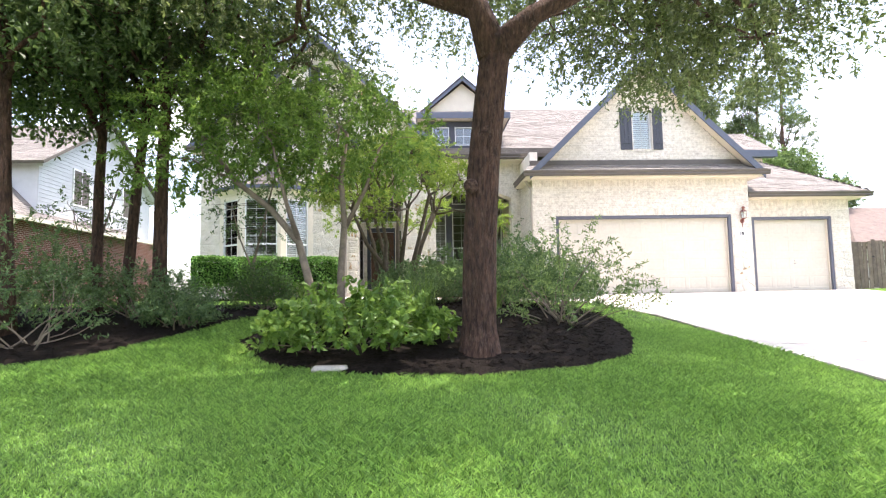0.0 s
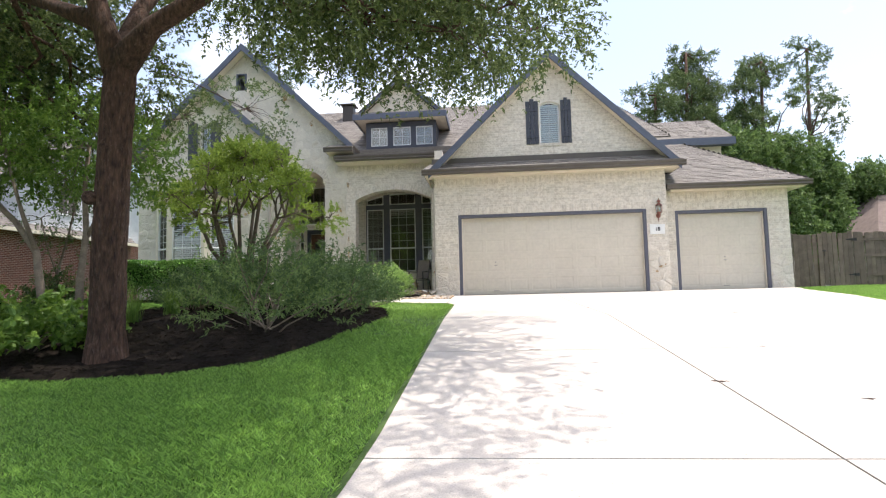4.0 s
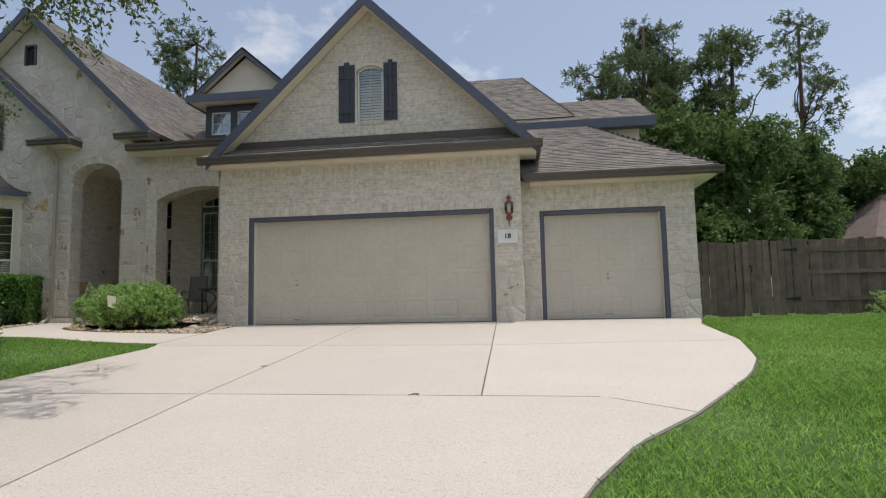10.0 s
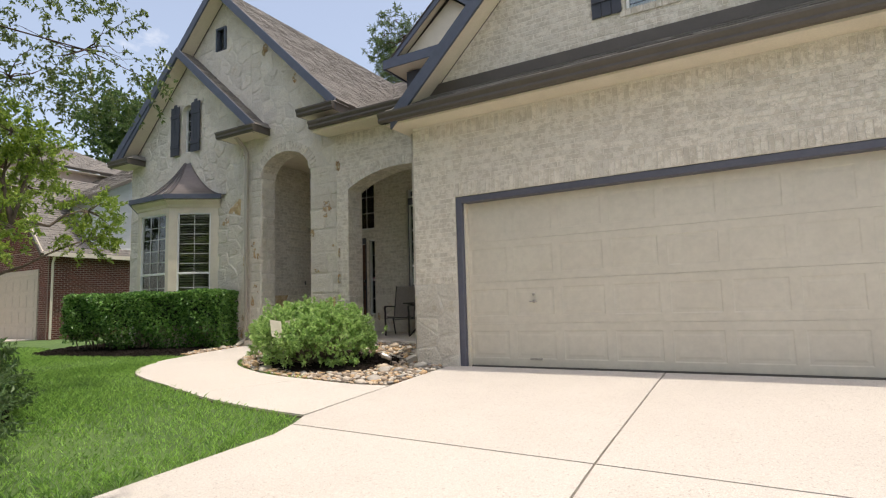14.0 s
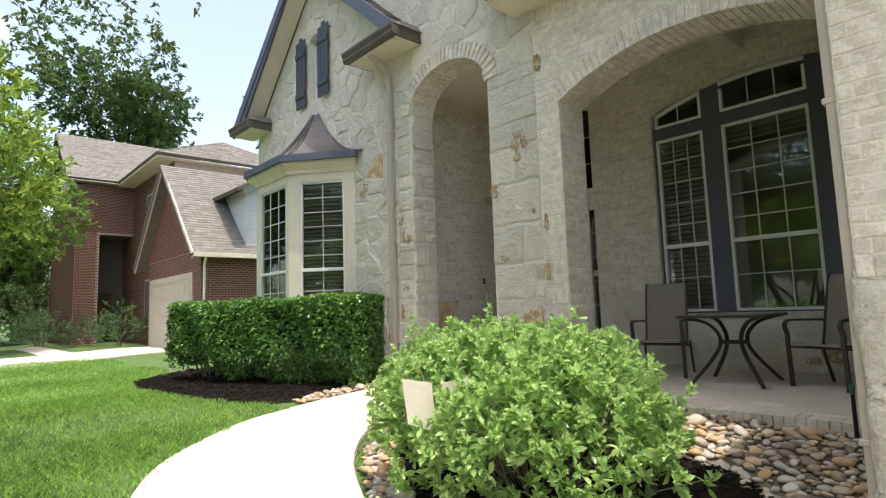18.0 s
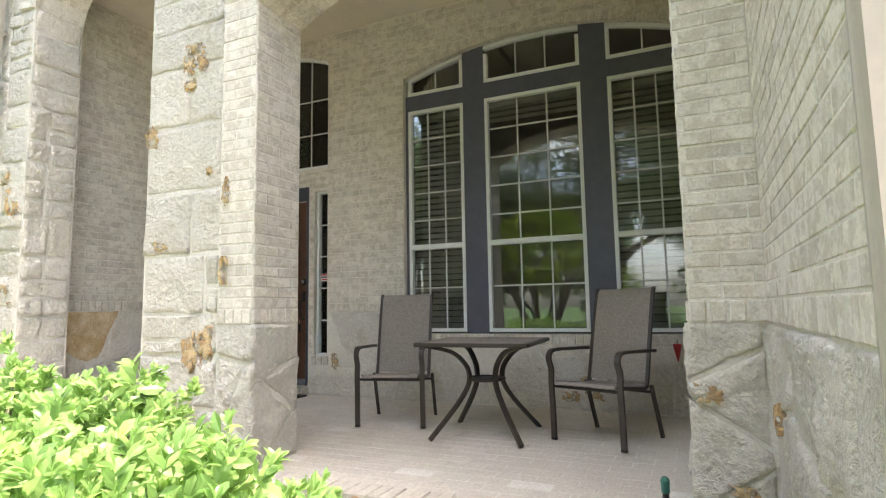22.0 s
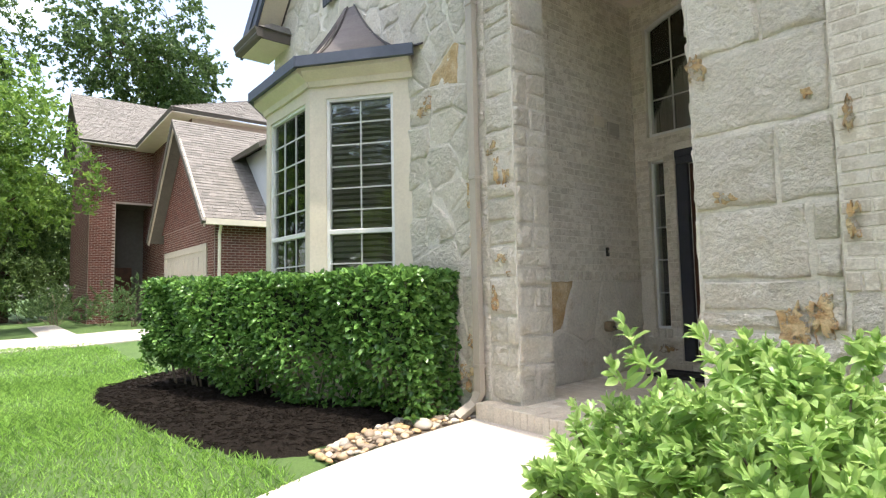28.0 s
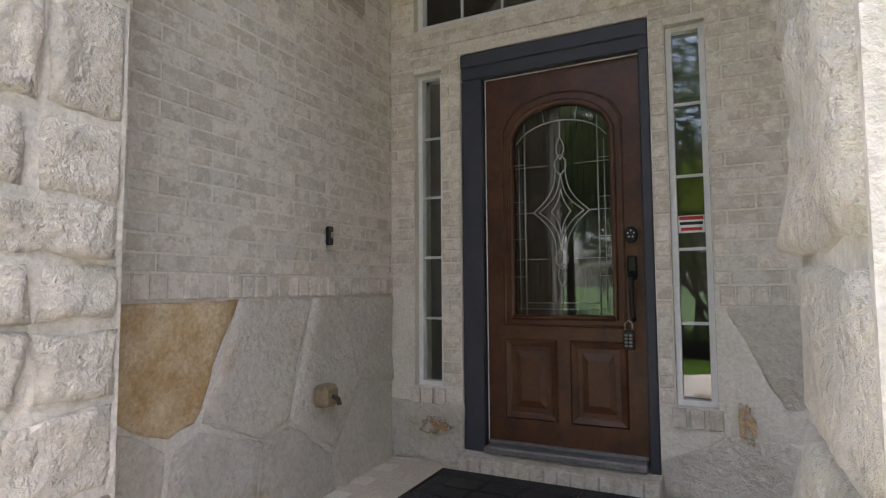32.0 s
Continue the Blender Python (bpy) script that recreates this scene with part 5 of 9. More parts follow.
# crape myrtles and the pruned yaupon
za = float(ground_z(-1.4, 8.3))
tree("crape_myrtle", (-1.46, 8.25, za), [([(0, 0, -0.05), (-0.08, 0, 0.5), (-0.28, 0.1, 1.2), (-0.7, 0.15, 1.7), (-1.25, 0.2, 2.15), (-1.7, 0.2, 2.8)], 0.075, 0.03), ([(-0.28, 0.1, 1.2), (-0.45, 0.0, 1.8), (-0.6, -0.1, 2.5)], 0.045, 0.02)],
     [((-1.7, 0.1, 3.0), (0.95, 0.8, 0.75), 150, 0), ((-0.75, -0.1, 2.9), (0.8, 0.7, 0.65), 120, 1), ((-2.2, 0.0, 2.5), (0.6, 0.6, 0.45), 60, 0), ((-1.0, 0.2, 3.55), (0.6, 0.6, 0.5), 60, 1)],
     M_PALEBARK, L_MID, "slender leaning crape myrtle with smooth pale trunk", (0.085, 0.032), 26, 0.4, 0.6, 0.15, 31, 8, group="crape myrtles")
tree("crape_myrtle", (-1.15, 8.55, za), [([(0, 0, -0.05), (0.0, 0, 0.7), (0.05, 0.05, 1.5), (0.0, 0.05, 2.2), (0.1, 0, 2.9)], 0.07, 0.03), ([(0.04, 0.05, 1.4), (0.35, 0.1, 2.0), (0.6, 0.1, 2.7)], 0.04, 0.02)],
     [((0.0, 0, 3.0), (0.8, 0.7, 0.7), 150, 0), ((0.75, 0.1, 2.8), (0.7, 0.6, 0.55), 100, 1), ((-0.5, 0.1, 2.5), (0.5, 0.5, 0.4), 60, 0)],
     M_PALEBARK, L_MID, "upright crape myrtle with smooth pale trunk", (0.085, 0.032), 26, 0.4, 0.6, 0.15, 32, 8, group="crape myrtles")
zy = float(ground_z(-0.4, 12.8))
ry = np.random.default_rng(331)
ytr, ybl = [], []
for k in range(9):
    a = 2 * math.pi * (k + ry.uniform(-0.25, 0.25)) / 9
    reach, top = ry.uniform(0.75, 1.15), ry.uniform(1.9, 2.4)
    c_, s_ = math.cos(a), math.sin(a) * 0.8
    ytr.append(([(0.10 * c_, 0.10 * s_, -0.05), (0.26 * c_, 0.26 * s_, 0.40), (0.40 * reach * c_ + 0.08 * ry.normal(), 0.4 * reach * s_, 0.85), (0.66 * reach * c_, 0.66 * reach * s_ + 0.08 * ry.normal(), 1.35), (reach * c_, reach * s_, top)], 0.075, 0.036))
    for q in range(4):
        b, far = a + ry.uniform(-0.5, 0.5), (1.85, 1.45, 0.95, 0.45)[q] * ry.uniform(0.85, 1.1)
        ybl.append(((far * math.cos(b) * 1.08 + 0.1, far * math.sin(b) * 0.85, 3.62 - 0.42 * far ** 2 * ry.uniform(0.75, 1.15)), (ry.uniform(0.30, 0.44), ry.uniform(0.28, 0.40), ry.uniform(0.20, 0.30)), int(ry.uniform(38, 58)), k))
tree("yaupon_tree", (-0.46, 12.8, zy), ytr,
     ybl,
     M_YAUPON, L_LIME, "multi-stemmed yaupon pruned open with lime-green foliage", (0.058, 0.026), 30, 0.22, 0.75, 0.1, 33, 9)


# shrubs
def shrub(name, x, y, rad, h, leaf, label, n=160, per=16, size=(0.06, 0.025), twig=0.3, seed=1, stems=9, droop=0.2, broad=False, low=0.15, category="shrub", group="", spread=0.65, lift=0.0, bark=None):
    r = np.random.default_rng(seed)
    z = float(ground_z(x, y)) + lift
    t = thing(name, (x, y, z), label, category, group)
    a = r.uniform(0, 2 * math.pi, n)
    s = np.sqrt(r.uniform(0.02, 1, n))
    top = h * (1 - 0.55 * s ** 2.2) * r.uniform(0.75, 1.08, n)
    up = r.uniform(low, 1, n) ** 0.7 * top
    p = np.stack([np.cos(a) * s * rad, np.sin(a) * s * rad, up], 1)
    d = unit(np.stack([np.cos(a) * s * 0.9, np.sin(a) * s * 0.9, 0.35 + 0.8 * (up / h)], 1) + r.normal(size=(n, 3)) * 0.28)
    m = MB()
    for k in range(stems):
        i = int(r.integers(n))
        m.tube(bent((0.12 * r.normal(), 0.12 * r.normal(), -0.05), p[i] * 0.95, r, 0.06, 4), [0.014, 0.012, 0.009, 0.007, 0.004], 5)
    part("stemwork", m, bark or M_PALEBARK, t, smooth=True, kind="stuff")
    b, w = sprays(p - d * twig * 0.4, d, twig, per, spread, r, droop)
    b[:, 2] = np.maximum(b[:, 2], 0.03)
    q = r.uniform(0.7, 1.25, len(b))
    part("foliage", (broad_leaf_mesh if broad else leaf_mesh)("foliage", b, w, size[0] * q, size[1] * q, leaf, r=r), None, t)
    return t


def rosettes(name, x, y, rad, h, leaf, label, heads, seed, lift=0.0):
    """A dense shrub whose shoots end in whorls of broad leaves, for near views."""
    r = np.random.default_rng(seed)
    z = float(ground_z(x, y)) + lift
    t = thing(name, (x, y, z), label, "shrub", "shrubs of the rock bed")
    a, s = r.uniform(0, 2 * math.pi, heads), np.sqrt(r.uniform(0.0, 1, heads))
    bump = 1 + 0.13 * np.sin(3 * a + seed) + 0.10 * np.sin(5 * a + 2) + np.where(r.random(heads) < 0.08, r.uniform(0.05, 0.22, heads), 0.0)
    top = h * (1 - 0.42 * s ** 4) * (r.uniform(0.74, 1.04, heads) + 0.08 * np.sin(4 * a + 7 * s) + np.where(r.random(heads) < 0.08, r.uniform(0.05, 0.2, heads), 0.0))
    p = np.stack([np.cos(a) * s * rad * bump, np.sin(a) * s * rad * bump, np.maximum(0.12, top - r.exponential(0.16, heads))], 1)
    d = unit(np.stack([np.cos(a) * s * 0.7, np.sin(a) * s * 0.7, np.full(heads, 0.75)], 1) + r.normal(size=(heads, 3)) * 0.22)
    m = MB()
    for i in range(0, heads, max(1, heads // 110)):
        root = (p[i][0] * 0.25, p[i][1] * 0.25, 0.0)
        m.tube(bent(root, p[i] - d[i] * 0.02, r, 0.07, 4), [0.008, 0.007, 0.005, 0.004, 0.003], 5)
    part("stemwork", m, M_PALEBARK, t, smooth=True, kind="stuff")
    per = 20
    t_ = r.uniform(0, 1, (heads, per))
    base = p[:, None] - d[:, None] * (0.09 * t_)[..., None]
    way = unit(d[:, None] * (0.35 + 0.75 * (1 - t_))[..., None] + unit(r.normal(size=(heads, per, 3))) * 0.85)
    q = r.uniform(0.7, 1.2, heads * per) * (0.6 + 0.6 * t_.reshape(-1))
    part("foliage", broad_leaf_mesh("foliage", base.reshape(-1, 3), way.reshape(-1, 3), 0.064 * q, 0.028 * q, leaf, r=r), None, t)
    return t


rosettes("shrub", 2.02, 17.06, 0.92, 0.98, L_BUSH, "bright yellow-green rounded shrub in the rock bed", 1500, 41, 0.04)
rosettes("shrub", 0.80, 17.80, 0.82, 0.98, L_BUSH, "bright green rounded shrub beside the porch step", 1250, 42, 0.04)
shrub("beautyberry", -0.75, 7.05, 1.15, 0.82, L_MID, "low spreading shrub with broad fresh green leaves", 300, 15, (0.10, 0.058), 0.34, 43, 12, 0.3, True, 0.2, spread=0.7)
shrub("nandina_shrub", 2.15, 8.05, 1.2, 1.6, L_NAND, "airy arching shrub with narrow grey-green leaves", 230, 24, (0.07, 0.017), 0.5, 44, 22, 0.35, low=0.1)
for i, (x, y, rad, h, lf) in enumerate(((1.5, 9.7, 0.8, 1.15, L_BLUE), (2.45, 10.3, 0.8, 1.05, L_BLUE), (0.7, 10.9, 0.8, 0.95, L_DARK), (2.7, 11.7, 0.65, 0.95, L_BLUE), (1.6, 12.2, 0.7, 0.8, L_DARK), (-0.1, 10.2, 0.6, 0.7, L_BLUE), (2.0, 11.2, 0.6, 0.9, L_DARK))):
    shrub("shrub", x, y, rad * 1.1, h * 1.3, lf, "loose shrub with narrow green leaves in the mulch bed", 300, 24, (0.062, 0.022), 0.36, 50 + i, 14, 0.25, group="shrubs of the island bed")
for i, (x, y, rad, h, lf) in enumerate(((-5.0, 7.3, 0.9, 1.9, L_BLUE), (-6.2, 7.0, 1.0, 1.5, L_BLUE), (-3.35, 8.15, 0.5, 0.75, L_BLUE), (-4.2, 8.8, 0.8, 1.0, L_BLUE), (-5.3, 8.9, 0.9, 1.2, L_DARK), (-7.4, 8.2, 1.0, 1.4, L_DARK), (-2.7, 9.9, 0.5, 0.9, L_DARK), (-6.5, 9.6, 0.9, 1.5, L_DARK))):
    shrub("shrub", x, y, rad, h, lf, "loose grey-green shrub in the side bed", 210, 20, (0.055, 0.022), 0.36, 60 + i, 14, 0.2, group="shrubs of the side bed")
for i, (x, y, h) in enumerate(((-3.0, 10.3, 2.6), (-6.0, 10.6, 2.3))):
    z = float(ground_z(x, y))
    tree("young_tree", (x, y, z), [([(0, 0, 0), (0.05, 0, 0.9), (0.2, 0.05, 1.6), (0.45, 0, h)], 0.035, 0.012), ([(0.05, 0, 0.7), (-0.2, 0, 1.3), (-0.35, 0, 1.9)], 0.02, 0.008)],
         [((0.4, 0, h - 0.2), (0.55, 0.5, 0.5), 60, 0), ((-0.35, 0, 1.9), (0.45, 0.4, 0.4), 45, 1), ((0.2, 0.1, 1.5), (0.45, 0.4, 0.3), 35, 0)], M_PALEBARK, L_DARK, "thin young tree with sparse leaves", (0.055, 0.022), 14, 0.3, 0.7, 0.2, 70 + i, 6, group="young trees")


def grass_clump(x, y, n, h, seed, label="clump of strappy ornamental grass"):
    r = np.random.default_rng(seed)
    t = thing("grass_clump", (x, y, float(ground_z(x, y))), label, "ornamental grass", "grass clumps")
    m = MB()
    for _ in range(n):
        a, lean, hh = r.uniform(0, 6.28), r.uniform(0.1, 0.75), h * r.uniform(0.6, 1.1)
        c, s = math.cos(a), math.sin(a)
        b = (0.06 * r.normal(), 0.06 * r.normal())
        w = 0.005
        rows = [(b[0] + c * lean * hh * f ** 1.8, b[1] + s * lean * hh * f ** 1.8, hh * (f - 0.35 * lean * f ** 3)) for f in (0, 0.35, 0.7, 1.0)]
        k = len(m.v)
        for i, (px, py, pz) in enumerate(rows):
            ww = w * (1 - 0.28 * i)
            m.v.extend([(px - s * ww, py + c * ww, pz), (px + s * ww, py - c * ww, pz)])
        m.f.extend((k + 2 * i, k + 2 * i + 1, k + 2 * i + 3, k + 2 * i + 2) for i in range(3))
    part("tuft", m, L_MID, t, kind="stuff")


for i, (x, y, n, h) in enumerate(((-0.1, 8.3, 150, 0.75), (0.15, 9.0, 130, 0.7), (1.2, 8.9, 130, 0.6), (-2.2, 10.9, 100, 0.6), (-1.5, 14.0, 60, 0.4))):
    grass_clump(x, y, n, h, 80 + i)

# clipped hedge before the bay
HA, HB = Vector((-6.85, 17.42)), Vector((-2.6, 18.70))


def hedge():
    r = np.random.default_rng(90)
    d = (HB - HA).normalized()
    nrm = Vector((-d.y, d.x))
    t = thing("hedge", (HA.x, HA.y, 0.0), "clipped glossy evergreen hedge with bare stems below", "hedge")
    L, W, z0, z1 = (HB - HA).length, 0.9, 0.05, 1.40
    n = 24000
    u, w, h = r.uniform(0, 1, n), r.uniform(0, 1, n), r.uniform(0, 1, n)
    side = r.choice(5, n, p=[0.36, 0.12, 0.32, 0.1, 0.1])
    e = r.exponential(0.045, n)
    uu = np.where(side == 3, e / L, np.where(side == 4, 1 - e / L, u))
    ww = np.where(side == 0, e, np.where(side == 1, W - e, w * W))
    hh = np.where(side == 2, z1 - e * 0.8, z0 + (z1 - z0) * h ** 0.85)
    wav = 0.09 * np.sin(uu * L * 2.1 + 2 * h) + 0.06 * np.sin(uu * L * 5.3 + 1 + 5 * h) + 0.22 * np.clip(h - 0.8, 0, 1)
    ww = ww + wav * (side == 0) + np.clip(0.5 - hh, 0, 1) * 0.5 * (side == 0)
    hh = hh + 0.025 * np.sin(uu * L * 3.7) * (side == 2) + (0.13 + 0.13 * np.sin(uu * L * 2.6 + 0.6)) * (hh < 0.5) * (uu < 0.55)
    p = np.stack([d.x * uu * L + nrm.x * ww, d.y * uu * L + nrm.y * ww, hh], 1)
    outs = np.array([[-nrm.x, -nrm.y, 0.2], [nrm.x, nrm.y, 0.2], [0, 0, 1], [-d.x, -d.y, 0.2], [d.x, d.y, 0.2]])[side]
    way = unit(outs * 0.7 + unit(r.normal(size=(n, 3))))
    q = r.uniform(0.65, 1.2, n)
    part("foliage", broad_leaf_mesh("foliage", p, way, 0.076 * q, 0.046 * q, L_HEDGE, r=r), None, t)
    m = MB()
    for k in range(46):
        x = (k % 23 + r.uniform(0.2, 0.8)) / 23 * L
        b = (d.x * x + nrm.x * 0.42, d.y * x + nrm.y * 0.42, 0)
        x2 = x + r.uniform(-0.25, 0.25)
        w2 = r.uniform(0.1, 0.75)
        m.tube(bent(b, (d.x * x2 + nrm.x * w2, d.y * x2 + nrm.y * w2, r.uniform(0.6, 1.2)), r, 0.06, 4), [0.014, 0.012, 0.01, 0.007, 0.004], 5)
    part("stemwork", m, M_PALEBARK, t, smooth=True, kind="stuff")
    # solid dark block in place of the shade deep in the hedge
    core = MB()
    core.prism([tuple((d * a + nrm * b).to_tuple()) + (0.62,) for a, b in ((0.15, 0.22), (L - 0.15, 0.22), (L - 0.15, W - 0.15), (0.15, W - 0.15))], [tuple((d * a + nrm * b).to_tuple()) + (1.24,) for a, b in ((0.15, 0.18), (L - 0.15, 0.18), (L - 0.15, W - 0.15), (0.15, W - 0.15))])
    part("shaded_core", core, surface("dark colour for hedge shade", ((0.015, 0.025, 0.01), (0.03, 0.03, 0.018)), 0.95, 20, 60, 1.0, 40), t)


hedge()


# mulch beds
def bed(name, outline, lift, label, seed, sticks=700, rise=0.0):
    """A mulch bed that follows the ground inside an outline, with shredded bits on it."""
    r = np.random.default_rng(seed)
    xs_, ys_ = [p[0] for p in outline], [p[1] for p in outline]
    step, m = 0.16, MB()
    inside = lambda x, y: sum(((a[1] > y) != (b[1] > y)) and (x < (b[0] - a[0]) * (y - a[1]) / (b[1] - a[1]) + a[0]) for a, b in zip(outline, outline[1:] + outline[:1])) % 2 == 1
    rim = smooth_line(outline + outline[:1], 120)
    edge = lambda x, y: min((x - px) ** 2 + (y - py) ** 2 for px, py in rim) ** 0.5
    hgt = lambda x, y, e: float(ground_z(x, y)) + lift * min(1, e / 0.12) + rise * min(1, e / 1.2) + 0.018 * noise.noise((x * 5, y * 5, seed)) * min(1, e / 0.1)
    gx, gy = np.arange(min(xs_) - 0.2, max(xs_) + 0.2, step), np.arange(min(ys_) - 0.2, max(ys_) + 0.2, step)
    idx = {}
    for j, y in enumerate(gy):
        for i, x in enumerate(gx):
            ins = inside(x, y)
            e = edge(x, y)
            if ins or e < step * 1.2:
                idx[i, j] = len(m.v)
                m.v.append((x, y, hgt(x, y, e) if ins else float(ground_z(x, y)) - 0.03 - 0.02 * e))
    m.f = [(idx[i, j], idx[i + 1, j], idx[i + 1, j + 1], idx[i, j + 1]) for i, j in idx if all(k in idx for k in ((i + 1, j), (i + 1, j + 1), (i, j + 1)))]
    ob = tagged(part(name, m, M_MULCH, None, smooth=True), label, "mulch bed", kind="structure")
    s = MB()
    for _ in range(sticks):
        x, y = r.uniform(min(xs_), max(xs_)), r.uniform(min(ys_), max(ys_))
        if not inside(x, y):
            continue
        z, a, l, w = hgt(x, y, edge(x, y)) + 0.004, r.uniform(0, 6.28), r.uniform(0.012, 0.045), r.uniform(0.003, 0.008)
        c, q, t = math.cos(a), math.sin(a), r.uniform(-0.3, 0.3)
        s.prism([(x - c * l - q * w, y - q * l + c * w, z - t * l), (x + c * l - q * w, y + q * l + c * w, z + t * l), (x + c * l + q * w, y + q * l - c * w, z + t * l)], [(x - c * l * 0.8, y - q * l * 0.8, z - t * l + 0.01), (x + c * l * 0.8 - q * w, y + q * l * 0.8, z + t * l + 0.01), (x + c * l * 0.8, y + q * l * 0.8, z + t * l + 0.008)])
    part("shreds", s, M_MULCH, ob, kind="stuff")
    return ob


ISLAND = [(-2.35, 7.45), (-1.7, 6.55), (-0.6, 6.0), (0.6, 5.85), (1.8, 6.1), (2.6, 6.75), (3.0, 7.8), (3.3, 9.2), (3.4, 10.8), (3.1, 12.0), (1.9, 12.8), (0.6, 13.4), (-0.9, 13.6), (-1.7, 12.9), (-1.6, 11.5), (-1.4, 10.0), (-1.9, 8.7)]
SIDE = [(-9.5, 6.6), (-7.2, 6.4), (-5.3, 6.55), (-3.9, 7.1), (-2.9, 8.2), (-2.3, 9.4), (-2.2, 11.0), (-3.2, 12.3), (-6.0, 12.6), (-9.5, 12.4)]
HEDGE_BED = [(-7.5, 17.0), (-6.3, 16.85), (-4.6, 17.1), (-3.15, 17.35), (-2.72, 17.75), (-2.85, 18.3), (-3.05, 19.3), (-3.6, 19.35), (-4.5, 18.6), (-5.8, 18.6), (-6.8, 19.3), (-8.0, 19.3), (-8.3, 18.0)]
BUSH_BED = [(0.0, 17.6), (0.6, 16.95), (1.45, 16.45), (2.3, 16.25), (3.05, 16.45), (3.35, 17.1), (3.1, 17.85), (2.3, 18.4), (1.2, 18.75), (0.25, 18.55)]
bed("mulch_island", ISLAND, 0.05, "black mulch bed round the oak", 101, 5200, 0.02)
bed("mulch_side", SIDE, 0.05, "black mulch bed along the neighbour's side", 102, 1600, 0.02)
bed("mulch_hedge", HEDGE_BED, 0.04, "black mulch bed under the hedge", 103, 5200)
bed("mulch_shrubs", BUSH_BED, 0.05, "black mulch bed under the bright shrubs", 104, 4200, 0.05)

# river rocks
M_ROCK = bpy.data.materials.new("river rock")
t_, b_ = nodes_of(M_ROCK)
ri, rr_, nz_ = t_.nodes.new("ShaderNodeObjectInfo"), t_.nodes.new("ShaderNodeValToRGB"), t_.nodes.new("ShaderNodeTexNoise")
el = rr_.color_ramp.elements
el[0].color, el[1].color = (0.16, 0.125, 0.095, 1), (0.64, 0.58, 0.49, 1)
for p_, c_ in ((0.25, (0.36, 0.28, 0.20, 1)), (0.45, (0.45, 0.29, 0.14, 1)), (0.65, (0.50, 0.43, 0.35, 1)), (0.85, (0.34, 0.31, 0.27, 1))):
    el.new(p_).color = c_
nz_.inputs["Scale"].default_value = 30
mixr = t_.nodes.new("ShaderNodeMix")
mixr.data_type, mixr.blend_type = "RGBA", "OVERLAY"
mixr.inputs[0].default_value = 0.5
t_.links.new(ri.outputs["Random"], rr_.inputs[0])
t_.links.new(rr_.outputs[0], mixr.inputs[6])
t_.links.new(nz_.outputs["Fac"], mixr.inputs[7])
t_.links.new(mixr.outputs[2], b_.inputs["Base Color"])
b_.inputs["Roughness"].default_value = 0.6
rock_meshes = []
for k in range(6):
    bm = bmesh.new()
    bmesh.ops.create_icosphere(bm, subdivisions=2, radius=1)
    for v in bm.verts:
        v.co *= 1 + 0.28 * noise.noise(v.co * 1.1 + Vector((k * 7, 0, 0))) + 0.1 * noise.noise(v.co * 2.6 + Vector((k * 3, 5, 0)))
        v.co.z *= 0.62
        v.co.x *= 1.3
    rock_meshes.append(MB().take(bm).mesh("river_rock", True))
    rock_meshes[-1].materials.append(M_ROCK)


def poly_in(poly, x, y):
    return sum(((a[1] > y) != (b[1] > y)) and (x < (b[0] - a[0]) * (y - a[1]) / (b[1] - a[1]) + a[0]) for a, b in zip(poly, poly[1:] + poly[:1])) % 2 == 1


ROCKS = [(4.2, 15.92), (3.65, 15.88), (2.93, 15.94), (2.11, 16.04), (1.3, 16.32), (0.32, 16.9), (-0.46, 17.62), (-0.78, 18.4), (-0.84, 19.2), (3.3, 19.22), (3.66, 19.0), (3.66, 17.36), (4.2, 17.36)]
ROCKS2 = [(-2.45, 19.36), (-2.40, 18.3), (-2.28, 17.8), (-2.62, 17.8), (-2.8, 18.3), (-2.95, 18.8), (-3.3, 19.36)]
def rock_z(x, y):
    return float(ground_z(x, y)) + (0.10 * float(np.clip((y - 17.9) / 0.9, 0, 1)) if x > -0.9 else 0.0)


rock_bed = thing("rock_bed", (0, 0, 0), "bed of tan and cream river rocks beside the path", "river rocks", kind="stuff")
under = MB()
gx, gy = np.arange(-3.6, 4.21, 0.15), np.arange(15.9, 19.4, 0.15)
for x in gx:
    for y in gy:
        if any(poly_in(poly, x + 0.07, y + 0.07) for poly in (ROCKS, ROCKS2)):
            under.add([(a, b, rock_z(a, b) + 0.012) for a, b in ((x, y), (x + 0.15, y), (x + 0.15, y + 0.15), (x, y + 0.15))], [(0, 1, 2, 3)])
part("soil", under, surface("brown grit", ((0.20, 0.16, 0.12), (0.12, 0.095, 0.07)), 0.95, 30, 120, 1.0, 90, depth=0.02), rock_bed)
r = np.random.default_rng(111)
spots = []
for _ in range(22000):
    x, y = (r.uniform(-3.55, -2.0) if r.random() < 0.3 else r.uniform(-1.0, 4.2)), r.uniform(15.9, 19.36)
    s = r.uniform(0.018, 0.048) if r.random() < 0.94 else r.uniform(0.055, 0.09)
    if not (poly_in(ROCKS, x, y) and not poly_in([(1.67 + (p[0] - 1.67) * 0.93, 17.4 + (p[1] - 17.4) * 0.93) for p in BUSH_BED], x, y) or poly_in(ROCKS2, x, y)):
        continue
    if any((x - a) ** 2 + (y - b) ** 2 < ((s + c) * 0.8) ** 2 for a, b, c in spots):
        continue
    spots.append((x, y, s))
    if len(spots) > 2400:
        break
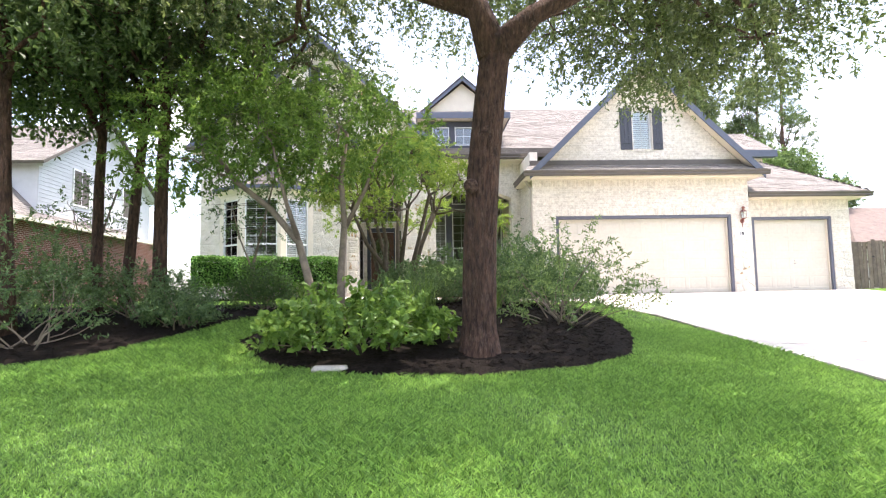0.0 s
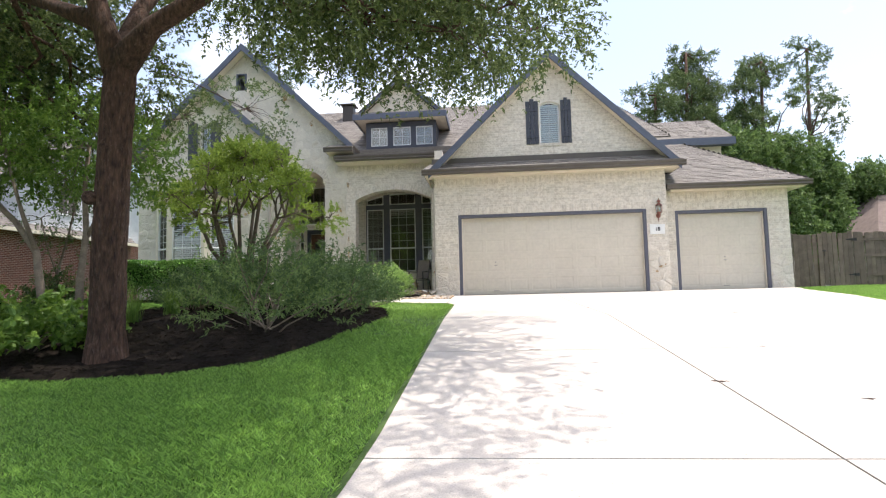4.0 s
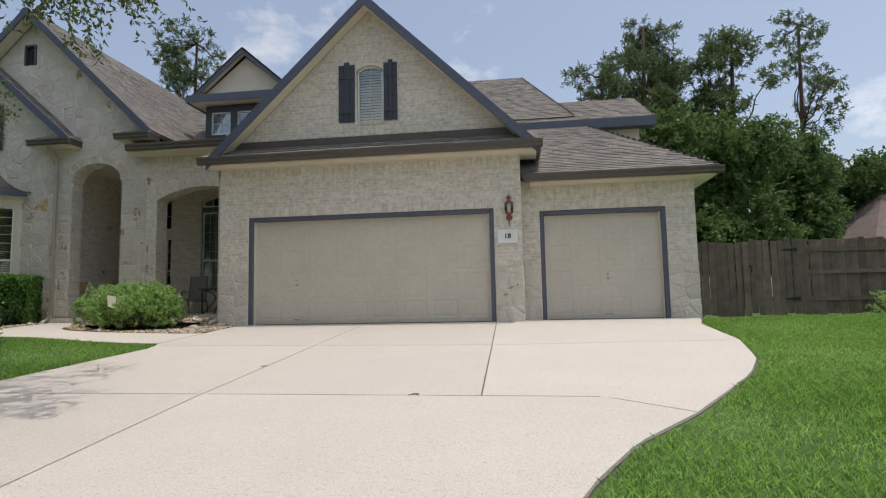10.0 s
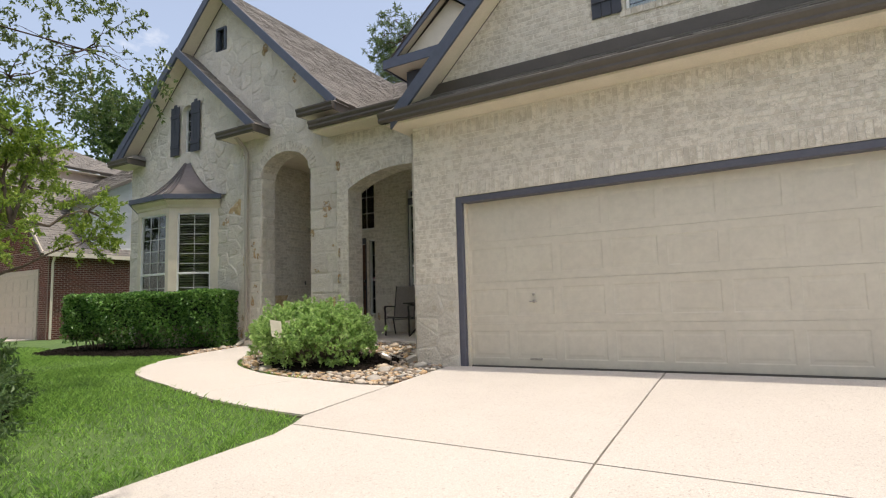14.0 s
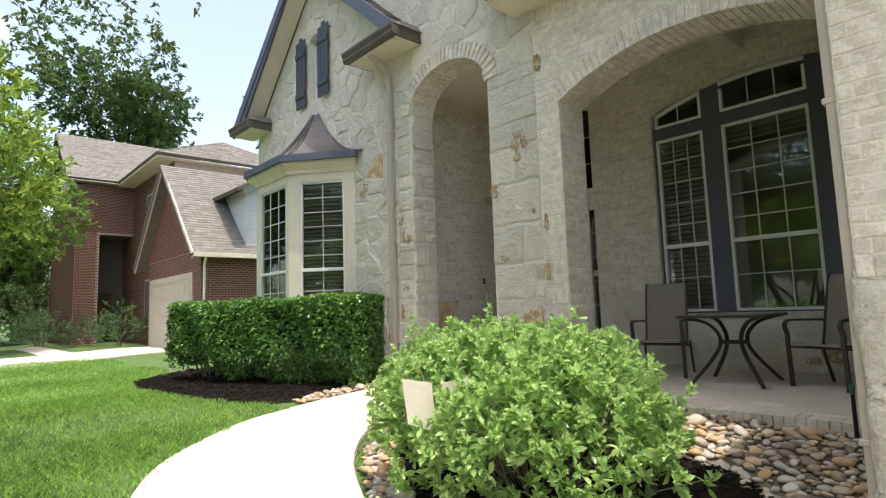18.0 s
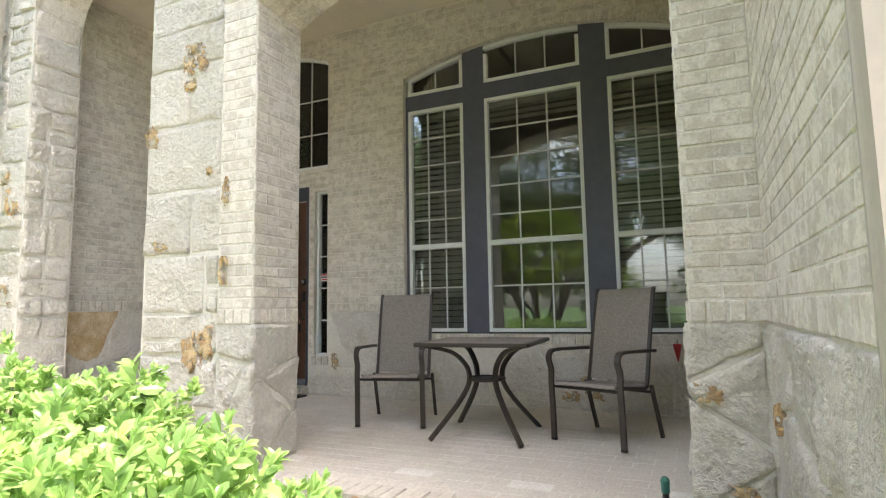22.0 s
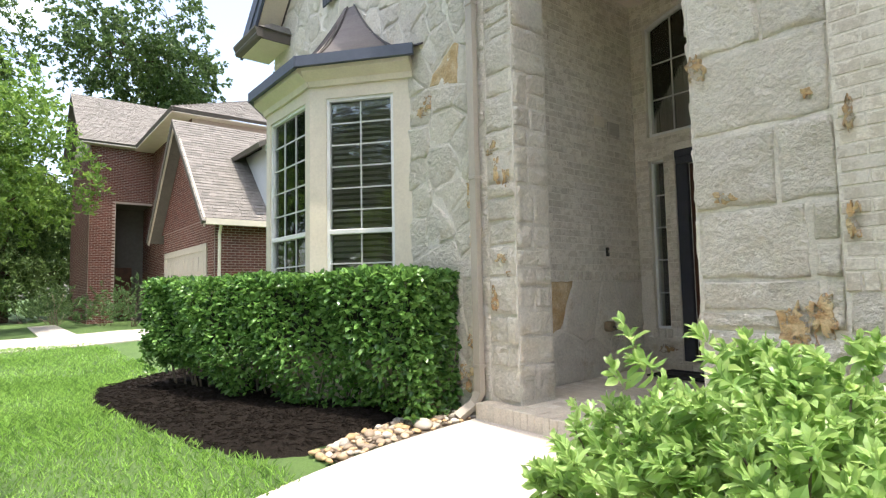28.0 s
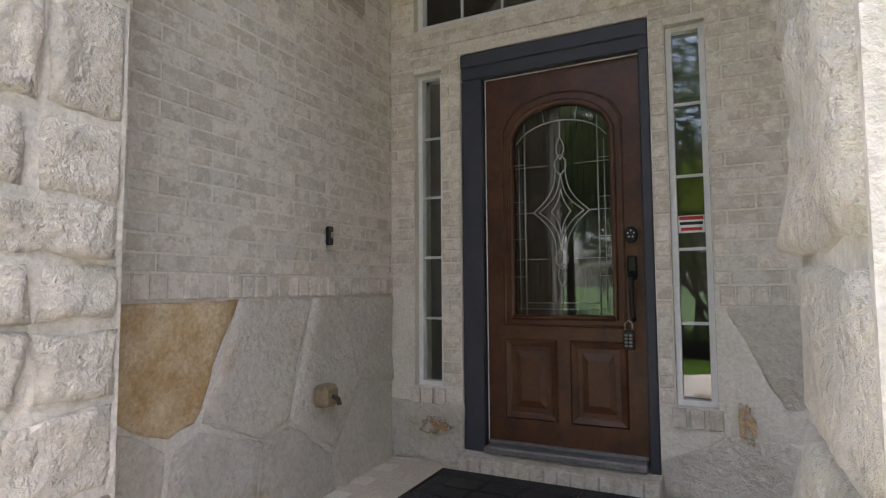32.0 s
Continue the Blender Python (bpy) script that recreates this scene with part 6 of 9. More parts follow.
for x, y, s in spots:
    ob = new("river_rock", rock_meshes[int(r.integers(6))])
    ob.parent = rock_bed
    ob.matrix_local = pose(x, y, rock_z(x, y) + 0.012 + s * 0.42, *r.uniform(-14, 14, 2), r.uniform(0, 360)) @ Matrix.Diagonal((s, s * r.uniform(0.75, 1.1), s * r.uniform(0.8, 1.15), 1))


# lawn blades
def lawn(count, x0, x1, y0, y1, seed, size=1.0):
    r = np.random.default_rng(seed)
    x, y = r.uniform(x0, x1, count), r.uniform(y0, y1, count)
    keep = np.ones(count, bool)
    dl, dr = np.interp(y, [2.7, 3.1, 4.2, 13.9, 14.4, 18], [4.2, 4.46, 4.5, 4.42, 4.2, 4.2]), np.array([drive_right(v) for v in np.linspace(3.3, 18, 60)])
    drr = np.interp(y, np.linspace(3.3, 18, 60), dr)
    keep &= ~((x > dl - 0.02) & (x < drr + 0.045) & (y < 18)) & (y > 2.72) & ~((y > 17.9) & (x > -8) & (x < 14.6))
    ids = np.nonzero(keep)[0]
    walk_poly = WALK_OUT + WALK_IN[::-1]
    polys = [ISLAND, SIDE, HEDGE_BED, walk_poly, ROCKS, ROCKS2]
    for poly in polys:
        px, py = np.array([p[0] for p in poly]), np.array([p[1] for p in poly])
        ins = np.zeros(len(ids), bool)
        X, Y = x[ids], y[ids]
        for k in range(len(poly)):
            ax, ay, bx, by = px[k - 1], py[k - 1], px[k], py[k]
            if ay != by:
                ins ^= ((ay > Y) != (by > Y)) & (X < (bx - ax) * (Y - ay) / (by - ay) + ax)
        ids = ids[~ins]
    x, y = x[ids], y[ids]
    n = len(x)
    a, tilt = r.uniform(0, 2 * math.pi, n), r.uniform(0.15, 0.95, n)
    h = r.uniform(0.035, 0.075, n) * size * (0.8 + 0.35 * np.sin(x * 1.7 + np.sin(y * 1.3)) * np.sin(y * 1.1))
    w = r.uniform(0.0026, 0.0046, n) * size
    base = np.stack([x, y, ground_z(x, y) - 0.01], 1)
    d = np.stack([np.cos(a) * tilt, np.sin(a) * tilt, np.ones(n)], 1)
    s = np.stack([-np.sin(a), np.cos(a), np.zeros(n)], 1) * w[:, None]
    mid = base + d * (h * 0.55)[:, None]
    tip = base + d * h[:, None] * np.array([1.35, 1.35, 0.9])
    v = np.stack([base - s, base + s, mid + s * 0.9, tip, mid - s * 0.9], 1)
    f = np.arange(5 * n).reshape(n, 5)
    return array_mesh("grass", v, f, L_GRASS)


for nm, args, lab in (("lawn_grass", (250000, -5.5, 4.6, 2.7, 8.5, 121, 1.15), "lush green lawn before the oak bed"), ("lawn_grass", (120000, -9, 4.6, 8.5, 17.5, 122, 1.25), "sunlit lawn between beds and path"),
                      ("lawn_grass", (175000, 10.3, 17.5, 2.7, 17.8, 123, 1.25), "mown lawn beside the driveway"), ("lawn_grass", (63000, -16, -5.5, 2.7, 18, 124, 1.6), "lawn towards the neighbour"), ("lawn_grass", (40000, 17.5, 26, 3.3, 19, 125, 1.8), "lawn along the fence")):
    ob = new(nm, lawn(*args))
    tagged(ob, lab, "grass", kind="stuff")

# ---- front door ----
M_WOOD = surface("dark stained mahogany", ((0.060, 0.022, 0.010), (0.105, 0.040, 0.018)), 0.38, 5, 50, 0.15, 40, stain=(0.035, 0.012, 0.006), stain_scale=6, stain_amount=0.25)
M_BLACK = surface("black metal", ((0.012, 0.012, 0.012), (0.02, 0.02, 0.02)), 0.4, 20, 80, 0.05, 120, metal=0.4)
M_LEAD = surface("bright lead came", ((0.55, 0.55, 0.52), (0.45, 0.45, 0.43)), 0.35, 20, 60, 0.1, 90, metal=0.8)
M_ALU = surface("grey threshold metal", ((0.20, 0.20, 0.21), (0.26, 0.26, 0.27)), 0.4, 8, 60, 0.05, 90, metal=0.6)
DX0, DX1, DZ0, DZ1 = -1.79, -0.90, FLOOR + 0.150, 2.60
DY = BACK + 0.07
door = thing("door_3", ((DX0 + DX1) / 2, DY, DZ0), "dark mahogany front door with an arched leaded-glass light", "front door", kind="structure")
W2, H2 = (DX1 - DX0) / 2, DZ1 - DZ0
G0, G1, GZ0, GZS, GZ1 = -0.278, 0.284, 0.735, 1.765, 1.945
garch = arch(G0, G1, GZS, GZ1)
m = MB()
wall_x(m, 0, 0.045, [(-W2, G0, 0, H2), (G1, W2, 0, H2), (G0, G1, 0, GZ0), (G0, G1, garch, H2)], 18)
part("slab", m, M_WOOD, door)
for a, b in ((-0.34, -0.03), (0.04, 0.35)):
    m = MB()
    rings = [(a, b, 0.14, 0.60, -0.001), (a + 0.012, b - 0.012, 0.152, 0.588, -0.014), (a + 0.035, b - 0.035, 0.175, 0.565, -0.006), (a + 0.05, b - 0.05, 0.19, 0.55, 0.006), (a + 0.10, b - 0.10, 0.25, 0.49, -0.012)]
    for p, q, s, t, d in rings:
        m.v.extend([(p, d, s), (q, d, s), (q, d, t), (p, d, t)])
    for k in range(4):
        m.f.extend((4 * k + i, 4 * k + (i + 1) % 4, 4 * k + 4 + (i + 1) % 4, 4 * k + 4 + i) for i in range(4))
    m.f.append((16, 17, 18, 19))
    part("panel", m, M_WOOD, door)
outline = [(G0 - 0.012, GZ0 - 0.012), (G1 + 0.012, GZ0 - 0.012)] + [(x, garch(min(max(x, G0), G1)) + 0.012) for x in np.linspace(G1 + 0.012, G0 - 0.012, 19)]
part("moulding", MB().tube([(x, -0.004, z) for x, z in outline + outline[:2]], 0.017, 8), M_WOOD, door, smooth=True)
part("moulding", MB().tube([(x * 1.16 - 0.0008, 0.0, GZ0 + (z - GZ0) * 1.05 - 0.045 * (z < GZ0 + 0.1)) for x, z in outline + outline[:2]], 0.009, 8), M_WOOD, door, smooth=True)
m = MB()
wall_x(m, 0.018, 0.024, [(G0 - 0.01, G1 + 0.01, GZ0 - 0.01, lambda x: garch(min(max(x, G0 + 1e-4), G1 - 1e-4)) + 0.005)], 18)
pane = part("pane", m, M_GLASS, door, "clear bevelled glass")
pane.visible_shadow = False


def came(pts, rad=0.0035, closed=False):
    pts = [(x, 0.014, z) for x, z in pts]
    part("came", MB().tube(pts + pts[:1] if closed else pts, rad, 6), M_LEAD, door, smooth=True)


inner = 0.07
came([(G0 + inner, GZ0 + inner), (G1 - inner, GZ0 + inner)])
for x in (G0 + inner, G1 - inner):
    came([(x, GZ0 + 0.0), (x, garch(x) - inner * 0.4)])
came([(x, garch(x) - 0.09) for x in np.linspace(G0 + 0.02, G1 - 0.02, 15)])
came([(G0 + 0.035, GZ0 + 0.02), (G0 + 0.035, 1.72)], 0.0025)
came([(G1 - 0.035, GZ0 + 0.02), (G1 - 0.035, 1.72)], 0.0025)
came([(G0 + 0.02, GZ0 + 0.035), (G1 - 0.02, GZ0 + 0.035)], 0.0025)
cxg, czg = (G0 + G1) / 2, 1.325


def oval(x, z, a, b, n=16):
    return [(x + a * math.cos(2 * math.pi * k / n), z + b * math.sin(2 * math.pi * k / n)) for k in range(n)]


def petal(x0, z0, x1, z1, bulge, n=10):
    out = []
    for k in range(n + 1):
        t = k / n
        px, pz = x0 + (x1 - x0) * t, z0 + (z1 - z0) * t
        l = math.hypot(x1 - x0, z1 - z0)
        out.append((px - (z1 - z0) / l * bulge * math.sin(math.pi * t), pz + (x1 - x0) / l * bulge * math.sin(math.pi * t)))
    return out


for s in (-1, 1):
    came(petal(cxg, czg + 0.22, cxg + s * 0.13, czg, -s * 0.035))
    came(petal(cxg, czg - 0.22, cxg + s * 0.13, czg, s * 0.035))
    came(petal(cxg, czg + 0.13, cxg + s * 0.055, czg, -s * 0.01))
    came(petal(cxg, czg - 0.13, cxg + s * 0.055, czg, s * 0.01))
    came(petal(cxg + s * 0.03, czg + 0.30, cxg + s * 0.16, czg - 0.0, -s * 0.05))
    came(petal(cxg + s * 0.03, czg - 0.30, cxg + s * 0.16, czg + 0.0, s * 0.05))
    came(petal(cxg, czg + 0.21, cxg, czg + 0.33, s * 0.035))
    came(petal(cxg, czg + 0.30, cxg, czg + 0.43, s * 0.022))
    came(petal(cxg, czg - 0.21, cxg, czg - 0.33, s * 0.035))
    came(petal(cxg, czg - 0.30, cxg, czg - 0.43, s * 0.022))
    came([(cxg + s * 0.16, czg), (cxg + s * 0.2, czg)])
came([(cxg, czg + 0.43), (cxg, garch(cxg) - 0.09)])
came([(cxg, czg - 0.43), (cxg, GZ0 + inner)])
for z in (czg + 0.27, czg, czg - 0.27):
    for s in (-1, 1):
        came([(cxg + s * (0.08 if z != czg else 0.2), z), (cxg + s * 0.27, z)], 0.0025)
for z in (GZ0 + 0.22, GZ0 + 0.44, GZ0 + 0.66, GZ0 + 0.88):
    for x in (G0, G1 - inner):
        came([(x, z), (x + inner, z)], 0.0025)
for x in (-0.09, 0.09):
    came([(cxg + x, garch(cxg + x) - 0.088), (cxg + x * 1.12, garch(cxg + x * 1.12) - 0.01)], 0.0025)
# jambs and head with stepped slate-blue mouldings
for name, boxes in (("jamb", [(DOORO[0] - (DX0 + DX1) / 2, -W2 - 0.004)]), ("jamb", [(W2 + 0.004, DOORO[1] - (DX0 + DX1) / 2)])):
    m = MB()
    (a, b), = boxes
    m.chamfer_box(a, b, -0.055, 0.09, -0.06, H2 + 0.004, 0.008)
    inner_edge = b if a < 0 else a
    m.chamfer_box(min(inner_edge, inner_edge - 0.05 * (1 if a < 0 else -1)), max(inner_edge, inner_edge - 0.05 * (1 if a < 0 else -1)), -0.035, 0.0, -0.06, H2, 0.006)
    part(name, m, M_NAVY, door, "slate-blue door jamb")
part("head", MB().chamfer_box(DOORO[0] - (DX0 + DX1) / 2, DOORO[1] - (DX0 + DX1) / 2, -0.055, 0.09, H2 + 0.006, DOORO[2] - DZ0, 0.008).chamfer_box(DOORO[0] - (DX0 + DX1) / 2, DOORO[1] - (DX0 + DX1) / 2, -0.07, -0.05, H2 + 0.08, DOORO[2] - DZ0 - 0.01, 0.006), M_NAVY, door, "slate-blue door head")
part("threshold", MB().chamfer_box(-W2, W2, -0.10, 0.05, -0.05, -0.008, 0.01).chamfer_box(-W2, W2, -0.02, 0.05, -0.008, 0.012, 0.004), M_ALU, door, "grey metal threshold")
part("weather_strip", MB().box(-W2 - 0.004, -W2 + 0.002, -0.004, 0.02, 0, H2).box(-W2, W2, -0.004, 0.02, H2 - 0.002, H2 + 0.005), M_WHITE, door, "pale weather strip")
k = part("keypad", MB().lathe([(0.034, 0), (0.034, 0.02), (0.028, 0.026), (0.0, 0.026)], 18), M_BLACK, door, "round black keypad lock")
k.matrix_local = pose(W2 - 0.06, 0, 1.17, 90) @ Matrix.Diagonal((1, 1.35, 1, 1))
for a in range(5):
    b = part("button", MB().lathe([(0.005, 0), (0.005, 0.002), (0, 0.002)], 8), M_WHITE, door)
    b.matrix_local = pose(W2 - 0.06 + 0.016 * math.cos(a * 1.256 + 1.57), -0.026, 1.175 + 0.018 * math.sin(a * 1.256 + 1.57), 90)
part("handle", MB().chamfer_box(W2 - 0.085, W2 - 0.035, -0.02, 0, 0.93, 1.06, 0.012).tube([(W2 - 0.06, -0.015, 0.97), (W2 - 0.06, -0.065, 0.94), (W2 - 0.06, -0.07, 0.84), (W2 - 0.06, -0.055, 0.74), (W2 - 0.06, -0.005, 0.72)], [0.012, 0.012, 0.013, 0.012, 0.014], 10), M_BLACK, door, "black pull handle", smooth=False)
lb = thing("lockbox", (DX1 - 0.075, DY - 0.09, DZ0 + 0.62), "small black key lockbox hanging on the door handle", "lockbox")
part("body", MB().chamfer_box(-0.03, 0.03, -0.018, 0.018, -0.05, 0.05, 0.006), M_BLACK, lb)
part("shackle", MB().tube([(-0.018, 0, 0.045), (-0.018, 0, 0.085), (0, 0, 0.1), (0.018, 0, 0.085), (0.018, 0, 0.045)], 0.005, 8), M_STEEL, lb, smooth=True)
for i in range(8):
    part("button", MB().chamfer_box(-0.02 + (i % 2) * 0.022, -0.004 + (i % 2) * 0.022, -0.021, -0.017, -0.035 + (i // 2) * 0.018, -0.023 + (i // 2) * 0.018, 0.002), M_ALU, lb)

st = thing("sticker", (-0.665, WY + 0.036, 1.66), "small red and white security sticker on the sidelight", "sticker")
part("paper", MB().box(-0.062, 0.062, 0, 0.001, -0.045, 0.045), M_WHITE, st)
M_RED = surface("red print", ((0.5, 0.02, 0.02), (0.42, 0.02, 0.02)), 0.5)
part("band", MB().box(-0.058, 0.058, -0.001, 0, 0.022, 0.041), M_RED, st)
part("line", MB().box(-0.055, 0.055, -0.001, 0, -0.004, 0.012), M_BLACK, st)
part("line", MB().box(-0.05, 0.05, -0.001, 0, -0.034, -0.018), M_RED, st)
bell = thing("doorbell", (-2.40, 21.25, 1.62), "small narrow doorbell on the entry wall", "doorbell")
part("plate", MB().chamfer_box(-0.01, 0.022, -0.018, 0.018, -0.05, 0.05, 0.006), M_BLACK, bell)
part("button", MB().chamfer_box(0.02, 0.028, -0.009, 0.009, -0.012, 0.02, 0.003), M_STEEL, bell)
sp = thing("tap_cover", (-2.37, 21.18, 0.80), "beige hose tap cover low on the stone entry wall", "tap cover")
part("body", MB().chamfer_box(-0.03, 0.06, -0.06, 0.06, -0.055, 0.055, 0.02), surface("beige foam", ((0.30, 0.24, 0.15), (0.24, 0.19, 0.12)), 0.9), sp)
part("spout", MB().tube([(0.055, 0, 0), (0.09, 0, -0.01), (0.1, 0, -0.04)], 0.012, 8), M_IRON, sp)
vt = thing("wall_vent", (-2.405, 21.2, 3.1), "small square vent in the brick entry wall", "vent")
part("frame", MB().chamfer_box(-0.005, 0.012, -0.09, 0.09, -0.06, 0.06, 0.004), M_CREAM, vt)
for i in range(4):
    part("slat", MB().box(0.012, 0.018, -0.08, 0.08, -0.045 + i * 0.026, -0.035 + i * 0.026), M_CREAM, vt)

M_RUBBER = surface("black rubber", ((0.012, 0.012, 0.013), (0.022, 0.022, 0.022)), 0.6, 10, 60, 0.4, 80)
mat_t = thing("doormat", (-1.39, 21.56, floor_z(21.7)), "black rubber doormat with an openwork border", "doormat")
part("base", MB().chamfer_box(-0.62, 0.62, -0.25, 0.25, 0.002, 0.008, 0.003), surface("dusty black rubber", ((0.05, 0.046, 0.042), (0.022, 0.021, 0.02)), 0.8, 14, 80, 0.4, 80), mat_t)
for a, b, c, d in ((-0.625, 0.625, -0.256, -0.243), (-0.625, 0.625, 0.243, 0.256), (-0.625, -0.612, -0.243, 0.243), (0.612, 0.625, -0.243, 0.243)):
    part("rim", MB().chamfer_box(a, b, c, d, 0.0, 0.018, 0.004), M_RUBBER, mat_t)
m = MB()
for i in range(44):
    for j in range(4):
        for s in (-1, 1):
            m.tube([(-0.60 + i * 0.028 + 0.013 * math.cos(a), s * (0.235 - j * 0.026) + 0.011 * math.sin(a), 0.014) for a in np.linspace(0, 6.283, 7)], 0.0042, 4)
part("border", m, M_RUBBER, mat_t, kind="stuff")
for i in range(5):
    for j in range(2):
        part("pad", MB().chamfer_box(-0.52 + i * 0.21 + 0.02 * j, -0.33 + i * 0.21 + 0.02 * j, -0.14 + j * 0.145, -0.01 + j * 0.145, 0.008, 0.016, 0.004), M_RUBBER, mat_t)

# ---- porch furniture ----
M_SLING = surface("taupe woven sling", ((0.31, 0.265, 0.225), (0.23, 0.195, 0.165)), 0.85, 60, 140, 0.3, 200)
M_BRONZE = surface("bronze powder-coated metal", ((0.052, 0.038, 0.030), (0.04, 0.03, 0.024)), 0.45, 30, 90, 0.08, 200)


def sheet(m, line, half, thick):
    """A bent cloth: a line of (y, z) drawn across x from -half to half."""
    n = len(line)
    for x in (-half, half):
        for y, z in line:
            m.v.append((x, y, z))
    base = len(m.v)
    for x in (-half, half):
        for k, (y, z) in enumerate(line):
            a, b = line[max(k - 1, 0)], line[min(k + 1, n - 1)]
            l = math.hypot(b[0] - a[0], b[1] - a[1])
            m.v.append((x, y + (b[1] - a[1]) / l * thick, z - (b[0] - a[0]) / l * thick))
    o = base - 2 * n
    for k in range(n - 1):
        m.f.extend([(o + k, o + k + 1, o + n + k + 1, o + n + k), (base + k, base + n + k, base + n + k + 1, base + k + 1), (o + k, base + k, base + k + 1, o + k + 1), (o + n + k, o + n + k + 1, base + n + k + 1, base + n + k)])
    m.f.extend([(o, o + n, base + n, base), (o + n - 1, base + n - 1, base + 2 * n - 1, o + 2 * n - 1)])


def flat_bar(m, pts, x, w=0.016, d=0.011):
    """A flat metal bar bent in the plane of constant x: points (y, z)."""
    n = len(pts)
    rows = []
    for k, (y, z) in enumerate(pts):
        a, b = pts[max(k - 1, 0)], pts[min(k + 1, n - 1)]
        l = max(1e-6, math.hypot(b[0] - a[0], b[1] - a[1]))
        ny, nz = -(b[1] - a[1]) / l * d, (b[0] - a[0]) / l * d
        rows.append([(x - w, y - ny, z - nz), (x + w, y - ny, z - nz), (x + w, y + ny, z + nz), (x - w, y + ny, z + nz)])
    o = len(m.v)
    for r_ in rows:
        m.v.extend(r_)
    for k in range(n - 1):
        m.f.extend((o + 4 * k + i, o + 4 * k + (i + 1) % 4, o + 4 * k + 4 + (i + 1) % 4, o + 4 * k + 4 + i) for i in range(4))
    m.f.extend([(o, o + 3, o + 2, o + 1), (o + 4 * n - 4, o + 4 * n - 3, o + 4 * n - 2, o + 4 * n - 1)])


def curve2(pts, n=16):
    return [(p[0], p[1]) for p in smooth_line(pts, n)]


def patio_chair(at, turn, label):
    c = thing("patio_chair", at, label, "chair", "chairs on the porch", turn)
    for s in (-1, 1):
        x = s * 0.285
        m = MB()
        flat_bar(m, curve2([(-0.26, 0.0), (-0.265, 0.2), (-0.275, 0.42), (-0.27, 0.52), (-0.30, 0.60), (-0.27, 0.655), (-0.18, 0.665), (0.0, 0.66), (0.2, 0.655), (0.245, 0.65)], 30), x, 0.020, 0.011)
        part("front_leg", m, M_BRONZE, c, "front leg that bends into the armrest")
        m = MB()
        flat_bar(m, curve2([(0.33, 0.0), (0.25, 0.22), (0.19, 0.40)], 8), x * 0.97, 0.013, 0.011)
        part("rear_leg", m, M_BRONZE, c)
        m = MB()
        flat_bar(m, curve2([(-0.25, 0.425), (0.0, 0.395), (0.16, 0.385), (0.2, 0.46), (0.27, 0.75), (0.36, 1.09), (0.385, 1.12)], 24), x * 0.86, 0.012, 0.012)
        part("side_rail", m, M_BRONZE, c)
        part("foot_cap", MB().chamfer_box(x - 0.022, x + 0.022, -0.275, -0.245, 0.0, 0.02, 0.004), M_BLACK, c)
    for y, z in ((-0.25, 0.415), (0.17, 0.375)):
        part("crossbar", MB().tube([(-0.285, y, z - 0.02), (0.285, y, z - 0.02)], 0.011, 8), M_BRONZE, c, smooth=True)
    m = MB()
    sheet(m, curve2([(-0.285, 0.415), (-0.25, 0.437), (-0.1, 0.415), (0.08, 0.40), (0.17, 0.40)], 12), 0.245, 0.004)
    part("seat", m, M_SLING, c, "taupe woven sling seat")
    m = MB()
    sheet(m, curve2([(0.185, 0.42), (0.22, 0.55), (0.265, 0.75), (0.335, 1.03), (0.375, 1.12), (0.41, 1.125)], 16), 0.245, 0.004)
    part("backrest", m, M_SLING, c, "taupe woven sling back")
    return c


patio_chair((0.90, 20.96, floor_z(20.96)), 14, "high-backed taupe sling patio chair with bronze frame beside the bistro table")
patio_chair((2.71, 20.90, floor_z(20.9)), -22, "taupe sling patio chair with bronze frame turned towards the table")
tb = thing("bistro_table", (1.80, 20.80, floor_z(20.8)), "square bronze bistro table with curved legs on the porch", "table", turn=4)
T, E = 0.445, 0.035
part("rim", MB().chamfer_box(-T, T, -T, -T + E, 0.705, 0.735, 0.008).chamfer_box(-T, T, T - E, T, 0.705, 0.735, 0.008).chamfer_box(-T, -T + E, -T + E, T - E, 0.705, 0.735, 0.008).chamfer_box(T - E, T, -T + E, T - E, 0.705, 0.735, 0.008), M_BRONZE, tb)
h_ = T - E - 0.004
for i in range(2):
    for j in range(2):
        part("tile", MB().chamfer_box(-h_ + i * h_ + 0.002, i * h_ - 0.002, -h_ + j * h_ + 0.002, j * h_ - 0.002, 0.712, 0.737, 0.005), M_SLING, tb, "square tile of the tabletop")
for a in (45, 135, 225, 315):
    m = MB()
    flat_bar(m, curve2([(0.50, 0.0), (0.45, 0.05), (0.35, 0.15), (0.24, 0.27), (0.165, 0.38), (0.15, 0.47), (0.19, 0.56), (0.31, 0.655), (0.54, 0.71)], 34), 0, 0.017, 0.014)
    leg = part("leg", m, M_BRONZE, tb)
    leg.matrix_local = pose(0, 0, 0, 0, 0, a)
ring = part("ring", MB().tube([(0.145 * math.cos(a), 0.145 * math.sin(a), 0.43) for a in np.linspace(0, 6.283, 25)], 0.013, 8), M_BRONZE, tb, smooth=True)
part("plate", MB().lathe([(0.14, 0.425), (0.14, 0.435), (0.0, 0.435)], 20), M_BRONZE, tb)
rd = thing("red_ornament", (3.20, BACK - 0.06, 0.86), "small red pointed ornament below the window sill", "ornament")
part("body", MB().lathe([(0.004, -0.09), (0.016, -0.04), (0.032, 0.03), (0.036, 0.06), (0.0, 0.062)], 12), M_RED, rd, smooth=True)
part("cord", MB().tube([(0, 0, 0.06), (0, 0.02, 0.10)], 0.003, 6), M_BLACK, rd)

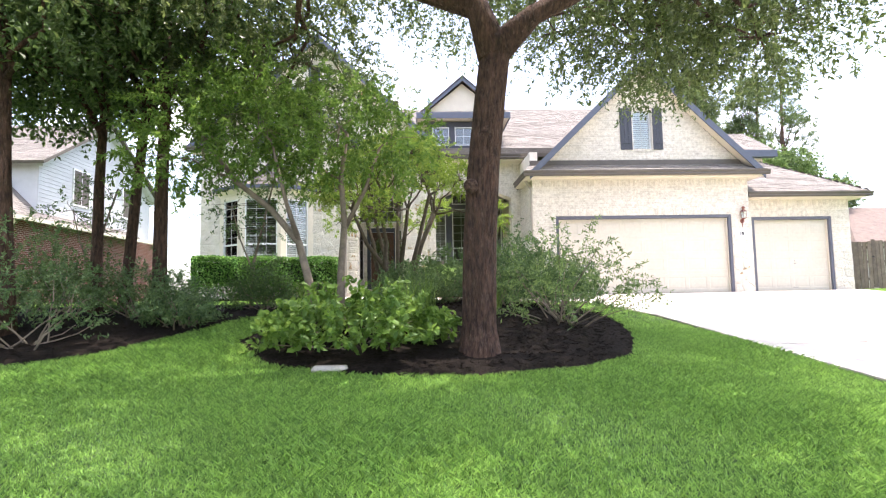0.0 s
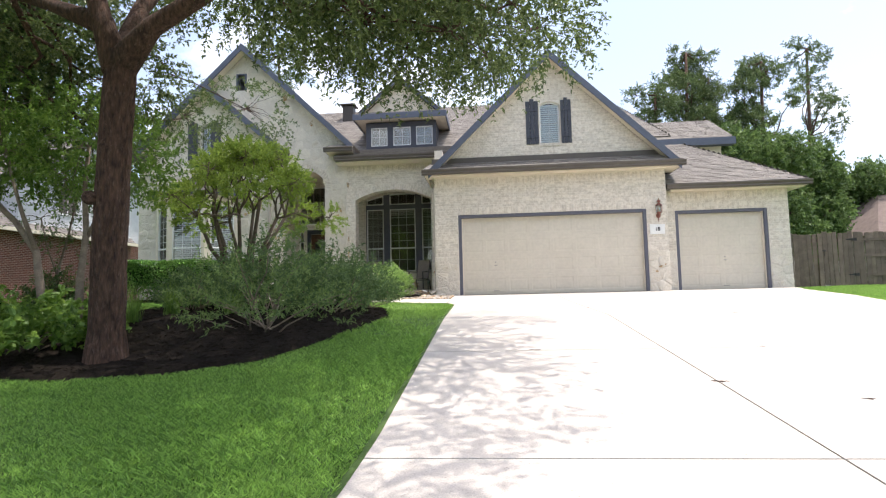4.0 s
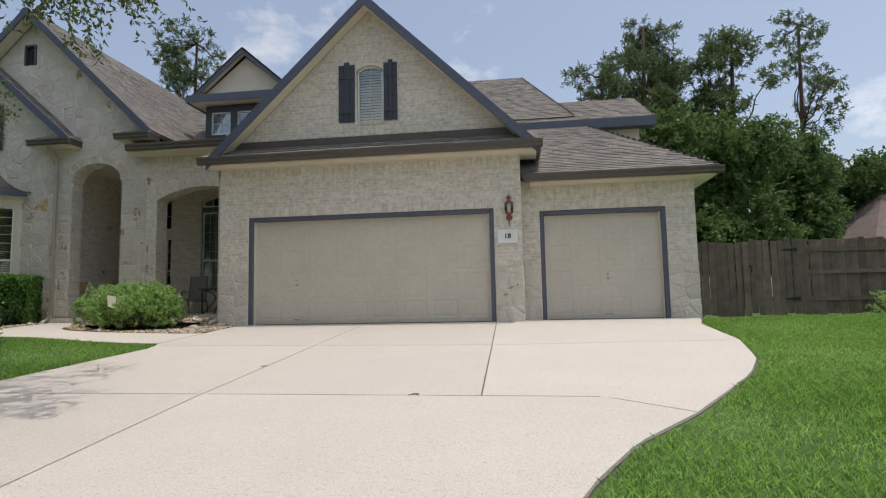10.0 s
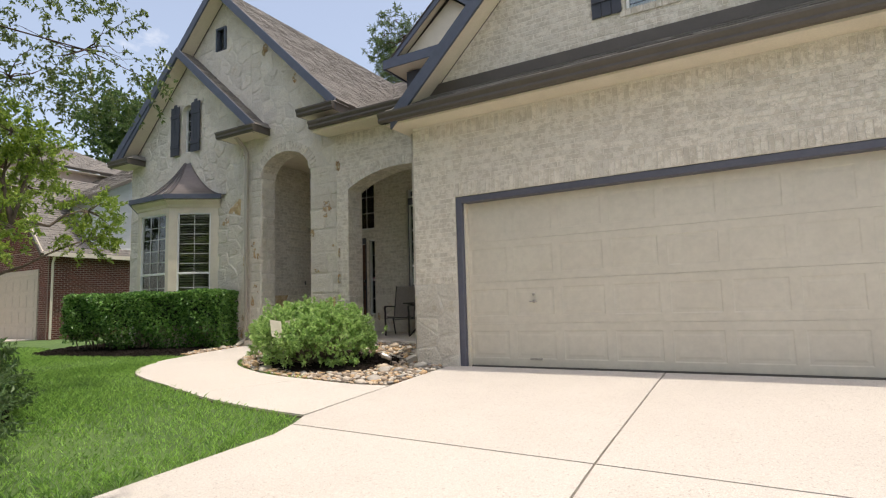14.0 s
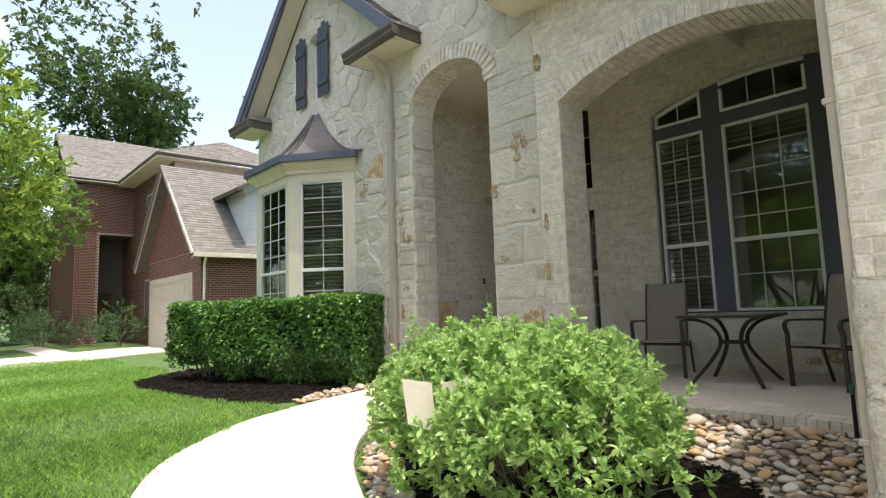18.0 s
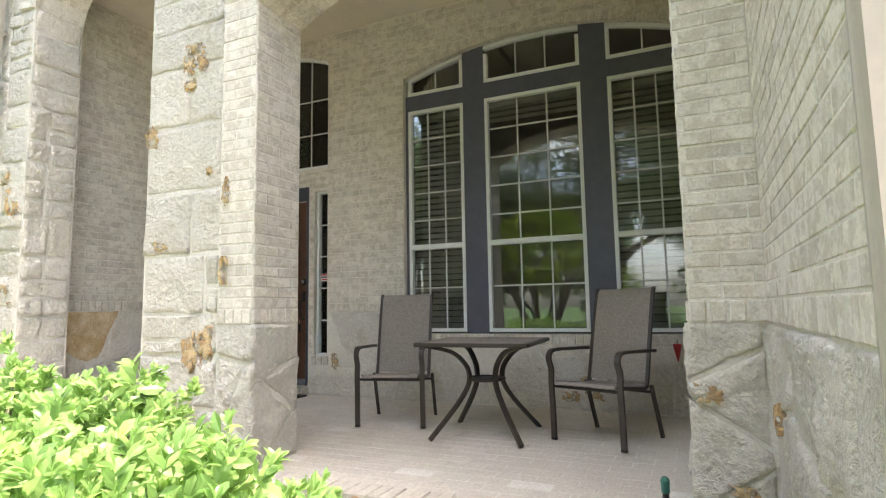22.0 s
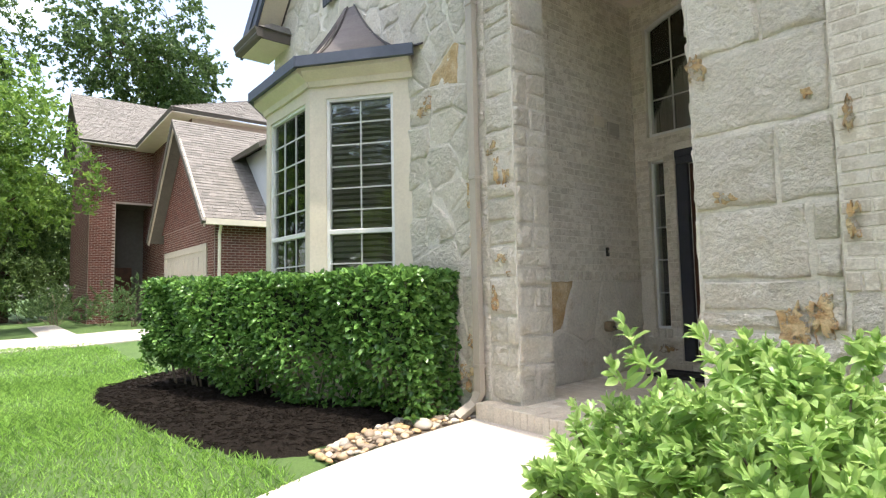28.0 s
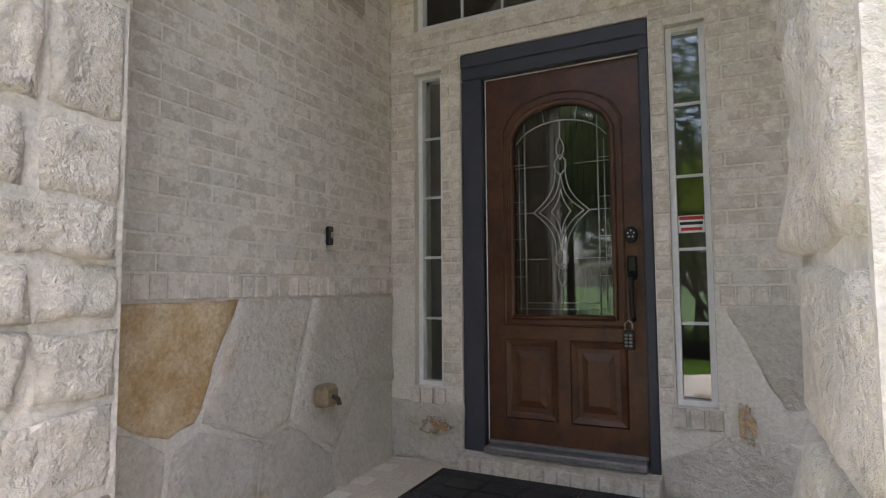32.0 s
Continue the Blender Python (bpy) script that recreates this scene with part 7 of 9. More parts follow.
# ---- on the garage wall ----
lamp = thing("wall_lantern", (10.42, GF, 2.42), "weathered red coach lantern on the brick wall", "lantern")
part("backplate", MB().lathe([(0.07, 0), (0.07, 0.015), (0.045, 0.03), (0, 0.032)], 16), M_PINK, lamp).matrix_local = pose(0, -0.012, -0.13, 90)
part("arm", MB().tube([(0, -0.03, -0.13), (0, -0.08, -0.12), (0, -0.11, -0.07)], 0.016, 8), M_PINK, lamp, smooth=True)
part("tail", MB().tube([(0, -0.03, -0.10), (0, -0.035, -0.2), (0, -0.03, -0.29), (0, -0.03, -0.33)], [0.022, 0.015, 0.01, 0.005], 8), M_PINK, lamp, smooth=True)
hexa = lambda rad, z: [(rad * math.cos(math.pi / 3 * k), -0.12 + rad * math.sin(math.pi / 3 * k), z) for k in range(6)]
part("base", MB().prism(hexa(0.045, -0.08), hexa(0.085, -0.045)), M_PINK, lamp)
for k in range(6):
    p, q = hexa(0.083, -0.045)[k], hexa(0.09, 0.17)[k]
    part("post", MB().tube([p, q], 0.006, 6), M_PINK, lamp)
    p2, q2 = hexa(0.083, -0.045)[(k + 1) % 6], hexa(0.09, 0.17)[(k + 1) % 6]
    g = part("pane", MB().add([p, p2, q2, q], [(0, 1, 2, 3)]), M_GLASS, lamp)
    g.visible_shadow = False
part("roof", MB().prism(hexa(0.105, 0.17), hexa(0.035, 0.235)), M_PINK, lamp)
part("finial", MB().lathe([(0.03, 0.235), (0.02, 0.25), (0.06, 0.285), (0.055, 0.305), (0.02, 0.33), (0.008, 0.34), (0.008, 0.39), (0.0, 0.40)], 14, (0, -0.12, 0)), M_PINK, lamp, smooth=True)
part("bulb", MB().lathe([(0.012, -0.04), (0.012, 0.02), (0.028, 0.06), (0.02, 0.1), (0, 0.11)], 12, (0, -0.12, 0)), M_WHITE, lamp, smooth=True)

pl = thing("house_number_plaque", (10.37, GF - 0.012, 1.88), "pale stone plaque with the number 18", "plaque")
part("plate", MB().chamfer_box(-0.22, 0.22, -0.03, 0.0, -0.15, 0.15, 0.008), M_WHITE, pl)
cu = bpy.data.curves.new("digits", "FONT")
cu.body, cu.size, cu.extrude, cu.align_x, cu.align_y, cu.offset = "18", 0.15, 0.003, "CENTER", "CENTER", 0.004
tmp = new("digits", cu)
dg = bpy.data.meshes.new_from_object(tmp.evaluated_get(bpy.context.evaluated_depsgraph_get()))
bpy.data.objects.remove(tmp)
dg.materials.append(M_BLACK)
part("number", dg, None, pl, "black painted digits").matrix_local = pose(0, -0.032, 0, 90)


# ---- downspouts, lights, signs ----
def downspout(pts, x, y, label, foot, turn=0):
    d = thing("downspout", (x, y, 0), label, "downspout", "downspouts", turn)
    for a, b in zip(pts, pts[1:]):
        a, b = Vector(a), Vector(b)
        w = (b - a).normalized()
        s = w.cross(Vector((0, 1, 0.01))).normalized()
        q = w.cross(s)
        prof = [(-0.042, -0.03), (-0.02, -0.033), (-0.015, -0.028), (0.0, -0.033), (0.015, -0.028), (0.02, -0.033), (0.042, -0.03), (0.045, 0), (0.042, 0.03), (-0.042, 0.03), (-0.045, 0)]
        part("pipe", MB().prism([a - w * 0.01 + s * p + q * t for p, t in prof], [b + w * 0.01 + s * p + q * t for p, t in prof]), M_SPOUT, d)
    for z in foot:
        part("strap", MB().chamfer_box(-0.05, 0.05, -0.04, 0.045, z - 0.015, z + 0.015, 0.004), M_SPOUT, d)
    return d


downspout([(-0.03, -0.3, 5.08), (-0.02, -0.04, 4.85), (0, 0, 4.75), (0, 0, 0.32), (-0.02, -0.05, 0.22), (-0.06, -0.2, 0.12)], -2.44, STONE_Y - 0.085, "taupe ribbed downspout at the stone corner", (0.55, 2.25, 3.9))
downspout([(0.2, 0.14, 3.72), (0.05, 0.04, 3.5), (0, 0, 3.4), (0, 0, 0.26), (-0.03, 0.03, 0.16), (-0.1, 0.15, 0.10)], 3.660, 17.445, "taupe downspout at the garage corner", (0.5, 2.1, 3.3), 90)
sl_ = thing("spot_light", (3.42, 17.05, 0.06), "small bronze landscape spotlight among the rocks", "spotlight")
part("stake", MB().tube([(0, 0, -0.05), (0, 0, 0.09)], 0.01, 8), M_IRON, sl_)
part("head", MB().lathe([(0.028, 0), (0.034, 0.03), (0.036, 0.15), (0.03, 0.16), (0.0, 0.15)], 14), M_STEEL, sl_, smooth=False).matrix_local = pose(0, 0, 0.10, 0, -70, 20)
sk = thing("irrigation_riser", (3.22, 19.12, 0.05), "thin dark irrigation riser with a green cap", "irrigation pipe")
part("pipe", MB().tube([(0, 0, -0.05), (0, 0, 0.42)], 0.014, 8), M_BLACK, sk)
part("cap", MB().lathe([(0.017, 0.42), (0.019, 0.47), (0.012, 0.485), (0, 0.485)], 10), surface("green plastic", ((0.02, 0.12, 0.09), (0.03, 0.14, 0.1)), 0.5), sk)
sg = thing("garden_sign", (1.88, 16.38, float(ground_z(1.88, 16.38))), "pair of pale blank plant signs on thin stakes", "garden sign", turn=38)
for s in (-1, 1):
    part("plate", MB().prism([(0.008 * s, 0, 0.50), (0.16 * s, -0.05, 0.55), (0.19 * s, -0.05, 0.80), (0.03 * s, 0, 0.77)], [(0.008 * s, 0.006, 0.50), (0.16 * s, -0.044, 0.55), (0.19 * s, -0.044, 0.80), (0.03 * s, 0.006, 0.77)]), M_CREAM, sg)
part("stake", MB().tube([(0, 0.01, -0.05), (0, 0.01, 0.6)], 0.006, 6), M_STEEL, sg)
pr = thing("path_light", (0.35, 10.2, float(ground_z(0.35, 10.2))), "small black path light in the mulch", "path light")
part("post", MB().tube([(0, 0, -0.05), (0, 0, 0.3)], 0.01, 6), M_BLACK, pr)
part("cap", MB().lathe([(0.012, 0.28), (0.05, 0.31), (0.04, 0.33), (0, 0.34)], 12), M_BLACK, pr)
fs = thing("edging_stone", (-0.95, 6.22, float(ground_z(-0.95, 6.22)) + 0.02), "flat pale stone at the edge of the mulch", "stone")
part("body", MB().chamfer_box(-0.2, 0.2, -0.09, 0.09, -0.05, 0.035, 0.03), M_CONCRETE, fs)

rl = np.random.default_rng(171)
for lx, ly, k in ((7.47, 5.64, 7), (8.35, 5.05, 2), (5.9, 7.27, 3), (8.6, 7.27, 4), (9.6, 10.4, 3), (7.3, 12.0, 3)):
    lt = thing("fallen_twig", (lx, ly, float(ground_z(lx, ly)) + 0.024), "small brown fallen twigs on the concrete drive", "twigs", "twigs on the drive")
    m = MB()
    for _ in range(k):
        a, l, o = rl.uniform(0, 6.28), rl.uniform(0.02, 0.05), rl.normal(size=2) * 0.03
        m.tube([(o[0] - l * math.cos(a), o[1] - l * math.sin(a), 0.004), (o[0], o[1], 0.008), (o[0] + l * math.cos(a + 0.3), o[1] + l * math.sin(a + 0.3), 0.004)], [0.003, 0.004, 0.002], 5)
    part("wood", m, M_BARK, lt)
# ---- fence ----
fence = thing("fence", (0, 0, 0), "weathered grey cedar board fence", "fence", kind="structure")
FB = MB().chamfer_box(-0.069, 0.069, -0.01, 0.01, 0, 1.68, 0.004).mesh("board")
FB.materials.append(M_FENCE)
for i in range(118):
    x = 14.55 + i * 0.146
    if 15.7 < x < 16.9:
        continue
    y = 18.75 + (x - 14.5) * 0.03
    b = new("board", FB)
    b.parent = fence
    b.matrix_local = pose(x, y + 0.006 * rng.normal(), float(ground_z(x, y)) + 0.02 + 0.02 * rng.normal(), 0, 0.5 * rng.normal(), 0)
for z in (0.4, 1.0, 1.5):
    part("rail", MB().box(14.5, 31.7, 18.78, 18.83, z - 0.05, z + 0.04), M_FENCE, fence).matrix_local = pose(0, 0.02, 0, 0, 0, 0)
gate = thing("gate", (16.3, 18.72, 0.05), "weathered cedar gate with black strap hinges", "gate")
for i in range(9):
    b = new("board", FB)
    b.parent = gate
    b.matrix_local = pose(-0.6 + i * 0.15, 0, 0.02 * rng.normal(), 0, 0.4 * rng.normal(), 0)
for z in (0.35, 1.45):
    part("hinge", MB().prism([(0.5, -0.02, z - 0.05), (0.5, -0.02, z + 0.05), (0.18, -0.02, z + 0.012), (0.18, -0.02, z - 0.012)], [(0.5, -0.014, z - 0.05), (0.5, -0.014, z + 0.05), (0.18, -0.014, z + 0.012), (0.18, -0.014, z - 0.012)]), M_BLACK, gate)
part("latch", MB().chamfer_box(-0.55, -0.45, -0.035, -0.012, 1.1, 1.13, 0.006), M_BLACK, gate)
part("handle", MB().tube([(-0.5, -0.02, 0.95), (-0.5, -0.05, 1.0), (-0.5, -0.05, 1.1), (-0.5, -0.02, 1.15)], 0.008, 6), M_BLACK, gate)
shrub("shrub", 18.6, 17.9, 0.7, 0.75, L_BUSH, "low yellow-green shrub before the fence", 130, 16, (0.07, 0.03), 0.28, 131, 8)
shrub("shrub", 20.4, 17.9, 0.7, 0.7, L_MID, "low green shrub before the fence", 130, 16, (0.07, 0.03), 0.28, 132, 8)


# ---- neighbouring houses ----
def house_brick(host, x0, x1, z0, z1, y, nrm, holes=(), long=0.5):
    """Coarse courses of bricks on a far wall, joined."""
    m = MB()
    rows = int((z1 - z0) / 0.075)
    for r_ in range(rows):
        z, off = z0 + r_ * 0.075, (r_ % 2) * 0.11
        k = 0
        while x0 + k * 0.22 < x1:
            a, b = max(x0, x0 + k * 0.22 - off), min(x1, x0 + (k + 1) * 0.22 - off)
            k += 1
            if b - a < 0.03 or any(a < h[1] and b > h[0] and z < h[3] and z + 0.075 > h[2] for h in holes):
                continue
            if nrm == "y":
                m.add([(a + 0.008, y - 0.012, z + 0.008), (b - 0.008, y - 0.012, z + 0.008), (b - 0.008, y - 0.012, z + 0.068), (a + 0.008, y - 0.012, z + 0.068)], [(0, 1, 2, 3)])
            else:
                m.add([(y + 0.012, a + 0.008, z + 0.008), (y + 0.012, b - 0.008, z + 0.008), (y + 0.012, b - 0.008, z + 0.068), (y + 0.012, a + 0.008, z + 0.068)], [(0, 1, 2, 3)])
    part("bricks", m, M_REDBRICK, host, kind="stuff")


M_REDMORTAR = surface("grey-pink mortar", ((0.50, 0.42, 0.37), (0.43, 0.36, 0.32)), 0.9)
M_TAN = surface("tan trim paint", ((0.50, 0.44, 0.36), (0.45, 0.40, 0.33)), 0.6)
nb = thing("neighbour_house", (0, 0, 0), "red brick house next door with brown shingle roofs", "house")
NX, NY = -14.6, 20.6
part("wall", MB().box(NX - 6.0, NX, NY, NY + 0.3, 0, 3.4).prism([(NX - 6.2, NY, 3.4), (NX, NY, 3.4), (NX - 3.2, NY, 6.6)], [(NX - 6.2, NY + 0.3, 3.4), (NX, NY + 0.3, 3.4), (NX - 3.2, NY + 0.3, 6.6)]), M_REDMORTAR, nb)
part("wall", MB().box(NX - 0.3, NX, NY + 0.3, NY + 12, 0, 3.4), M_REDMORTAR, nb)
house_brick(nb, NX - 6, NX, 0.0, 3.4, NY, "y", [(NX - 5.6, NX - 0.75, 0, 2.6)])
m = MB()
for r_ in range(42):
    z = 3.4 + r_ * 0.075
    h = (6.55 - z) / 0.98
    k = -h
    while k < h:
        m.add([(NX - 3.15 + k, NY - 0.012, z), (NX - 3.15 + min(h, k + 0.21), NY - 0.012, z), (NX - 3.15 + min(h, k + 0.21), NY - 0.012, z + 0.065), (NX - 3.15 + k, NY - 0.012, z + 0.065)], [(0, 1, 2, 3)])
        k += 0.22
part("bricks", m, M_REDBRICK, nb, kind="stuff")
house_brick(nb, NY, NY + 12, 0.0, 3.3, NX, "x")
part("siding", MB().prism([(NX - 0.2, NY + 1.5, 3.35), (NX - 0.2, NY + 10.5, 3.35), (NX - 0.2, NY + 10.5, 5.6), (NX - 0.2, NY + 6.0, 8.2), (NX - 0.2, NY + 1.5, 5.6)], [(NX + 0.02, NY + 1.5, 3.35), (NX + 0.02, NY + 10.5, 3.35), (NX + 0.02, NY + 10.5, 5.6), (NX + 0.02, NY + 6.0, 8.2), (NX + 0.02, NY + 1.5, 5.6)]), M_SIDING, nb)
m = MB()
for k in range(30):
    z = 3.4 + k * 0.16
    h = 4.5 if z < 5.6 else max(0.05, (8.2 - z) / 2.6 * 4.5)
    m.add([(NX + 0.022, NY + 6 - h, z), (NX + 0.022, NY + 6 + h, z), (NX + 0.03, NY + 6 + h, z - 0.0), (NX + 0.024, NY + 6 + h, z + 0.155), (NX + 0.024, NY + 6 - h, z + 0.155), (NX + 0.04, NY + 6 - h, z)], [(5, 2, 3, 4), (0, 1, 2, 5)])
part("cladding", m, M_SIDING, nb, kind="stuff")
part("rake_trim", MB().prism([(NX + 0.02, NY + 1.3, 5.35), (NX + 0.02, NY + 6, 8.1), (NX + 0.3, NY + 6, 8.1), (NX + 0.3, NY + 1.3, 5.35)], [(NX + 0.02, NY + 1.3, 5.6), (NX + 0.02, NY + 6, 8.4), (NX + 0.3, NY + 6, 8.4), (NX + 0.3, NY + 1.3, 5.6)]), M_SIDING, nb, "white rake board")
part("rake_trim", MB().prism([(NX + 0.02, NY + 10.7, 5.35), (NX + 0.02, NY + 6, 8.1), (NX + 0.3, NY + 6, 8.1), (NX + 0.3, NY + 10.7, 5.35)], [(NX + 0.02, NY + 10.7, 5.6), (NX + 0.02, NY + 6, 8.4), (NX + 0.3, NY + 6, 8.4), (NX + 0.3, NY + 10.7, 5.6)]), M_SIDING, nb, "white rake board")
for wy in (NY + 4.2, NY + 8.2):
    w = part("window", MB().box(NX + 0.03, NX + 0.09, wy - 0.6, wy + 0.6, 4.2, 5.8), M_WHITE, nb, "white framed window")
    for a in (-0.54, 0.02):
        part("pane", MB().box(NX + 0.092, NX + 0.096, wy + a, wy + a + 0.52, 4.28, 5.72), M_DIM, w)
gd = part("garage_door", MB().box(NX - 5.5, NX - 0.85, NY - 0.02, NY + 0.05, 0, 2.5), M_TAN, nb, "pale neighbouring garage door")
for k in range(4):
    for c in range(8):
        part("panel", MB().chamfer_box(NX - 5.4 + c * 0.57, NX - 4.92 + c * 0.57, NY - 0.035, NY - 0.015, 0.1 + k * 0.6, 0.55 + k * 0.6, 0.012), M_TAN, gd)
part("door_trim", MB().box(NX - 5.7, NX - 5.5, NY - 0.05, NY + 0.05, 0, 2.7).box(NX - 0.85, NX - 0.65, NY - 0.05, NY + 0.05, 0, 2.7).box(NX - 5.5, NX - 0.85, NY - 0.05, NY + 0.05, 2.5, 2.7), M_TAN, nb)
part("barge_board", MB().prism([(NX + 0.35, NY - 0.4, 3.05), (NX - 3.15, NY - 0.4, 6.6), (NX - 3.15, NY - 0.35, 6.6), (NX + 0.35, NY - 0.35, 3.05)], [(NX + 0.35, NY - 0.4, 3.3), (NX - 3.15, NY - 0.4, 6.85), (NX - 3.15, NY - 0.35, 6.85), (NX + 0.35, NY - 0.35, 3.3)]), M_TAN, nb)
part("barge_board", MB().prism([(NX - 6.65, NY - 0.4, 3.05), (NX - 3.15, NY - 0.4, 6.6), (NX - 3.15, NY - 0.35, 6.6), (NX - 6.65, NY - 0.35, 3.05)], [(NX - 6.65, NY - 0.4, 3.3), (NX - 3.15, NY - 0.4, 6.85), (NX - 3.15, NY - 0.35, 6.85), (NX - 6.65, NY - 0.35, 3.3)]), M_TAN, nb)
part("downspout", MB().tube([(NX + 0.25, NY + 0.1, 3.2), (NX + 0.08, NY + 0.1, 2.9), (NX + 0.06, NY + 0.1, 0.1)], 0.045, 8), M_CREAM, nb)
part("gutter", MB().box(NX + 0.3, NX + 0.42, NY - 0.35, NY + 12, 3.12, 3.28), M_CREAM, nb)
# two-storey part further along
QX, QY = -27.2, 19.0
part("wall", MB().box(-34.8, QX - 0.3, QY, QY + 0.3, 0, 8.0).prism([(-34.8, QY, 8.0), (QX - 0.3, QY, 8.0), (-31, QY, 11.0)], [(-34.8, QY + 0.3, 8.0), (QX - 0.3, QY + 0.3, 8.0), (-31, QY + 0.3, 11.0)]), M_REDMORTAR, nb)
for box in ((QX - 0.3, QX, QY, QY + 1.0, 0, 8.0), (QX - 0.3, QX, QY + 1.0, QY + 2.5, 5.4, 8.0)):
    part("wall", MB().box(*box), M_REDMORTAR, nb)
# back and ceiling of the recess carry its shade as dark paint
part("entry", MB().box(QX - 2.3, QX - 2.0, QY + 0.3, QY + 2.5, 0, 5.4).box(QX - 2.0, QX - 0.3, QY + 0.3, QY + 2.45, 5.4, 5.5), M_DIM, nb, "recessed entry painted dark for its shade")
part("wall", MB().box(QX - 2.0, NX - 6.0, QY + 2.5, QY + 2.8, 0, 8.0), M_REDMORTAR, nb)
house_brick(nb, QY, QY + 2.5, 0, 8.0, QX, "x", [(QY + 1.0, QY + 2.5, 0, 5.4)])
house_brick(nb, -34.8, QX, 0, 8.0, QY, "y")
house_brick(nb, QX - 2.0, NX - 6, 0, 8.0, QY + 2.5, "y", [(-24.6, -23.4, 4.9, 7.0), (-24.6, -23.4, 0.8, 3.0)])
for z0_, z1_ in ((4.9, 7.0), (0.8, 3.0)):
    w = part("window", MB().box(-24.6, -23.4, QY + 2.44, QY + 2.5, z0_, z1_), M_WHITE, nb)
    part("pane", MB().box(-24.52, -23.48, QY + 2.43, QY + 2.438, z0_ + 0.06, z1_ - 0.06), M_DIM, w)
part("front_door", MB().chamfer_box(QX - 1.98, QX - 1.9, QY + 1.1, QY + 2.0, 0.2, 2.6, 0.02), M_WOOD, nb)
part("eave", MB().box(QX + 0.02, QX + 0.45, QY - 0.4, QY + 2.2, 7.9, 8.02).box(QX + 0.45, NX - 6, QY + 1.7, QY + 2.5, 7.9, 8.02), M_CREAM, nb, "cream boxed eave")
roof_plane("roof_neighbour", [(QX + 0.5, QY - 0.5, 8.02), (QX + 0.5, 27.5, 8.02), (-31, 27.5, 11.25), (-31, QY - 0.5, 11.25)])
roof_plane("roof_neighbour", [(-35.0, 27.5, 8.02), (-35.0, QY - 0.5, 8.02), (-31, QY - 0.5, 11.25), (-31, 27.5, 11.25)])
roof_plane("roof_neighbour", [(QX + 0.3, QY + 1.65, 8.02), (NX - 5.5, QY + 1.65, 8.02), (NX - 8.5, 24.5, 9.8), (QX - 2.0, 24.5, 9.8)])
roof_plane("roof_neighbour", [(NX - 5.5, QY + 1.65, 8.02), (NX - 5.5, 28.0, 8.02), (NX - 8.5, 24.5, 9.8)])
for box in ((NX - 6.3, NX - 6.0, QY + 2.8, 28, 3, 8.0), (-34.8, -34.5, QY + 0.3, 27, 0, 8.0), (-34.5, QX - 0.3, 26.7, 27, 0, 8.0)):
    part("wall", MB().box(*box), M_REDMORTAR, nb)
part("ceiling", MB().box(-34.5, QX - 0.3, QY + 0.3, 26.7, 7.7, 7.8).box(QX - 2.0, NX - 5.6, QY + 1.7, 28, 7.86, 7.9), M_CREAM, nb)
for a, b in (((NX + 0.4, NY - 0.45, 3.2), (NX - 3.15, NY - 0.45, 6.85)), ((NX - 6.7, NY - 0.45, 3.2), (NX - 3.15, NY - 0.45, 6.85))):
    rp = roof_plane("roof_neighbour", [a, (a[0], NY + 9, a[2]), (b[0], NY + 9, b[2]), b] if a[0] > b[0] else [(a[0], NY + 9, a[2]), a, b, (b[0], NY + 9, b[2])])
for c in ([(NX - 6.0, NY + 1.0, 5.5), (NX + 0.5, NY + 1.0, 5.5), (NX + 0.5, NY + 6.0, 8.4), (NX - 9.0, NY + 6.0, 8.4)], [(NX + 0.5, NY + 11, 5.5), (NX - 9.0, NY + 11, 5.5), (NX - 9.0, NY + 6.0, 8.4), (NX + 0.5, NY + 6.0, 8.4)]):
    roof_plane("roof_neighbour", c)
part("wall", MB().box(NX - 6.0, NX - 0.2, NY + 1.5, NY + 1.7, 3.3, 5.6), M_SIDING, nb)
structure("neighbour_drive", draped(lambda y: NX - 5.6, lambda y: NX - 0.7, 4.0, NY, 0.02), M_CONCRETE, "neighbour's pale concrete drive", "driveway")
structure("neighbour_walk", draped(lambda y: NX - 14, lambda y: NX - 5.6, NY - 3.6, NY - 2.6, 0.02), M_CONCRETE, "neighbour's pale concrete walk", "path")
for i, (x, y, rad, h) in enumerate(((NX - 8.5, NY - 0.5, 1.2, 2.1), (NX - 10.4, NY - 1.2, 1.1, 1.6), (NX - 13.5, NY - 2.6, 1.2, 1.9), (NX - 15.5, NY - 2.7, 1.2, 1.8))):
    shrub("shrub", x, y, rad, h, L_BLUE, "rounded grey-green shrub before the brick house", 130, 16, (0.09, 0.05), 0.3, 140 + i, 8, group="neighbour's shrubs")
fh = thing("far_house", (0, 0, 0), "low brown-roofed house beyond the fence", "house")
part("wall", MB().box(27, 38, 33, 42, 0, 2.9), M_TAN, fh)
part("roof", MB().prism([(26.3, 32.3, 2.8), (38.7, 32.3, 2.8), (38.7, 42.7, 2.8), (26.3, 42.7, 2.8)], [(29.5, 37, 5.6), (35.5, 37, 5.6), (35.5, 38, 5.6), (29.5, 38, 5.6)]), surface("far brown shingles", ((0.17, 0.13, 0.11), (0.12, 0.09, 0.08)), 0.95, 3, 90, 0.5, 120), fh)


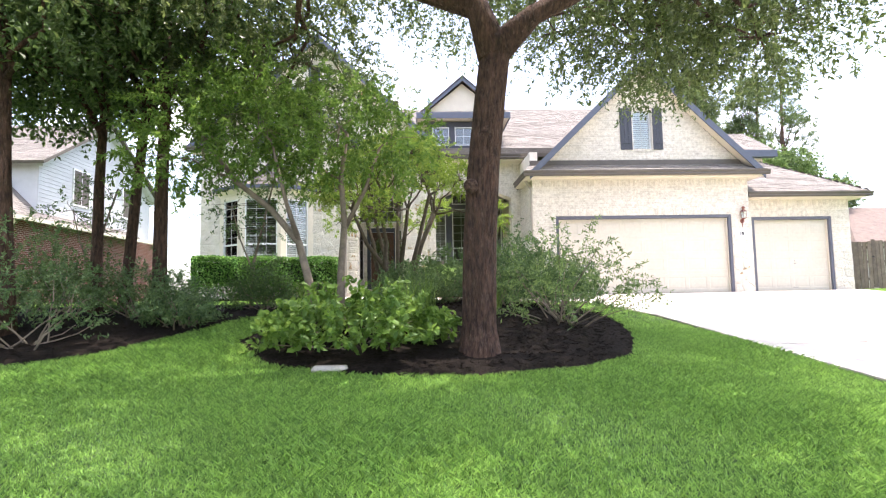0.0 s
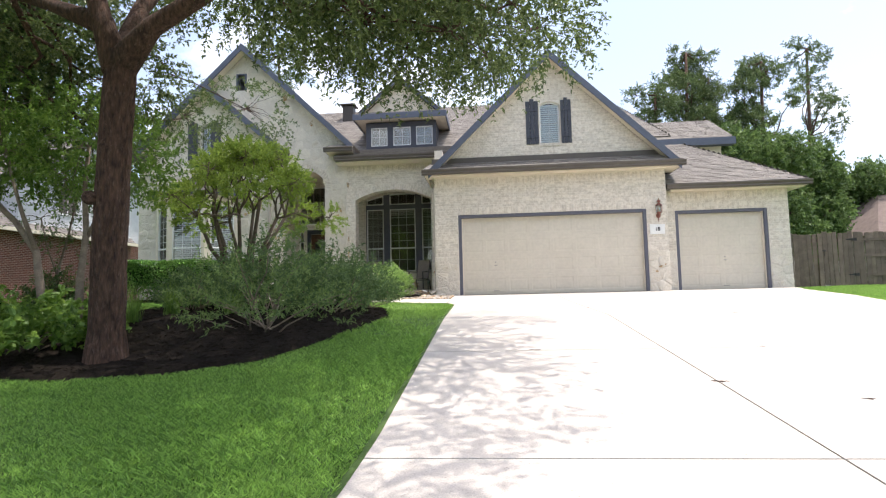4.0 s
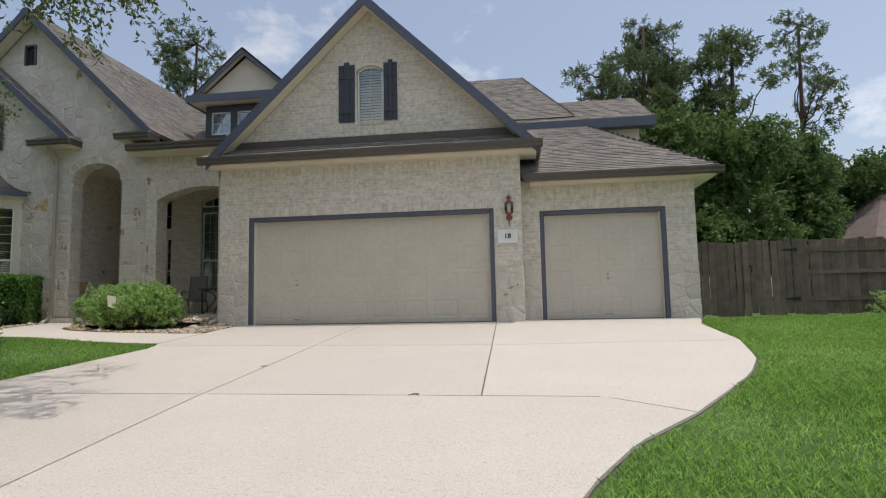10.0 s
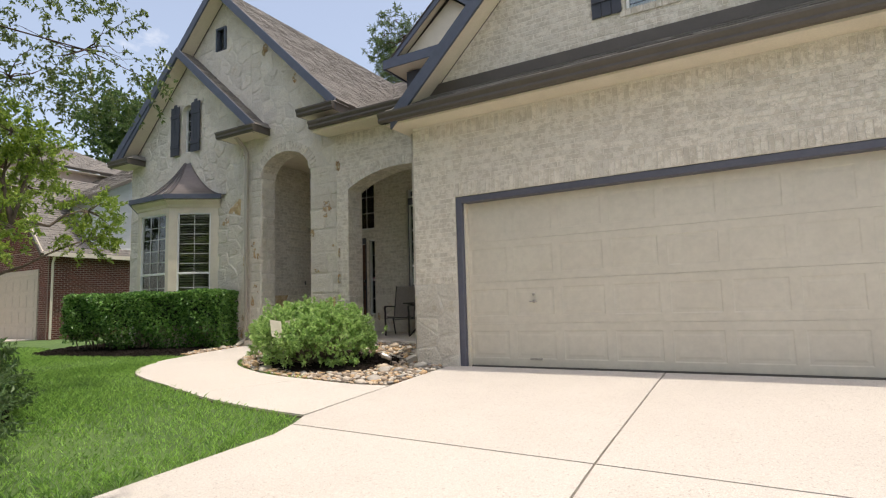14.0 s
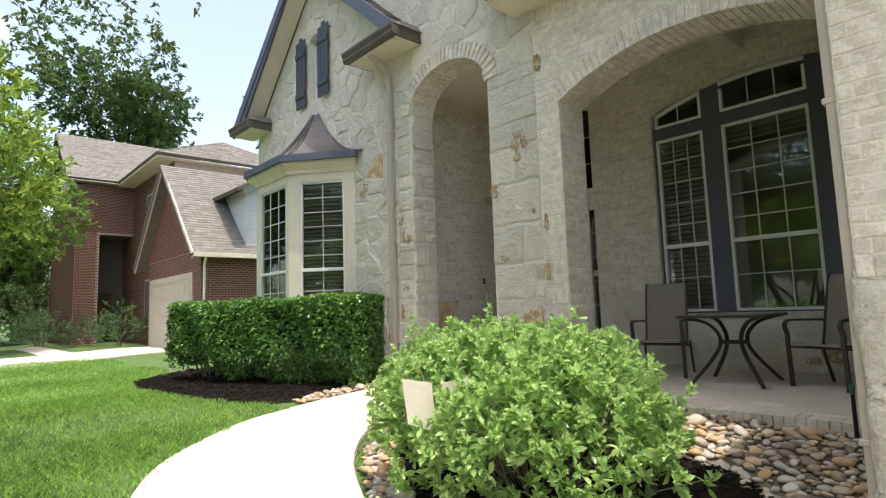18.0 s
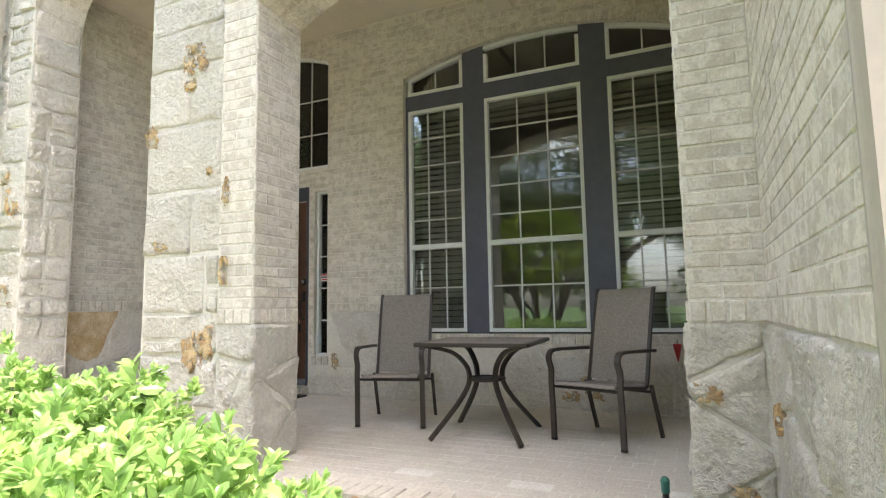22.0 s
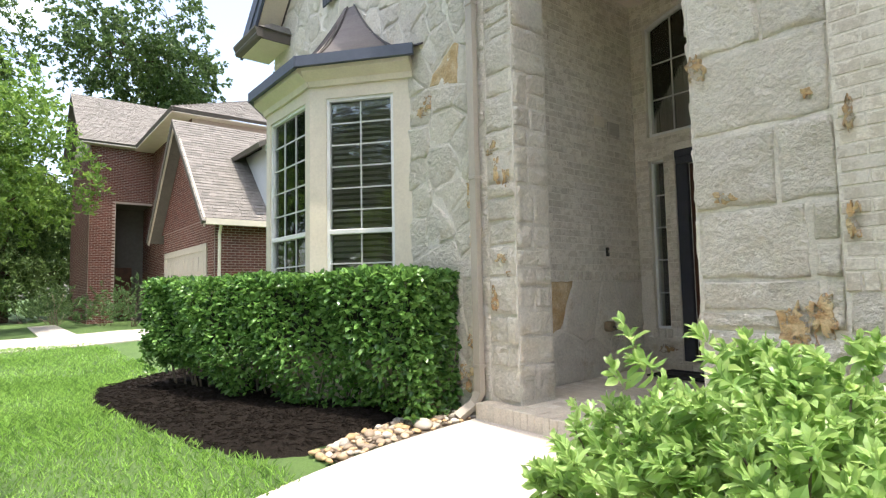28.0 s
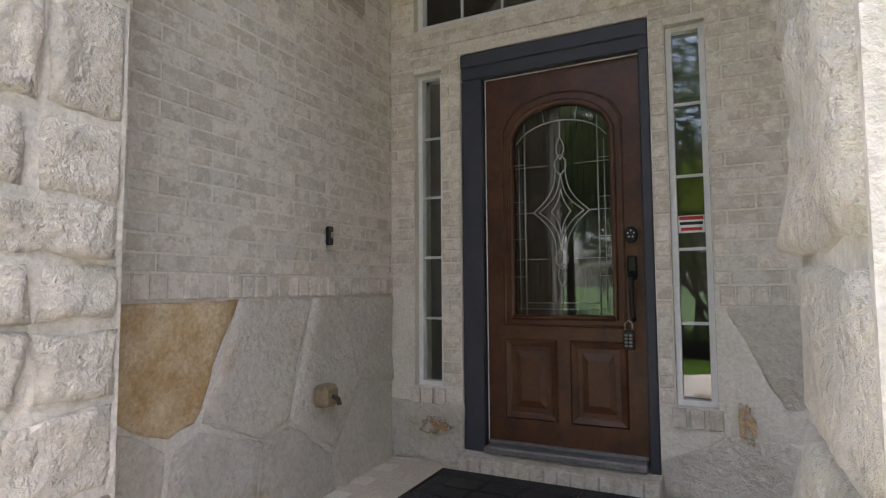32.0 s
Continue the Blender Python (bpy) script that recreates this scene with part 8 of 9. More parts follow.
# ---- woods behind ----
def pine(at, h, seed, label, leaf=None, rad=3.0, from_=0.45, n=26, round_top=True):
    r = np.random.default_rng(seed)
    blobs, trunks = [], [([(0, 0, 0), (0.1, 0, h * 0.3), (0.0, 0.1, h * 0.6), (0.15, 0, h * 0.97)], 0.24, 0.07)]
    for k in range(n):
        f = from_ + (1 - from_) * (k + 0.5) / n
        spread = rad * (0.45 + 0.6 * math.sin(math.pi * min(1, (1.04 - f) / (1.04 - from_) * 0.62 + 0.12))) * r.uniform(0.3, 0.95)
        a = r.uniform(0, 6.283)
        blobs.append(((spread * math.cos(a), spread * math.sin(a), h * f), (rad * 0.34, rad * 0.34, 0.30 * h / 14), 22, 0))
    return tree("pine_tree", at, trunks, blobs, M_BARK, leaf or L_PINE, label, (0.24, 0.05), 22, 0.4, 0.85, 0.05, seed, 3, group="pines behind the houses")


p1 = pine((16.9, 33.0, 0), 14.2, 201, "tall pine with clumped needles behind the fence", rad=1.75, from_=0.42, n=30)
p2 = pine((20.8, 32.5, 0), 13.2, 202, "tall pine with a broken crown behind the fence", rad=1.8, from_=0.5, n=26)
p3 = pine((27.2, 39.5, 0), 16.8, 203, "slender tall pine with open crown", rad=1.9, from_=0.5, n=15)
p4 = pine((-8.7, 36.0, 0), 17.0, 204, "round-headed pine behind the house", rad=2.0, from_=0.62, n=24)
p5 = pine((14.6, 31.5, 0), 11.2, 205, "young conical pine behind the fence", rad=1.5, from_=0.2, n=34)
for x, y, tn, src in ((18.7, 34.5, 40, p2), (-16.0, 44.0, 250, p4), (46.0, 47.0, 30, p3)):
    copy_thing(src, pose(x, y, 0, 0, 0, tn))


def broad_tree(at, h, rad, seed, label, leaf, size=(0.24, 0.14)):
    r = np.random.default_rng(seed)
    blobs = []
    for k in range(24):
        a, s, f = r.uniform(0, 6.283), rad * r.uniform(0.2, 0.8), r.uniform(0.28, 0.92)
        blobs.append(((s * math.cos(a), s * math.sin(a), h * f), (rad * 0.38, rad * 0.38, h * 0.11), 110, 0))
    return tree("tree", at, [([(0, 0, 0), (0.1, 0, h * 0.3), (0, 0.1, h * 0.8)], 0.22, 0.08)], blobs, M_BARK, leaf, label, size, 12, 0.7, 0.8, 0.25, seed, 4, group="trees behind the houses")


b1 = broad_tree((19.6, 30.0, 0), 7.6, 2.2, 211, "dense leafy tree behind the fence", L_WOOD, (0.19, 0.11))
b3 = broad_tree((-24.0, 14.7, -0.1), 10.0, 4.0, 213, "broad fresh green tree on the neighbour's lawn", L_MID, (0.20, 0.11))
b2 = broad_tree((-45.0, 25.0, 0), 24.0, 6.6, 212, "tall leafy tree behind the neighbour's roof", L_DARK, (0.34, 0.20))
for x, y, tn, src in ((16.8, 29.0, 60, b1), (23.6, 34.5, 140, b1), (28.5, 38.5, 300, b1), (-52.0, 12.0, 80, b2), (-42.0, 40.0, 220, b2), (-36.0, 16.2, 20, b1), (-41.0, 19.0, 100, b1), (-38.5, 12.0, 250, b1), (-46.0, 15.5, 170, b1), (-39.5, 15.0, 320, b1), (-14.5, 46.0, 90, b1),
                      (-30.0, -14.0, 10, b2), (-36.0, 5.0, 45, b2)):
    copy_thing(src, pose(x, y, float(ground_z(x, y)), 0, 0, tn))
for i, (x, y, rad, h) in enumerate(((-32, 12, 2.2, 2.4), (-34, 17, 2.4, 2.2), (-38, 20, 2.5, 2.6))):
    shrub("shrub", x, y, rad, h, L_DARK, "large dark shrub in the far garden", 200, 14, (0.16, 0.09), 0.5, 220 + i, 8, group="far shrubs")
for x, y, tn in ((-14.0, -20.0, 60), (-4.0, -24.0, 20), (4.5, -19.0, 170), (15.0, -23.0, 250), (24.0, -19.0, 290)):
    copy_thing(b2, pose(x, y, float(ground_z(x, y)), 0, 0, tn) @ Matrix.Diagonal((0.45, 0.45, 0.45, 1)))
wv = thing("wall_vent", (-2.412, 21.47, 3.05), "small beige louvred vent cover on the entry wall", "vent")
part("frame", MB().chamfer_box(0, 0.018, -0.11, 0.11, -0.075, 0.075, 0.005), M_SPOUT, wv)
for k in range(4):
    part("slat", MB().box(0.017, 0.025, -0.09, 0.09, -0.055 + k * 0.03, -0.04 + k * 0.03), M_SPOUT, wv)

# ---- bricks, stones, pavers and shingles, piece by piece ----
def face(origin, u, n):
    """The frame of a wall face: u along it, n out of it, z up."""
    u, n, z = Vector(u), Vector(n), Vector((0, 0, 1))
    m = Matrix((u, n, z)).transposed().to_4x4()
    m.translation = Vector(origin)
    return m


def block_mesh(name, w, h, d, c=0.004, back=0.006):
    """A brick's visible front, centred on its face."""
    m = MB()
    a, b = w / 2, h / 2
    m.v = [(-a, -back, -b), (a, -back, -b), (a, -back, b), (-a, -back, b)] + [(x, d - c, z) for x, z in ((-a, -b), (a, -b), (a, b), (-a, b))] + [(x, d, z) for x, z in ((-a + c, -b + c), (a - c, -b + c), (a - c, b - c), (-a + c, b - c))]
    m.f = [(i, (i + 1) % 4, 4 + (i + 1) % 4, 4 + i) for i in range(4)] + [(4 + i, 4 + (i + 1) % 4, 8 + (i + 1) % 4, 8 + i) for i in range(4)] + [(8, 9, 10, 11)]
    return m


FULL = block_mesh("brick", 0.240, 0.0635, 0.0035, 0.003).mesh("brick")
FULL.materials.append(M_BRICK)
SOLDIER = block_mesh("brick", 0.064, 0.205, 0.007, 0.003).mesh("brick")
SOLDIER.materials.append(M_BRICK)
ROWLOCK = block_mesh("brick", 0.064, 0.095, 0.012).mesh("brick")
ROWLOCK.materials.append(M_BRICK)


class Pieces:
    """Gathers pieces of a wall: the ones that lie nearest to 'near' become objects, the rest one mesh."""

    def __init__(self, host, near, limit=300):
        self.host, self.near, self.limit, self.full, self.rest = host, Vector(near), limit, [], MB()

    def put(self, frame_m, u, z, w, h, mesh=None, d=0.005, turn=0.0):
        jit = rng.normal(0, 1, 4)
        place = frame_m @ pose(u, 0.0012 * jit[0], z, 0, turn + 0.25 * jit[1], 0)
        if mesh:
            self.full.append((mesh, place))
        else:
            b = block_mesh("x", w, h, d)
            self.rest.add([place @ Vector(p) for p in b.v], b.f)

    def done(self):
        self.full.sort(key=lambda e: (e[1].translation - self.near).length)
        for mesh, place in self.full[:self.limit]:
            ob = new("brick", mesh)
            ob.parent, ob.matrix_local = self.host, place
        for mesh, place in self.full[self.limit:]:
            n = len(self.rest.v)
            self.rest.v.extend(tuple(place @ v.co) for v in mesh.vertices)
            self.rest.f.extend(tuple(n + i for i in f.vertices) for f in mesh.polygons)
        if self.rest.v:
            part("brick_field", self.rest, M_BRICK_J, self.host, kind="stuff")


def minus(spans, a, b):
    out = []
    for p, q in spans:
        if b <= p or a >= q:
            out.append((p, q))
        else:
            if a > p:
                out.append((p, a))
            if b < q:
                out.append((b, q))
    return out


CO, BW = 0.0735, 0.25


def lay(pc, frame_m, z0, z1, spans_at):
    """Running bond between z0 and z1; spans_at(z) gives the stretches of wall."""
    rows = max(1, round((z1 - z0) / CO))
    co = (z1 - z0) / rows
    for r in range(rows):
        z = z0 + (r + 0.5) * co
        off = (r % 2) * BW / 2
        for a, b in spans_at(z):
            k = math.floor((a - off) / BW)
            while k * BW + off < b:
                p, q = max(a, k * BW + off), min(b, (k + 1) * BW + off)
                if q - p > 0.03:
                    pc.put(frame_m, (p + q) / 2, z, q - p - 0.010, co - 0.010, FULL if q - p > BW - 0.001 else None)
                k += 1


def row_of(pc, frame_m, z, spans, pitch, mesh):
    for a, b in spans:
        n = max(1, round((b - a) / pitch))
        for i in range(n):
            pc.put(frame_m, a + (i + 0.5) * (b - a) / n, z, 0, 0, mesh)


# garage front
fr = face((0, GF, 0), (1, 0, 0), (0, -1, 0))
pc = Pieces(wall_garage, (5.0, GF, 1.7))
g_spans = lambda z: minus([(3.68, 10.68)], G_DOOR[0], G_DOOR[1]) if z < G_DOOR[2] + 0.215 else [(3.68, 10.68)]
lay(pc, fr, LEDGE + 0.105, G_DOOR[2] + 0.215, lambda z: minus([(3.68, 10.68)], G_DOOR[0] - (0.07 if z > G_DOOR[2] else 0), G_DOOR[1] + (0.07 if z > G_DOOR[2] else 0)))
lay(pc, fr, G_DOOR[2] + 0.22, 3.45, lambda z: [(3.68, 10.68)])
row_of(pc, fr, G_DOOR[2] + 0.108, [(G_DOOR[0] - 0.07, G_DOOR[1] + 0.07)], 0.0735, SOLDIER)
row_of(pc, fr, 3.56, [(3.68, 10.68)], 0.0735, SOLDIER)
row_of(pc, fr, LEDGE + 0.052, [(3.68, G_DOOR[0]), (G_DOOR[1], 10.68)], 0.0735, ROWLOCK)


def gable_spans(z):
    h = (7.27 - z) / 0.965
    s = [(7.3 - h, 7.3 + h)] if h > 0.05 else []
    if ATTIC[2] - 0.08 < z < ATTIC[3]:
        s = minus(s, ATTIC[0], ATTIC[1])
    return s


lay(pc, fr, 4.31, 7.2, gable_spans)
row_of(pc, face((0, GF - 0.012, 0), (1, 0, 0), (0, -1, 0)), ATTIC[2] - 0.045, [(ATTIC[0] - 0.06, ATTIC[1] + 0.06)], 0.0735, ROWLOCK)
pc.done()
# garage side by the porch
fr = face((3.68, 0, 0), (0, 1, 0), (-1, 0, 0))
pc = Pieces(wall_garage_side, (3.68, 18.4, 1.6))
lay(pc, fr, LEDGE_P + 0.105, 3.69, lambda z: [(GF, STONE_Y - 0.03), (STONE_Y + 0.44, BACK)])
row_of(pc, fr, LEDGE_P + 0.052, [(GF, STONE_Y - 0.03), (STONE_Y + 0.44, BACK)], 0.0735, ROWLOCK)
lay(pc, fr, 3.69, 4.63, lambda z: [(STONE_Y + 0.44, BACK)])
pc.done()
# single garage
fr = face((0, SF, 0), (1, 0, 0), (0, -1, 0))
pc = Pieces(wall_single, (11, SF, 1.6))
lay(pc, fr, LEDGE + 0.105, S_DOOR[2] + 0.215, lambda z: minus([(10.68, 14.45)], S_DOOR[0] - (0.07 if z > S_DOOR[2] else 0), S_DOOR[1] + (0.07 if z > S_DOOR[2] else 0)))
row_of(pc, fr, S_DOOR[2] + 0.108, [(S_DOOR[0] - 0.07, S_DOOR[1] + 0.07)], 0.0735, SOLDIER)
lay(pc, fr, S_DOOR[2] + 0.22, 2.85, lambda z: [(10.68, 14.45)])
row_of(pc, fr, 2.955, [(10.68, 14.45)], 0.0735, SOLDIER)
row_of(pc, fr, LEDGE + 0.052, [(10.68, S_DOOR[0]), (S_DOOR[1], 14.45)], 0.0735, ROWLOCK)
lay(pc, face((10.68, 0, 0), (0, -1, 0), (1, 0, 0)), LEDGE, 3.7, lambda z: [(-SF, -GF)])
pc.done()
# porch arch
PY = STONE_Y - 0.03
fr = face((0, PY, 0), (1, 0, 0), (0, -1, 0))
pc = Pieces(wall_porch, (0.5, PY, 1.7))


def half_at(curve, x0, x1, z, grow):
    """Half the width of an arched opening at height z."""
    c = (x0 + x1) / 2
    lo, hi = 0.0, (x1 - x0) / 2
    if curve(c) + grow < z:
        return 0.0
    if curve(x0 + 1e-6) + grow > z:
        return hi
    for _ in range(24):
        md = (lo + hi) / 2
        if curve(c + md) + grow > z:
            lo = md
        else:
            hi = md
    return lo


def arch_spans(x0, x1, op, curve, grow):
    def spans(z):
        h = half_at(curve, op[0], op[1], z, grow if z > op[2] else 0.0)
        c = (op[0] + op[1]) / 2
        return minus([(x0, x1)], c - h, c + h) if h > 0.01 else [(x0, x1)]
    return spans


lay(pc, fr, LEDGE_P + 0.105, 4.46, arch_spans(0.36, 3.68, ARCH2, arch2, 0.21))
row_of(pc, fr, 4.57, [(0.36, 3.68)], 0.0735, SOLDIER)
row_of(pc, fr, LEDGE_P + 0.052, [(0.36, ARCH2[0]), (ARCH2[1], 3.68)], 0.0735, ROWLOCK)
for ox, nx_, uy in ((ARCH2[0], 1, -1), (ARCH2[1], -1, 1)):
    f2 = face((ox, 0, 0), (0, 1 if nx_ < 0 else -1, 0), (nx_, 0, 0))
    span = [(PY, STONE_Y + 0.44)] if nx_ < 0 else [(-STONE_Y - 0.44, -PY)]
    lay(pc, f2, LEDGE_P + 0.105, ARCH2[2], lambda z: span)
    row_of(pc, f2, LEDGE_P + 0.052, span, 0.0735, ROWLOCK)
lay(pc, face((0, STONE_Y + 0.44, 0), (-1, 0, 0), (0, 1, 0)), 0.3, 4.63, lambda z: [(-b, -a) for a, b in arch_spans(0.36, 3.68, ARCH2, arch2, 0.0)(z)])


def voussoirs(pc, op, curve, y0, y1, high, material_mesh=None, pitch=0.078):
    """Wedge bricks round an arch, two deep, which are its soffit too."""
    pts, s = [(op[0] + (op[1] - op[0]) * i / 400, curve(op[0] + (op[1] - op[0]) * i / 400)) for i in range(401)], [0.0]
    for a, b in zip(pts, pts[1:]):
        s.append(s[-1] + math.hypot(b[0] - a[0], b[1] - a[1]))
    n = round(s[-1] / pitch)
    at = lambda t: (np.interp(t, s, [p[0] for p in pts]), np.interp(t, s, [p[1] for p in pts]))
    for i in range(n):
        t0, t1 = s[-1] * i / n + 0.005, s[-1] * (i + 1) / n - 0.005
        (xa, za), (xb, zb) = at(t0), at(t1)
        nn = Vector((-(zb - za), xb - xa)).normalized()
        for ya, yb in ((y0, (y0 + y1) / 2 - 0.005), ((y0 + y1) / 2 + 0.005, y1)):
            e = 0.012 + 0.002 * rng.normal()
            lo = [(xa, ya - (e if ya == y0 else 0), za), (xb, ya - (e if ya == y0 else 0), zb), (xb, yb, zb), (xa, yb, za)]
            pc.rest.prism([(x - nn.x * 0.009, y, z - nn.y * 0.009) for x, y, z in lo], [(x + nn.x * high, y, z + nn.y * high) for x, y, z in lo])


voussoirs(pc, ARCH2, arch2, PY, STONE_Y + 0.44, 0.205)
pc.done()
# porch back wall
fr = face((0, BACK, 0), (1, 0, 0), (0, -1, 0))
pc = Pieces(wall_back, (-0.3, BACK, 2.0))


def back_spans(z):
    s = [(-2.42, 3.68)]
    if z < TRANS[2]:
        if SL_L[2] - 0.1 < z < SL_L[3]:
            s = minus(minus(s, SL_L[0], SL_L[1]), SL_R[0], SL_R[1])
        if z < DOORO[2]:
            s = minus(s, DOORO[0], DOORO[1])
    elif z < TRANS[4]:
        h = half_at(trans_arch, TRANS[0], TRANS[1], z, 0.0)
        c = (TRANS[0] + TRANS[1]) / 2
        s = minus(s, c - h, c + h)
    if 0.9 < z < WIN[4] + 0.1:
        h = half_at(win_arch, WIN[0], WIN[1], z, 0.1 if z > WIN[3] else 0.0)
        c = (WIN[0] + WIN[1]) / 2
        if h:
            s = minus(s, c - h, c + h)
    return s


lay(pc, fr, LEDGE + 0.105, 4.63, back_spans)
row_of(pc, fr, LEDGE + 0.052, minus([(-2.42, 3.68)], -2.3, -0.5) and [(-0.55, WIN[0])], 0.0735, ROWLOCK)
voussoirs(pc, WIN, win_arch, BACK, BACK + 0.06, 0.1)
row_of(pc, fr, 0.95, [(WIN[0], WIN[1])], 0.0735, ROWLOCK)
row_of(pc, face((0, BACK - 0.008, 0), (1, 0, 0), (0, -1, 0)), 2.88, [(-2.3, -0.52)], 0.21, FULL)
for a, b in ((SL_L[0] - 0.03, SL_L[1] + 0.03), (SL_R[0] - 0.03, SL_R[1] + 0.03)):
    row_of(pc, face((0, BACK - 0.012, 0), (1, 0, 0), (0, -1, 0)), 0.69, [(a, b)], 0.0735, ROWLOCK)
row_of(pc, face((0, BACK - 0.085, 0), (1, 0, 0), (0, -1, 0)), FLOOR + 0.03, [(DOORO[0], DOORO[1])], 0.0735, ROWLOCK)
pc.rest.box(DOORO[0], DOORO[1], BACK - 0.085, BACK + 0.05, FLOOR - 0.02, FLOOR + 0.09)
for x0, x1 in ((SL_L[1] + 0.002, DOORO[0] - 0.002), (DOORO[1] + 0.002, SL_R[0] - 0.002)):
    lay(pc, fr, 0.75, LEDGE + 0.105, lambda z: [(x0, x1)])
pc.done()
# entry side wall
fr = face((-2.42, 0, 0), (0, -1, 0), (1, 0, 0))
pc = Pieces(wall_entry, (-2.42, 21.0, 1.6))
lay(pc, fr, LEDGE_E + 0.105, 4.63, lambda z: [(-BACK, -(STONE_Y + 0.44))])
row_of(pc, fr, LEDGE_E + 0.052, [(-BACK, -(STONE_Y + 0.44))], 0.0735, ROWLOCK)
pc.done()


# stones
def clip(poly, nx_, nz_, c):
    """Keeps the part of a polygon where nx*x + nz*z <= c."""
    out = []
    for (ax, az), (bx, bz) in zip(poly, poly[1:] + poly[:1]):
        da, db = nx_ * ax + nz_ * az - c, nx_ * bx + nz_ * bz - c
        if da <= 0:
            out.append((ax, az))
        if da * db < 0:
            t = da / (da - db)
            out.append((ax + (bx - ax) * t, az + (bz - az) * t))
    return out


def cells(x0, x1, z0, z1, size, gap, holes=(), limits=(), stretch=1.3, seed=1):
    """Irregular stones that fill a rectangle: near cells of scattered points, cut by lines (limits) and by openings."""
    r = np.random.default_rng(seed)
    nx_, nz_ = max(1, round((x1 - x0) / (size * stretch))), max(1, round((z1 - z0) / size))
    seeds = [((i + 0.5 + r.uniform(-0.42, 0.42)) / nx_ * (x1 - x0) + x0, (j + 0.5 + r.uniform(-0.42, 0.42)) / nz_ * (z1 - z0) + z0) for j in range(nz_) for i in range(nx_)]
    out = []
    for s in seeds:
        if any(a < s[0] < b and c < s[1] < d for a, b, c, d in holes):
            continue
        poly = [(x0, z0), (x1, z0), (x1, z1), (x0, z1)]
        for q in sorted(seeds, key=lambda q: (q[0] - s[0]) ** 2 + (q[1] - s[1]) ** 2)[1:16]:
            dx, dz = q[0] - s[0], q[1] - s[1]
            l = math.hypot(dx, dz)
            poly = clip(poly, dx / l, dz / l, ((q[0] ** 2 - s[0] ** 2) + (q[1] ** 2 - s[1] ** 2)) / (2 * l) - gap / 2)
        for n1, n2, c in limits:
            poly = clip(poly, n1, n2, c) if poly else poly
        for a, b, c, d in holes:
            if poly and max(p[0] for p in poly) > a and min(p[0] for p in poly) < b and max(p[1] for p in poly) > c and min(p[1] for p in poly) < d:
                room = [(a - s[0], (1, 0, a)), (s[0] - b, (-1, 0, -b)), (c - s[1], (0, 1, c)), (s[1] - d, (0, -1, -d))]
                poly = clip(poly, *max(room)[1])
        if len(poly) > 2 and 0.5 * abs(sum(p[0] * q[1] - q[0] * p[1] for p, q in zip(poly, poly[1:] + poly[:1]))) > 0.004:
            out.append(poly)
    return out


def courses(x0, x1, z0, z1, low, high, long, gap, seed=1):
    """Roughly squared stones in uneven courses."""
    r = np.random.default_rng(seed)
    out, z = [], z0
    while z < z1 - 0.04:
        h = min(r.uniform(low, high), z1 - z)
        if z1 - z - h < 0.09:
            h = z1 - z
        x = x0
        while x < x1 - 0.03:
            w = min(r.uniform(0.55, 1.3) * long, x1 - x)
            if x1 - x - w < 0.1:
                w = x1 - x
            parts = [(z, z + h)]
            if h > 0.26 and r.random() < 0.4:
                k = z + h * r.uniform(0.35, 0.65)
                parts = [(z, k), (k, z + h)]
            for a, b in parts:
                j = lambda: r.uniform(-0.008, 0.008)
                g = gap / 2
                out.append([(x + g + j(), a + g + j()), (x + w - g + j(), a + g + j()), (x + w - g + j(), b - g + j()), (x + g + j(), b - g + j())])
            x += w
        z += h
    return out


